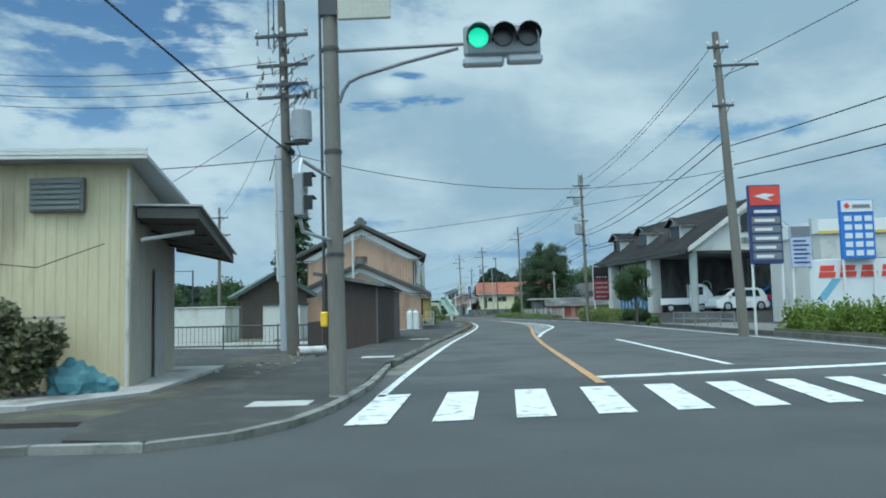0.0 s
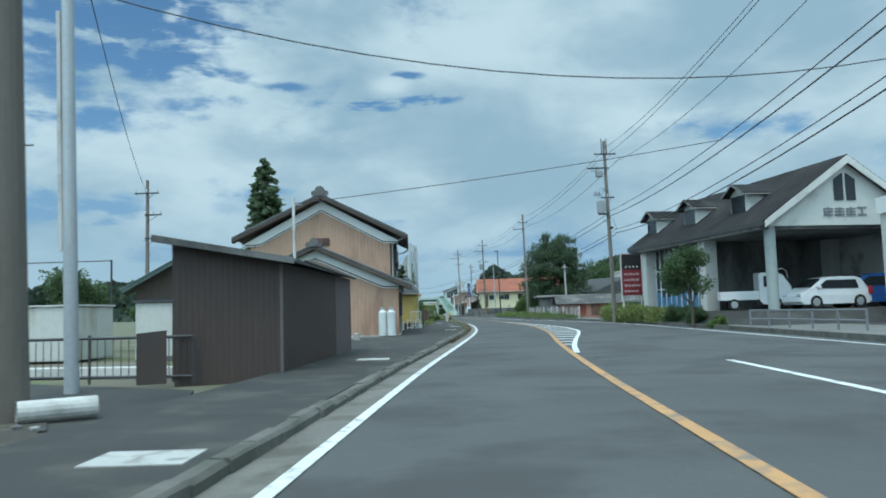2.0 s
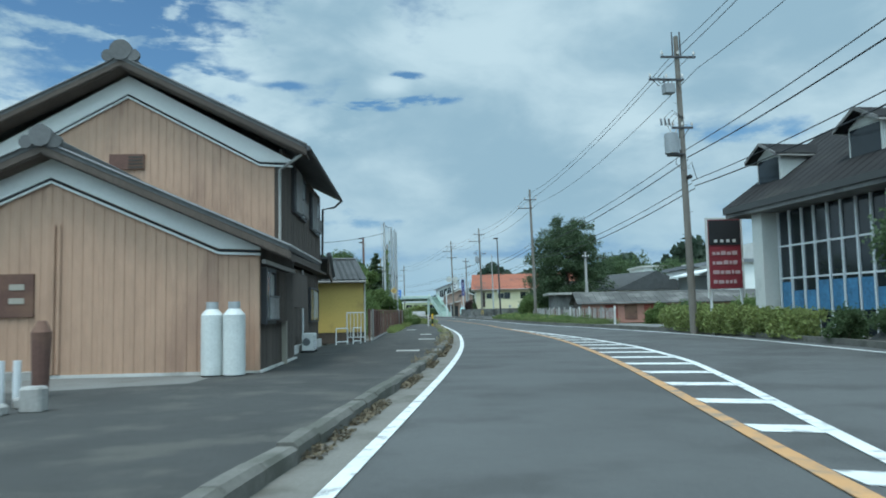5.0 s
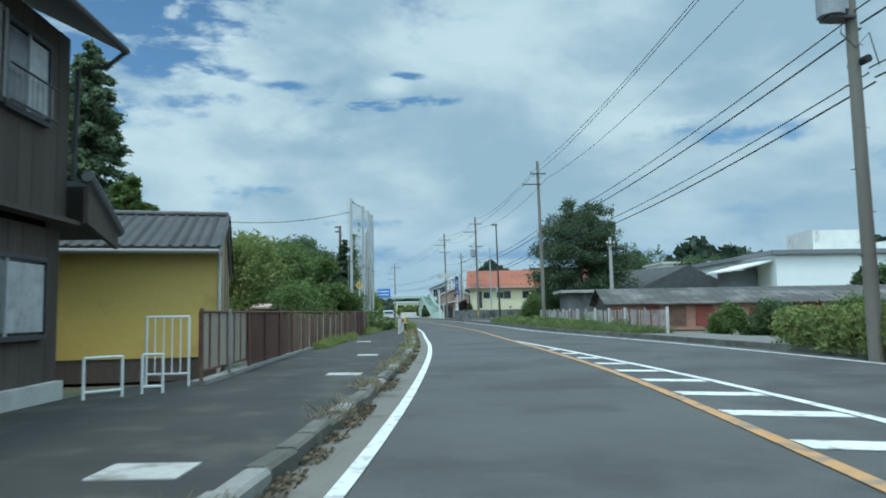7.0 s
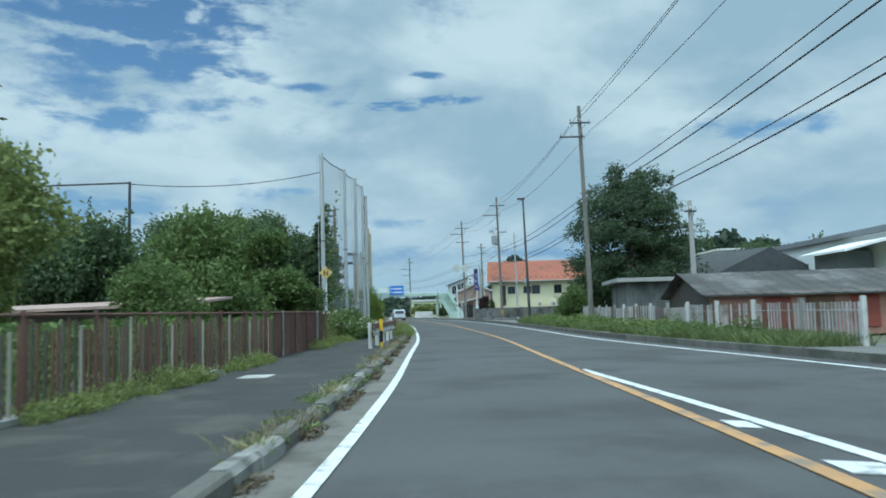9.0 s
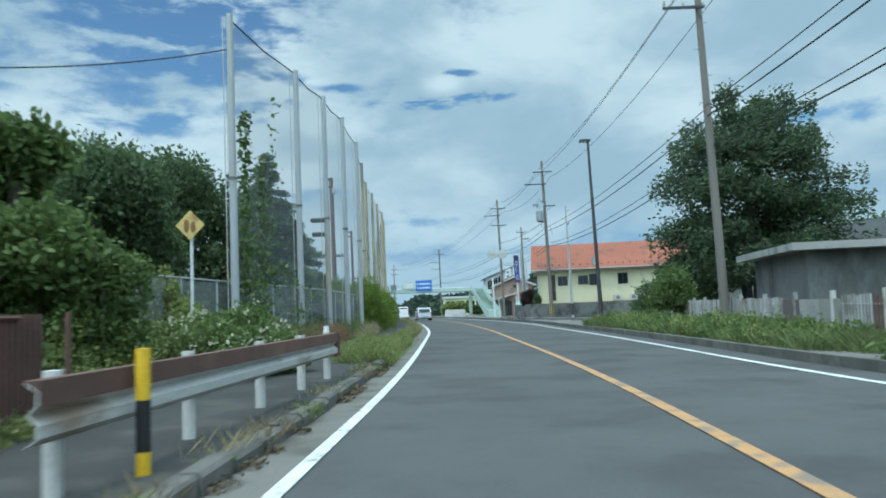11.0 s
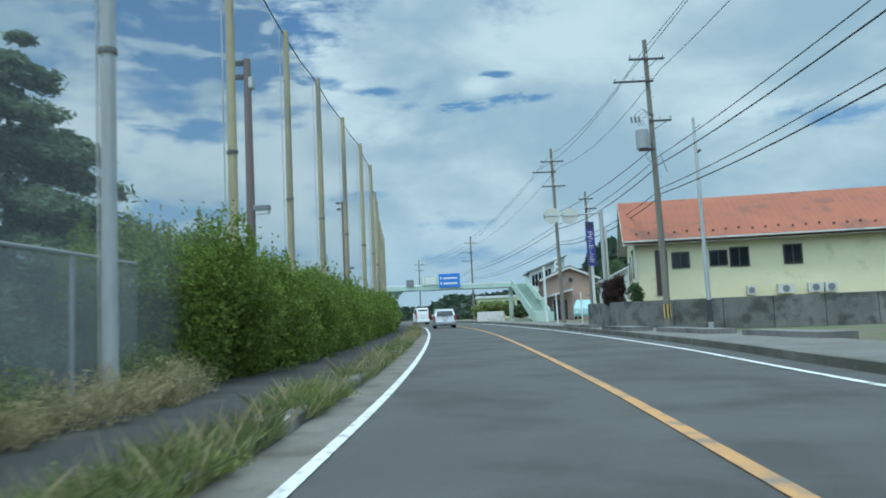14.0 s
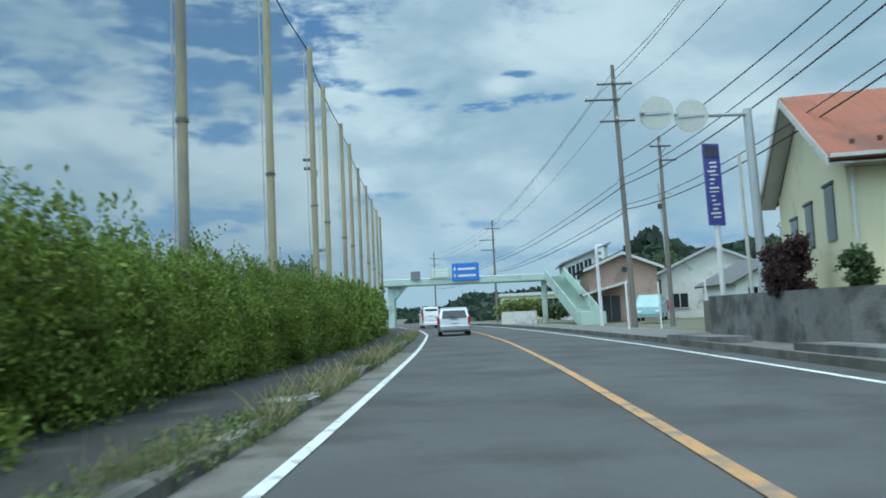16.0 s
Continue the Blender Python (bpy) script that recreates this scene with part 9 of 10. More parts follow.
og_window(1.75, 2.45, 2.85, 3.5)
og_window(3.45, 4.15, 2.88, 3.5)
og_window(4.35, 5.10, 2.80, 3.6)
og_window(6.7, 7.4, 2.80, 3.6)
og_window(11.2, 11.9, 1.5, 2.4)
g = B()
prism(g, [og(0.95, -0.03, 1.55), og(1.5, -0.03, 1.55), og(1.5, -0.03, 3.7), og(0.95, -0.03, 3.7)], (0, 0, 0), OV_ * 0.05)
g = part("door", g, mat("dark_brown_door", (0.05, 0.032, 0.025), 0.5), oh)
b = B()
rod(b, og(1.4, -0.06, 2.4), og(1.4, -0.06, 2.6), 0.015, 0.015, 6)
part("handle", b, GALV, g)
for (v0, z0, z1) in ((1.0, 2.45, 3.75), (3.0, 2.4, 3.55), (4.7, 2.3, 3.35)):
    g = B()
    prism(g, [og(-0.03, v0, z0), og(-0.03, v0 + 0.75, z0), og(-0.03, v0 + 0.75, z1), og(-0.03, v0, z1)], (0, 0, 0), OU * 0.05)
    g = part("window", g, GLASS_DARK, oh)
    b = B()
    prism(b, [og(-0.06, v0 - 0.06, z1), og(-0.06, v0 + 0.81, z1), og(-0.06, v0 + 0.81, z1 + 0.07), og(-0.06, v0 - 0.06, z1 + 0.07)], (0, 0, 0), OU * 0.06)
    part("frame", b, DARK_METAL, g)
for (u0, w_) in ((4.9, 0.35), (6.2, 0.7), (7.5, 0.6), (8.2, 0.5)):
    a_ = thing("air_conditioner_unit", pose(0, 0, 0), "small white outdoor unit below the windows", "air conditioner", "outdoor units")
    b = B()
    prism(b, [og(u0, -0.45, 1.42), og(u0 + w_, -0.45, 1.42), og(u0 + w_, -0.15, 1.42), og(u0, -0.15, 1.42)], (0, 0, 0), (0, 0, 0.42))
    part("casing", b, CONC_LIGHT, a_)
    b = B()
    c_ = og(u0 + w_ / 2, -0.46, 1.63)
    rod(b, c_, c_ - OV_ * 0.012, min(w_, 0.4) * 0.38, min(w_, 0.4) * 0.38, 14)
    part("fan_grille", b, SIGN_GREY, a_)
# terrace and retaining wall
b = B()
pts = [(5.02, 149.6), (6.25, 143.0), (18.5, 141.9), (26, 141.2), (28, 156), (5.6, 156)]
prism(b, [(x, y, -0.05) for x, y in pts], (0, 0, 0), (0, 0, 1.27))
solo("terrace", b, SOIL, "raised terrace of the cream house", "terrace", "structure")
WALL_STAINED = mat("stained_wall_concrete", (0.15, 0.15, 0.142), 0.92, 0.35, 0.9, 22, 0.35, dirt=(0.06, 0.062, 0.056), dirt_amt=0.6, dirt_scale=1.1, rand=0.14)
rw_ = thing("retaining_wall", pose(0, 0, 0), "dark weathered concrete retaining wall", "wall", kind="structure")
for (p0, p1) in zip([(4.8, 150.6), (6.0, 142.7), (18.5, 141.5)], [(6.0, 142.7), (18.5, 141.5), (27, 140.8)]):
    p0, p1 = Vector((*p0, 0)), Vector((*p1, 0))
    n_ = max(1, int((p1 - p0).length / 1.8))
    d_ = (p1 - p0) / n_
    nn = Vector((d_.y, -d_.x, 0)).normalized()
    for i in range(n_):
        a_ = p0 + d_ * i
        b = B()
        q0, q1 = a_ + d_ * 0.006, a_ + d_ * 0.994
        prism(b, [q0 + Vector((0, 0, -0.05)), q1 + Vector((0, 0, -0.05)), q1 + nn * -0.2 + Vector((0, 0, -0.05)), q0 + nn * -0.2 + Vector((0, 0, -0.05))], (0, 0, 0), (0, 0, 1.38))
        part("panel", b, WALL_STAINED, rw_)
for (x0, y0, w_) in ((4.8, 139.0, 3.5), (6.6, 133.2, 4.2), (3.2, 146.5, 3.0), (8.2, 127.8, 3.8)):
    b = B()
    prism(b, [(0, 0, -0.05), (0.9, -0.15, -0.05), (0.9 - w_ * 0.28, w_, -0.05), (-w_ * 0.24, w_, -0.05)], (x0 + 0.9, y0, 0), (0, 0, 0.32))
    solo("planter_kerb", b, CONC_DARK, "low dark kerbed planting strip on the footway", "planter", "structure")

# round mirror signs on an arm, banner
rp = thing("sign_gantry_pole", pose(0, 0, 0), "grey steel pole with an arm carrying two round plates", "sign pole")
b = B()
rod(b, (5.62, 147.2, -0.05), (5.50, 147.2, 6.15), 0.13, 0.11, 12)
part("shaft", b, GALV, rp)
b = B()
tube(b, [(5.50, 147.2, 6.02), (4.4, 146.5, 5.90), (2.55, 145.3, 5.80)], 0.05, 8)
part("arm", b, GALV, rp)
for x in (2.95, 3.85):
    c_ = Vector((x, 145.45 + (x - 2.95) * 0.6, 5.78))
    b = B()
    rod(b, c_ + Vector((0, -0.07, 0)), c_ + Vector((0, -0.10, 0)), 0.41, 0.41, 28)
    pl_ = part("round_plate", b, mat("pale_plate", (0.46, 0.47, 0.43), 0.6), rp)
    b = B()
    box(b, c_.x - 0.3, c_.x + 0.3, c_.y - 0.125, c_.y - 0.101, c_.z - 0.03, c_.z + 0.03)
    part("clamp_bar", b, GALV, pl_)
bn_ = thing("banner_sign", pose(0, 0, 0), "tall navy banner sign with white characters on a post", "sign")
b = B()
rod(b, (5.20, 150.3, -0.05), (5.16, 150.3, 3.6), 0.08, 0.08, 10)
part("post", b, SIGN_WHITE, bn_)
b = B()
prism(b, [(4.93, 0, 3.46), (5.39, 0, 3.42), (5.35, 0, 5.90), (4.88, 0, 5.94)], (0, 150.2, 0), (0, 0.18, 0))
pn = part("panel", b, mat("banner_navy", (0.035, 0.04, 0.22), 0.5), bn_)
b = B()
prism(b, [(4.92, 0, 5.50), (5.32, 0, 5.47), (5.31, 0, 5.84), (4.92, 0, 5.88)], (0, 150.195, 0), (0, -0.012, 0))
part("dark_square", b, mat("banner_black", (0.02, 0.022, 0.05), 0.5), pn)
rb_ = random.Random(5)
for k in range(14):
    z = 5.36 - 0.128 * k
    a_ = 4.98 + 0.08 * rb_.random()
    b = B()
    box(b, a_, 5.12 + 0.17 * rb_.random(), 150.175, 150.196, z - 0.03 - 0.03 * rb_.random(), z)
    part("writing_bar", b, SIGN_WHITE, pn)
b = B()
rod(b, (6.1, 150.6, -0.05), (6.0, 150.6, 5.6), 0.06, 0.05, 8)
solo("flag_pole", b, CONC_LIGHT, "thin pale pole beside a banner sign", "pole", group="flag poles")
for (x, y, h_, r_, lab) in ((3.38, 162.1, 2.2, 0.055, "short white steel post on the footway"), (2.75, 173.5, 4.75, 0.11, "white post beside the foot of a stair"), (5.35, 166.5, 2.3, 0.05, "short white steel post before the parking"), (6.2, 158.5, 2.0, 0.05, "short white steel post by a wall end")):
    b = B()
    rod(b, (x, y, -0.05), (x - 0.02 * h_, y, h_), r_, r_ * 0.9, 10)
    rod(b, (x - 0.02 * h_, y, h_), (x - 0.02 * h_, y, h_ + r_ * 0.8), r_ * 0.9, r_ * 0.35, 10)
    solo("steel_post", b, SIGN_WHITE, lab, "post", group="white posts")
sp_ = thing("service_pole", pose(6.72, 171.8, 0), "slender pale steel service pole with a short arm", "pole")
b = B()
rod(b, (0, 0, -0.05), (-0.35, 0, 8.2), 0.10, 0.075, 10)
part("shaft", b, GALV, sp_)
b = B()
box(b, -0.36, 0.35, -0.03, 0.03, 7.55, 7.62)
part("arm", b, GALV, sp_)
b = B()
box(b, -0.50, -0.22, -0.2, -0.06, 6.7, 7.0, 0.02)
part("junction_box", b, DARK_METAL, sp_)

# ---------------------------------------------------------------- footbridge
fb = thing("footbridge", pose(0, 0, 0), "mint green steel footbridge with a stair down to the footway", "footbridge")
FY = 196.0
# girder in a darker copy of the mint, painting the shade under the deck
b = B()
prism(b, [(-16.4, 0, 3.97), (-0.6, 0, 3.84), (-0.6, 0, 4.02), (-16.4, 0, 4.15)], (0, FY, 0), (0, 1.8, 0))
part("girder", b, mat("mint_shade", (0.27, 0.36, 0.31), 0.55, 0.12, 0.8, 12, 0.06), fb)
for yy in (FY - 0.04, FY + 1.76):
    for k in range(8):
        xa, xb = -16.4 + 1.975 * k + 0.01, -16.4 + 1.975 * (k + 1) - 0.01
        za, zb_ = 4.15 - 0.00823 * (xa + 16.4), 4.15 - 0.00823 * (xb + 16.4)
        b = B()
        prism(b, [(xa, 0, za - 0.1), (xb, 0, zb_ - 0.1), (xb, 0, zb_ + 0.40), (xa, 0, za + 0.40)], (0, yy, 0), (0, 0.06, 0))
        part("parapet_panel", b, MINT, fb)
    b = B()
    rod(b, (-16.4, yy + 0.03, 4.57), (-0.6, yy + 0.03, 4.44), 0.05, 0.05, 8)
    part("parapet_rail", b, SIGN_WHITE, fb)
b = B()
box(b, -15.7, -15.1, FY + 0.5, FY + 1.3, -0.05, 3.98, 0.05)
prism(b, [(-15.1, 0, 3.97), (-13.9, 0, 3.96), (-15.1, 0, 2.7)], (0, FY + 0.6, 0), (0, 0.6, 0))
part("pier", b, MINT, fb)
b = B()
box(b, -1.35, -0.85, FY + 0.4, FY + 1.4, -0.05, 3.87, 0.05)
part("pier", b, MINT, fb)
ST0, ST1 = Vector((-0.1, FY + 0.6, 4.3)), Vector((2.35, 184.0, 0.1))
dd = ST1 - ST0
sd = Vector((-dd.y, dd.x, 0)).normalized() * -0.9
for s in (-1, 1):
    b = B()
    prism(b, [ST0 + sd * s + Vector((0, 0, -0.25)), ST1 + sd * s + Vector((0, 0, -0.05)), ST1 + sd * s + Vector((0, 0, 1.1)), ST0 + sd * s + Vector((0, 0, 0.7))], (0, 0, 0), sd.normalized() * 0.06)
    part("stair_side", b, MINT, fb)
b = B()
prism(b, [ST0 - sd * 0.96 + Vector((0, 0, -0.12)), ST0 + sd * 0.96 + Vector((0, 0, -0.12)), ST1 + sd * 0.96 + Vector((0, 0, -0.06)), ST1 - sd * 0.96 + Vector((0, 0, -0.06))], (0, 0, 0), (0, 0, 0.05))
part("stair_soffit", b, MINT, fb)
for k in range(24):
    q = ST0 + dd * ((k + 0.5) / 24)
    b = B()
    h2 = Vector((dd.x, dd.y, 0)).normalized() * 0.16
    prism(b, [q - sd * 0.95 - h2, q + sd * 0.95 - h2, q + sd * 0.95 + h2, q - sd * 0.95 + h2], (0, 0, 0), (0, 0, 0.06))
    part("tread", b, MINT, fb)
b = B()
prism(b, [ST1 - sd + Vector((0, 0, -0.15)), ST1 + sd + Vector((0, 0, -0.15)), ST1 + sd + Vector((0.3, -1.6, -0.15)), ST1 - sd + Vector((0.3, -1.6, -0.15))], (0, 0, 0), (0, 0, 0.95))
part("stair_foot", b, MINT, fb)
for (x0, x1, z0, z1, m_, lab, nb) in ((-9.42, -6.92, 4.2, 5.8, SIGN_BLUE, "blue direction sign with white lines", 2), (-11.5, -9.5, 4.55, 5.5, mat("pale_green_sign", (0.42, 0.52, 0.42), 0.5), "pale green direction sign with lines", 3), (-13.3, -12.4, 4.5, 5.25, SIGN_GREY, "small dark plate on the bridge", 0)):
    s_ = thing("direction_sign", pose(0, 0, 0), lab + " hung on the footbridge", "road sign", "bridge signs")
    b = B()
    box(b, x0, x1, FY - 0.22, FY - 0.15, z0, z1)
    p_ = part("plate", b, m_, s_)
    b = B()
    rod(b, ((x0 + x1) / 2, FY - 0.15, z0 + 0.3), ((x0 + x1) / 2, FY + 0.02, z0 + 0.3), 0.04, 0.04, 6)
    part("hanger", b, GALV, s_)
    for k in range(nb):
        b = B()
        zz = z0 + (z1 - z0) * (k + 0.7) / (nb + 0.6)
        box(b, x0 + 0.55, x1 - 0.3, FY - 0.235, FY - 0.221, zz - 0.08, zz + 0.12)
        part("writing_bar", b, SIGN_WHITE, p_)
        b = B()
        prism(b, [(x0 + 0.2, 0, zz - 0.1), (x0 + 0.34, 0, zz - 0.1), (x0 + 0.34, 0, zz + 0.08), (x0 + 0.4, 0, zz + 0.08), (x0 + 0.27, 0, zz + 0.22), (x0 + 0.14, 0, zz + 0.08), (x0 + 0.2, 0, zz + 0.08)], (0, FY - 0.222, 0), (0, -0.012, 0))
        part("arrow", b, SIGN_WHITE, p_)

# ---------------------------------------------------------------- houses near and beyond the footbridge


def simple_house(x, y, turn, w, d_, e_, rz, wall, roof, label, wins=4, category="house"):
    h_ = thing("house", pose(x, y, 0, 0, 0, turn), label, category, "houses along the road")
    b = B()
    prism(b, [(0, 0, -0.05), (w, 0, -0.05), (w, 0, e_), (w / 2, 0, rz - 0.15), (0, 0, e_)], (0, 0, 0), (0, d_, 0))
    part("wall", b, wall, h_)
    tiled_slope("roof_slope", (w / 2, -0.5, rz), (w / 2, d_ + 0.5, rz), (-0.5, -0.5, e_ - 0.1), (-0.5, d_ + 0.5, e_ - 0.1), h_, roof, 0.6, 0.15, 0.02, True)
    tiled_slope("roof_slope", (w / 2, -0.5, rz), (w / 2, d_ + 0.5, rz), (w + 0.5, -0.5, e_ - 0.1), (w + 0.5, d_ + 0.5, e_ - 0.1), h_, roof, 0.6, 0.15, 0.02, True)
    for k in range(wins):
        c = 0.8 + (w - 2.2) * (k % 2)
        z = 0.9 + 2.6 * (k // 2)
        b = B()
        box(b, c, c + 1.4, -0.05, 0.0, z, z + 1.2)
        w_ = part("window", b, GLASS_DARK, h_)
        for q in (c - 0.05, c + 0.68, c + 1.4):
            b = B()
            box(b, q, q + 0.06, -0.08, -0.05, z - 0.05, z + 1.25)
            part("frame", b, SIGN_WHITE, w_)
        b = B()
        box(b, c - 0.1, c + 1.5, -0.1, -0.0, z - 0.1, z - 0.05)
        part("sill", b, CONC_LIGHT, w_)
    return h_


GREY_WHITE = mat("grey_white_wall", (0.50, 0.52, 0.51), 0.8, 0.12, 0.8, 12, 0.1)
sh_ = thing("house", pose(1.0, 215, 0, 0, 0, 4), "white two-storey building with a lean-to roof and dark windows", "building", "houses along the road")
b = B()
prism(b, [(0, 0, -0.05), (5.0, 0, -0.05), (5.0, 0, 8.3), (0, 0, 6.4)], (0, 0, 0), (0, 9, 0))
part("wall", b, GREY_WHITE, sh_)
b = B()
prism(b, [(-0.5, 0, 6.26), (5.3, 0, 8.46), (5.3, 0, 8.64), (-0.5, 0, 6.44)], (0, -0.5, 0), (0, 10, 0))
part("roof", b, SIGN_GREY, sh_)
for k in range(3):
    b = B()
    x = 0.35 + 0.95 * k
    prism(b, [(x, 0, 4.5), (x + 0.82, 0, 4.5), (x + 0.82, 0, 6.2 + 0.36 * k), (x, 0, 5.95 + 0.36 * k)], (0, -0.05, 0), (0, 0.045, 0))
    w_ = part("window", b, GLASS_DARK, sh_)
    b = B()
    box(b, x + 0.38, x + 0.43, -0.075, -0.052, 4.5, 6.0 + 0.36 * k)
    part("frame", b, SIGN_WHITE, w_)
b = B()
box(b, 0.5, 2.6, -0.05, -0.004, 1.8, 3.7)
part("opening", b, DARK_METAL, sh_)
b = B()
box(b, 3.5, 4.5, -0.45, -0.2, 3.4, 8.4, 0.03)
pl_ = part("sign_pillar", b, SIGN_WHITE, sh_)
for k in range(5):
    b = B()
    box(b, 3.75, 4.2, -0.465, -0.452, 7.6 - 0.72 * k - 0.4, 7.6 - 0.72 * k)
    part("writing_bar", b, SIGN_GREY, pl_)
PEACH = mat("peach_wall", (0.40, 0.265, 0.21), 0.85, 0.12, 0.7, 14, 0.1, dirt=(0.26, 0.19, 0.15), dirt_amt=0.3)
ph_ = simple_house(2.75, 190.2, 4, 5.5, 8, 4.5, 5.75, PEACH, TILE_BROWN, "low peach house with a pale-edged gable behind the stair", 0)
for (x0, z0, x1, z1) in ((-0.5, 4.32, 2.75, 5.66), (6.0, 4.32, 2.75, 5.66)):
    b = B()
    prism(b, [(x0, 0, z0 - 0.22), (x1, 0, z1 - 0.22), (x1, 0, z1 + 0.02), (x0, 0, z0 + 0.02)], (0, -0.54, 0), (0, -0.05, 0))
    part("barge_board", b, CONC_LIGHT, ph_)
b = B()
rod(b, (2.9, -0.01, 4.2), (2.9, -0.05, 4.2), 0.24, 0.24, 16)
part("vent", b, DARK_METAL, ph_)
b = B()
prism(b, [(-0.8, 0, 2.15), (2.75, 0, 3.05), (2.75, 0, 3.21), (-0.8, 0, 2.31)], (0, -2.4, 0), (0, 2.38, 0))
pr_ = part("porch_roof", b, TILE_BROWN, ph_)
b = B()
prism(b, [(-0.85, 0, 2.12), (2.8, 0, 3.05), (2.8, 0, 3.23), (-0.85, 0, 2.30)], (0, -2.46, 0), (0, 0.055, 0))
part("fascia", b, CONC_LIGHT, pr_)
for x in (0.6, 2.6):
    b = B()
    box(b, x, x + 0.12, -2.3, -2.18, -0.05, 2.3 + 0.25 * x)
    part("porch_post", b, SIGN_GREY, ph_)
b = B()
box(b, 0.9, 2.4, -0.06, -0.004, 0.0, 2.1)
dr_ = part("door", b, DARK_METAL, ph_)
b = B()
box(b, 1.62, 1.66, -0.09, -0.062, 0.0, 2.1)
part("frame", b, GALV, dr_)
simple_house(9.2, 196, -8, 9, 12, 4.0, 6.2, CONC_LIGHT, mat("pale_metal_roof", (0.62, 0.63, 0.63), 0.5), "low hall with a pale metal roof", 2)
simple_house(12.0, 180, 10, 6, 6, 2.5, 4.2, PLASTER, TILE_DARK, "low white house with a grey roof", 2)
LIME = mat("lime_wall", (0.58, 0.60, 0.36), 0.8, 0.1, 0.7, 12, 0.05)
ls_ = thing("shop", pose(-8.6, 242, 0, 0, 0, 6), "pale yellow-green flat-roofed shop beyond the footbridge", "shop")
b = B()
box(b, 0, 9.0, 0, 8, -0.05, 3.5)
part("wall", b, LIME, ls_)
b = B()
box(b, -0.3, 9.3, -0.35, 8.3, 3.5, 3.95, 0.02)
part("roof", b, GREY_WHITE, ls_)
for k in range(4):
    b = B()
    box(b, 0.5 + 2.15 * k, 2.2 + 2.15 * k, -0.06, -0.004, 2.0, 2.95)
    w_ = part("window", b, GLASS_DARK, ls_)
    b = B()
    box(b, 1.32 + 2.15 * k, 1.38 + 2.15 * k, -0.09, -0.062, 2.0, 2.95)
    part("frame", b, SIGN_WHITE, w_)
simple_house(16, 250, 15, 9, 9, 5.2, 8.0, PLASTER, TILE_DARK, "white two-storey house farther along the road", 4)
simple_house(-48, 290, 25, 9, 8, 5.0, 7.4, PLASTER, TILE_DARK, "distant house beyond the curve", 4)
simple_house(-10.6, 40.0, 20, 3.4, 3.0, 2.3, 3.5, DARK_WOOD, mat("greenish_tile", (0.10, 0.14, 0.13), 0.7), "low house with a greenish tile roof behind the yard", 0)
b = B()
prism(b, [(-4.7, 191.4, -0.05), (-1.7, 190.2, -0.05), (-1.65, 190.4, -0.05), (-4.65, 191.6, -0.05)], (0, 0, 0), (0, 0, 1.2))
solo("garden_wall", b, CONC_LIGHT, "pale concrete garden wall beside the bridge", "wall", "structure")
q, d = clump_points([(-4.6, 203, 1.5, 0.95), (-3.4, 203.4, 1.6, 1.0), (-2.3, 203, 1.5, 0.9), (-5.4, 204, 1.3, 0.9)], 3000, 140)
tagged(new("shrubs", leaf_mesh("shrubs", q, d, 0.2, LEAF_LIGHT, 1.6, 141)), "rounded yellow-green shrubs over a garden wall", "shrubs", kind="stuff")
q, d = clump_points([(-1.2, 204, 1.1, 0.9), (-0.2, 203.5, 1.0, 0.9), (0.8, 204.5, 1.2, 0.9)], 1800, 142)
tagged(new("shrubs", leaf_mesh("shrubs", q, d, 0.2, LEAF_DARK, 1.6, 143)), "dark shrubs behind the bridge pier", "shrubs", kind="stuff")
vehicle("teal_kei_van", 6.5, 180.5, 0.1, 165, 3.3, 1.75, 1.8, mat("teal_van_paint", (0.22, 0.38, 0.39), 0.35), "pale teal small van beside the hall", "van")

# ---------------------------------------------------------------- wooded hills on the horizon


def hill(name, x0, x1, y, hgt, seed, n=9000, size=3.2):
    rg = np.random.default_rng(seed)
    u = rg.random(n)
    x = x0 + (x1 - x0) * u
    prof = np.array([0.62 + 0.5 * noise.noise(Vector((v * 0.012 + seed, 0.3, 0))) + 0.18 * noise.noise(Vector((v * 0.06 + seed, 1.3, 0))) for v in x])
    env = np.clip(np.minimum(u, 1 - u) * 7, 0, 1) ** 0.7
    top = hgt * prof * env
    f = rg.random(n) ** 0.7
    p = np.stack([x, y - 40 * (1 - f) + rg.normal(size=n) * 4, np.maximum(0.2, top * f)], 1)
    me = leaf_mesh(name, p, np.tile([0, -0.6, 0.8], (n, 1)), size, FAR_WOOD, 1.3, seed)
    tagged(new(name, me), "dark wooded hill on the horizon", "woods", kind="stuff")
    b = B()
    m_ = 60
    a = []
    for i in range(m_ + 1):
        v = x0 + (x1 - x0) * i / m_
        e_ = min(1, max(0, min(i, m_ - i) / m_ * 7)) ** 0.7
        z = hgt * (0.62 + 0.5 * noise.noise(Vector((v * 0.012 + seed, 0.3, 0)))) * e_ * 0.93
        a.append((b.verts.new((v, y - 42, -1)), b.verts.new((v, y, max(0, z))), b.verts.new((v, y + 60, -1))))
    for r0, r1 in zip(a, a[1:]):
        b.faces.new((r0[0], r1[0], r1[1], r0[1]))
        b.faces.new((r0[1], r1[1], r1[2], r0[2]))
    solo(name + "_slope", b, FAR_WOOD, "shaded slope of a wooded hill", "woods", "stuff")


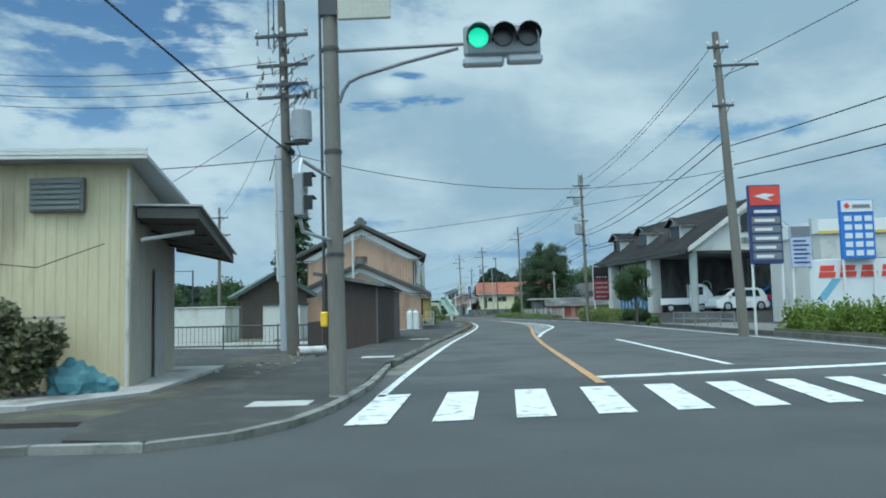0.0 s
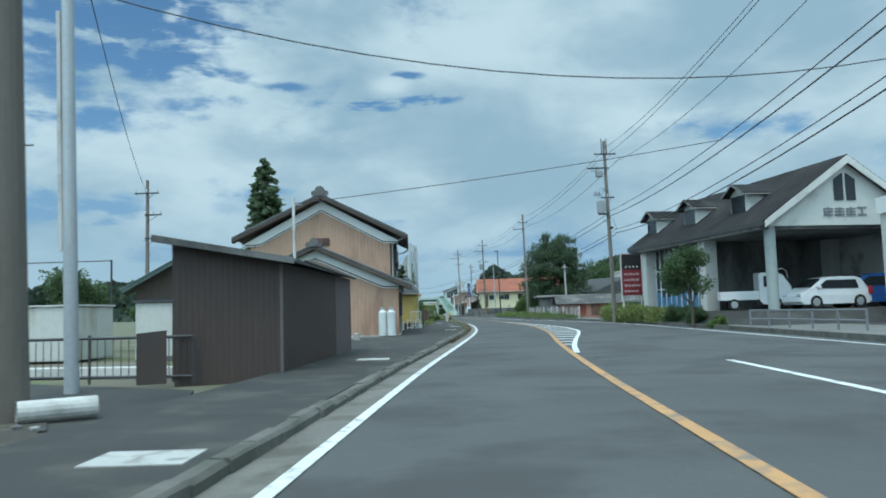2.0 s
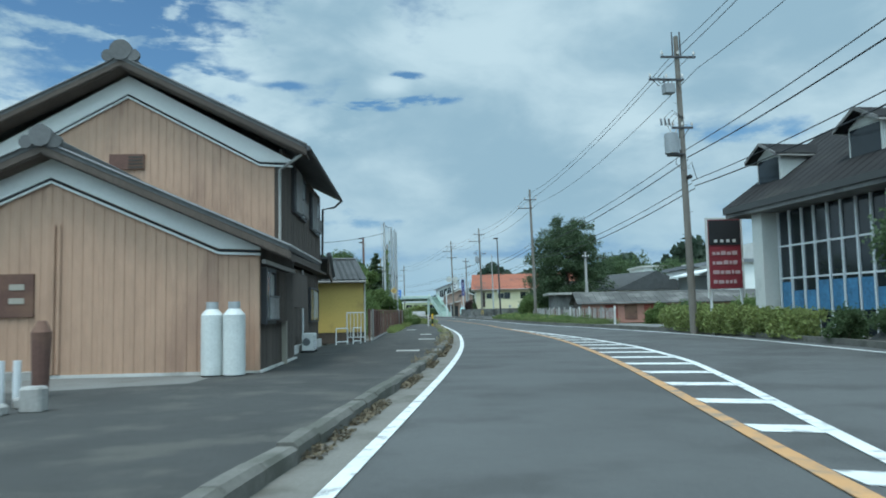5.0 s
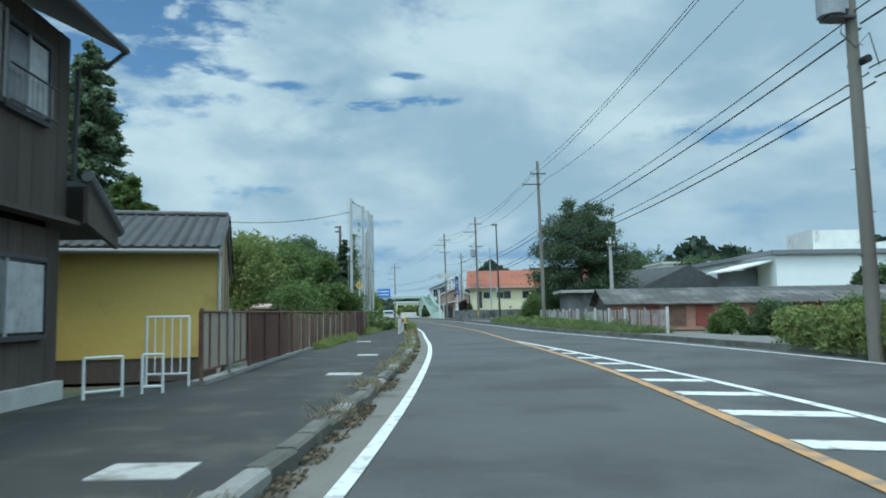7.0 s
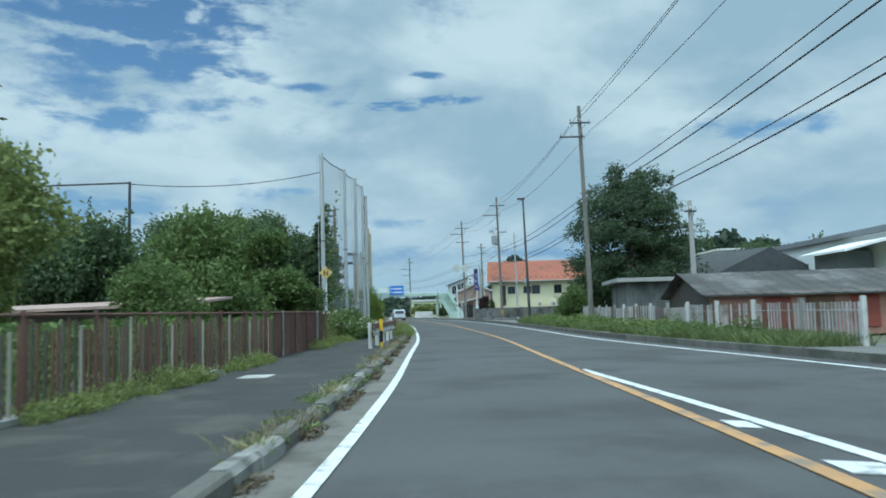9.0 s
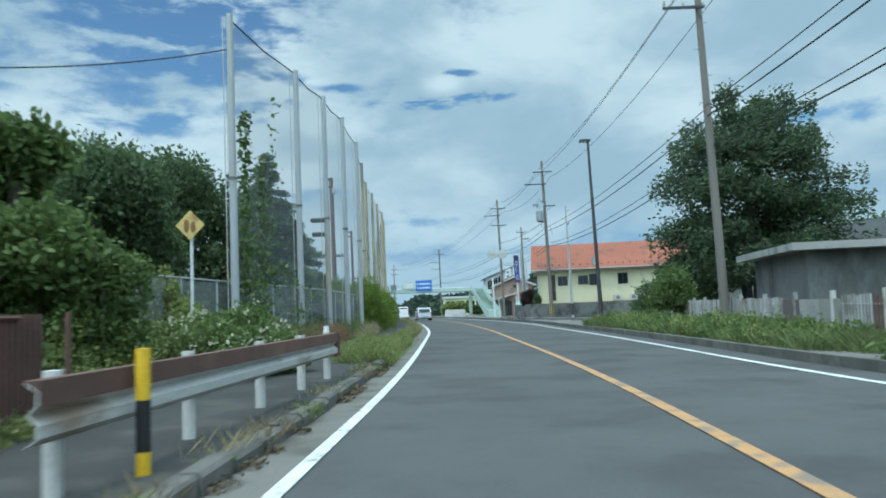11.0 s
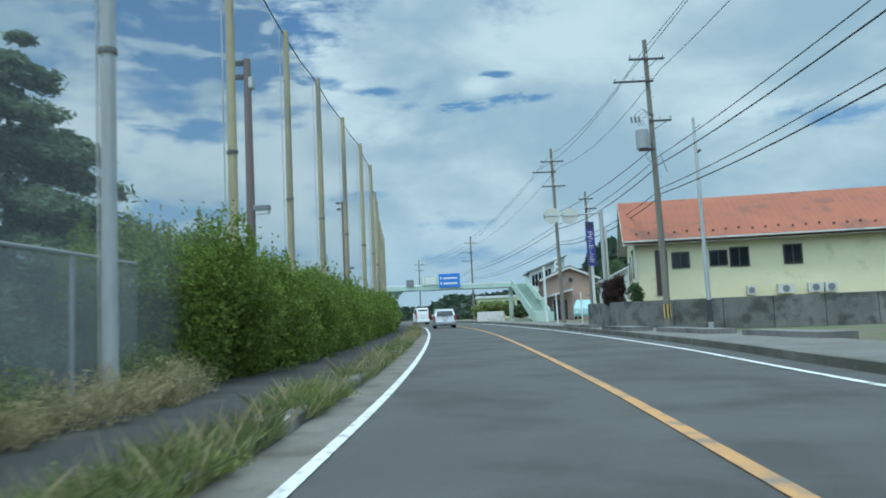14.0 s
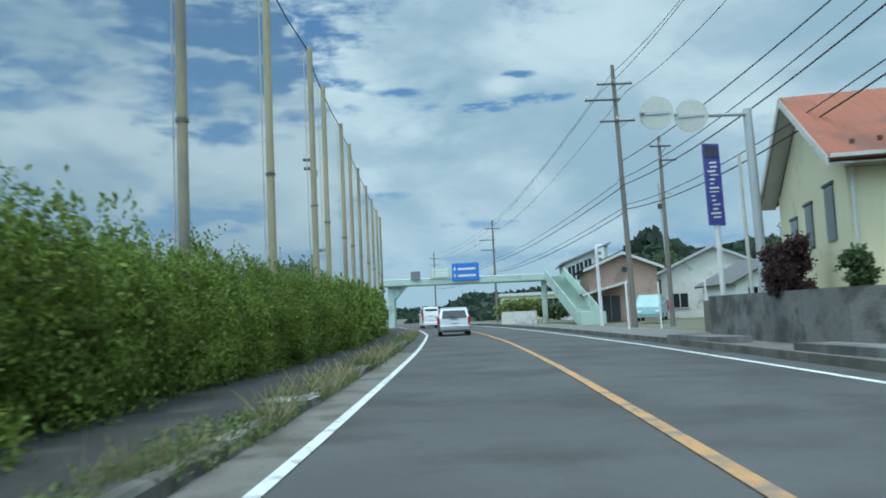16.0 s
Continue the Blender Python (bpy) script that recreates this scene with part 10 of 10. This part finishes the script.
hill("hill_woods", 2, 330, 430, 36, 3, 17000, 2.8)
hill("hill_woods", 9, 75, 290, 33, 23, 10000, 1.9)
hill("hill_woods", -24, 16, 285, 9.5, 29, 3500, 1.5)
hill("hill_woods", -160, 60, 520, 6, 8, 4000, 2.2)
hill("hill_woods", 120, 620, 620, 60, 12, 9000, 4.5)
hill("hill_woods", -520, -120, 560, 34, 17, 7000, 4.5)
for k, (x, y, h, r) in enumerate(((38, 150, 8, 4), (46, 152, 8.5, 4.5), (30, 165, 9, 4.5), (22, 172, 8, 4), (55, 150, 9, 5), (26, 205, 10, 5), (33, 100, 4, 2), (15, 235, 9, 4.5), (60, 90, 7, 4), (42, 75, 6, 3.5), (50, 70, 6.5, 3.5), (34, 80, 6, 3.2))):
    tree(x, y, h, r, LEAF_DARK, "dark broadleaf tree in the distance", 0.08, 200 + k, 2400, 0.42, 0.2, 12)
for k, (x, y, h, r) in enumerate(((-26, 200, 7, 4), (-33, 215, 8, 4.5), (-42, 240, 8, 4.5), (-22, 186, 5, 3))):
    tree(x, y, h, r, LEAF_DARK, "dark broadleaf tree beyond the net", 0.06, 230 + k, 2000, 0.42, 0.2, 12)

# ---------------------------------------------------------------- footway covers, kerb stones
for (x, y, w_, d_) in ((-2.03, 9.4, 0.75, 0.5), (-1.58, 18.0, 0.75, 0.55), (-0.95, 29.0, 0.70, 0.55), (0.92, 52.3, 0.6, 0.5), (1.25, 60.2, 0.6, 0.5), (0.11, 74.8, 0.5, 0.6), (-1.40, 111.0, 0.7, 0.6), (-2.05, 126.4, 0.7, 0.6), (-3.15, 136.2, 0.6, 0.6), (1.1, 66.0, 0.5, 0.5)):
    b = B()
    zc = 0.05 if y < 12 else 0.095
    box(b, x - w_ / 2, x + w_ / 2, y - d_ / 2, y + d_ / 2, zc, zc + 0.017, 0.004)
    solo("drain_cover", b, mat("cover_concrete", (0.40, 0.395, 0.37), 0.9, 0.2, 1.5, 30, 0.3, dirt=(0.2, 0.195, 0.17), dirt_amt=0.4, dirt_scale=3), "pale concrete drain cover in the footway", "drain cover", group="drain covers")
KERB = mat("dirty_kerb", (0.118, 0.112, 0.098), 0.92, 0.3, 1.2, 20, 0.4, dirt=(0.075, 0.075, 0.06), dirt_amt=0.6, dirt_scale=1.5, rand=0.18)
kl = thing("kerb", pose(0, 0, 0), "row of worn concrete kerb stones beside the lane", "kerb", kind="structure")
STEP = 0.7
rk_ = random.Random(91)
KERB_PALE = mat("chipped_kerb", (0.24, 0.235, 0.215), 0.92, 0.25, 1.6, 20, 0.4, dirt=(0.1, 0.1, 0.085), dirt_amt=0.5, dirt_scale=2.0)
y = 16.5
while y < 176:
    a_, c_ = kerb_l(y), kerb_l(y + STEP - 0.012)
    low_ = 0.11 if y < 34 else 0.15
    low_ += -0.035 * rk_.random() ** 2
    ja, jc, ch = 0.03 * (rk_.random() - 0.5), 0.03 * (rk_.random() - 0.5), 0.02 + 0.03 * rk_.random()
    b = B()
    ya, yc = y, y + STEP - 0.012 - 0.02 * rk_.random()
    sec = [[b.verts.new(p) for p in ((x_ - 0.16, v_, -0.05), (x_, v_, -0.05), (x_, v_, low_ - ch), (x_ - ch, v_, low_ + dz), (x_ - 0.16, v_, low_ + dz))] for x_, v_, dz in ((a_ + ja, ya, 0.0), (c_ + jc, yc, 0.02 * (rk_.random() - 0.5)))]
    for i in range(5):
        j = (i + 1) % 5
        b.faces.new((sec[0][i], sec[0][j], sec[1][j], sec[1][i]))
    b.faces.new(sec[0])
    b.faces.new(sec[1][::-1])
    part("kerb_stone", b, KERB_PALE if rk_.random() < 0.16 and y > 38 else KERB, kl)
    y += STEP
kr = thing("kerb_far", pose(0, 0, 0), "row of concrete kerb stones on the far side", "kerb", kind="structure")
y = 18.0
while y < 200:
    a_, c_ = kerb_r(y), kerb_r(y + 1.0 - 0.012)
    b = B()
    prism(b, [(a_, y, -0.05), (a_ + 0.16, y, -0.05), (c_ + 0.16, y + 0.988, -0.05), (c_, y + 0.988, -0.05)], (0, 0, 0), (0, 0, 0.21))
    part("kerb_stone", b, KERB, kr)
    y += 1.0
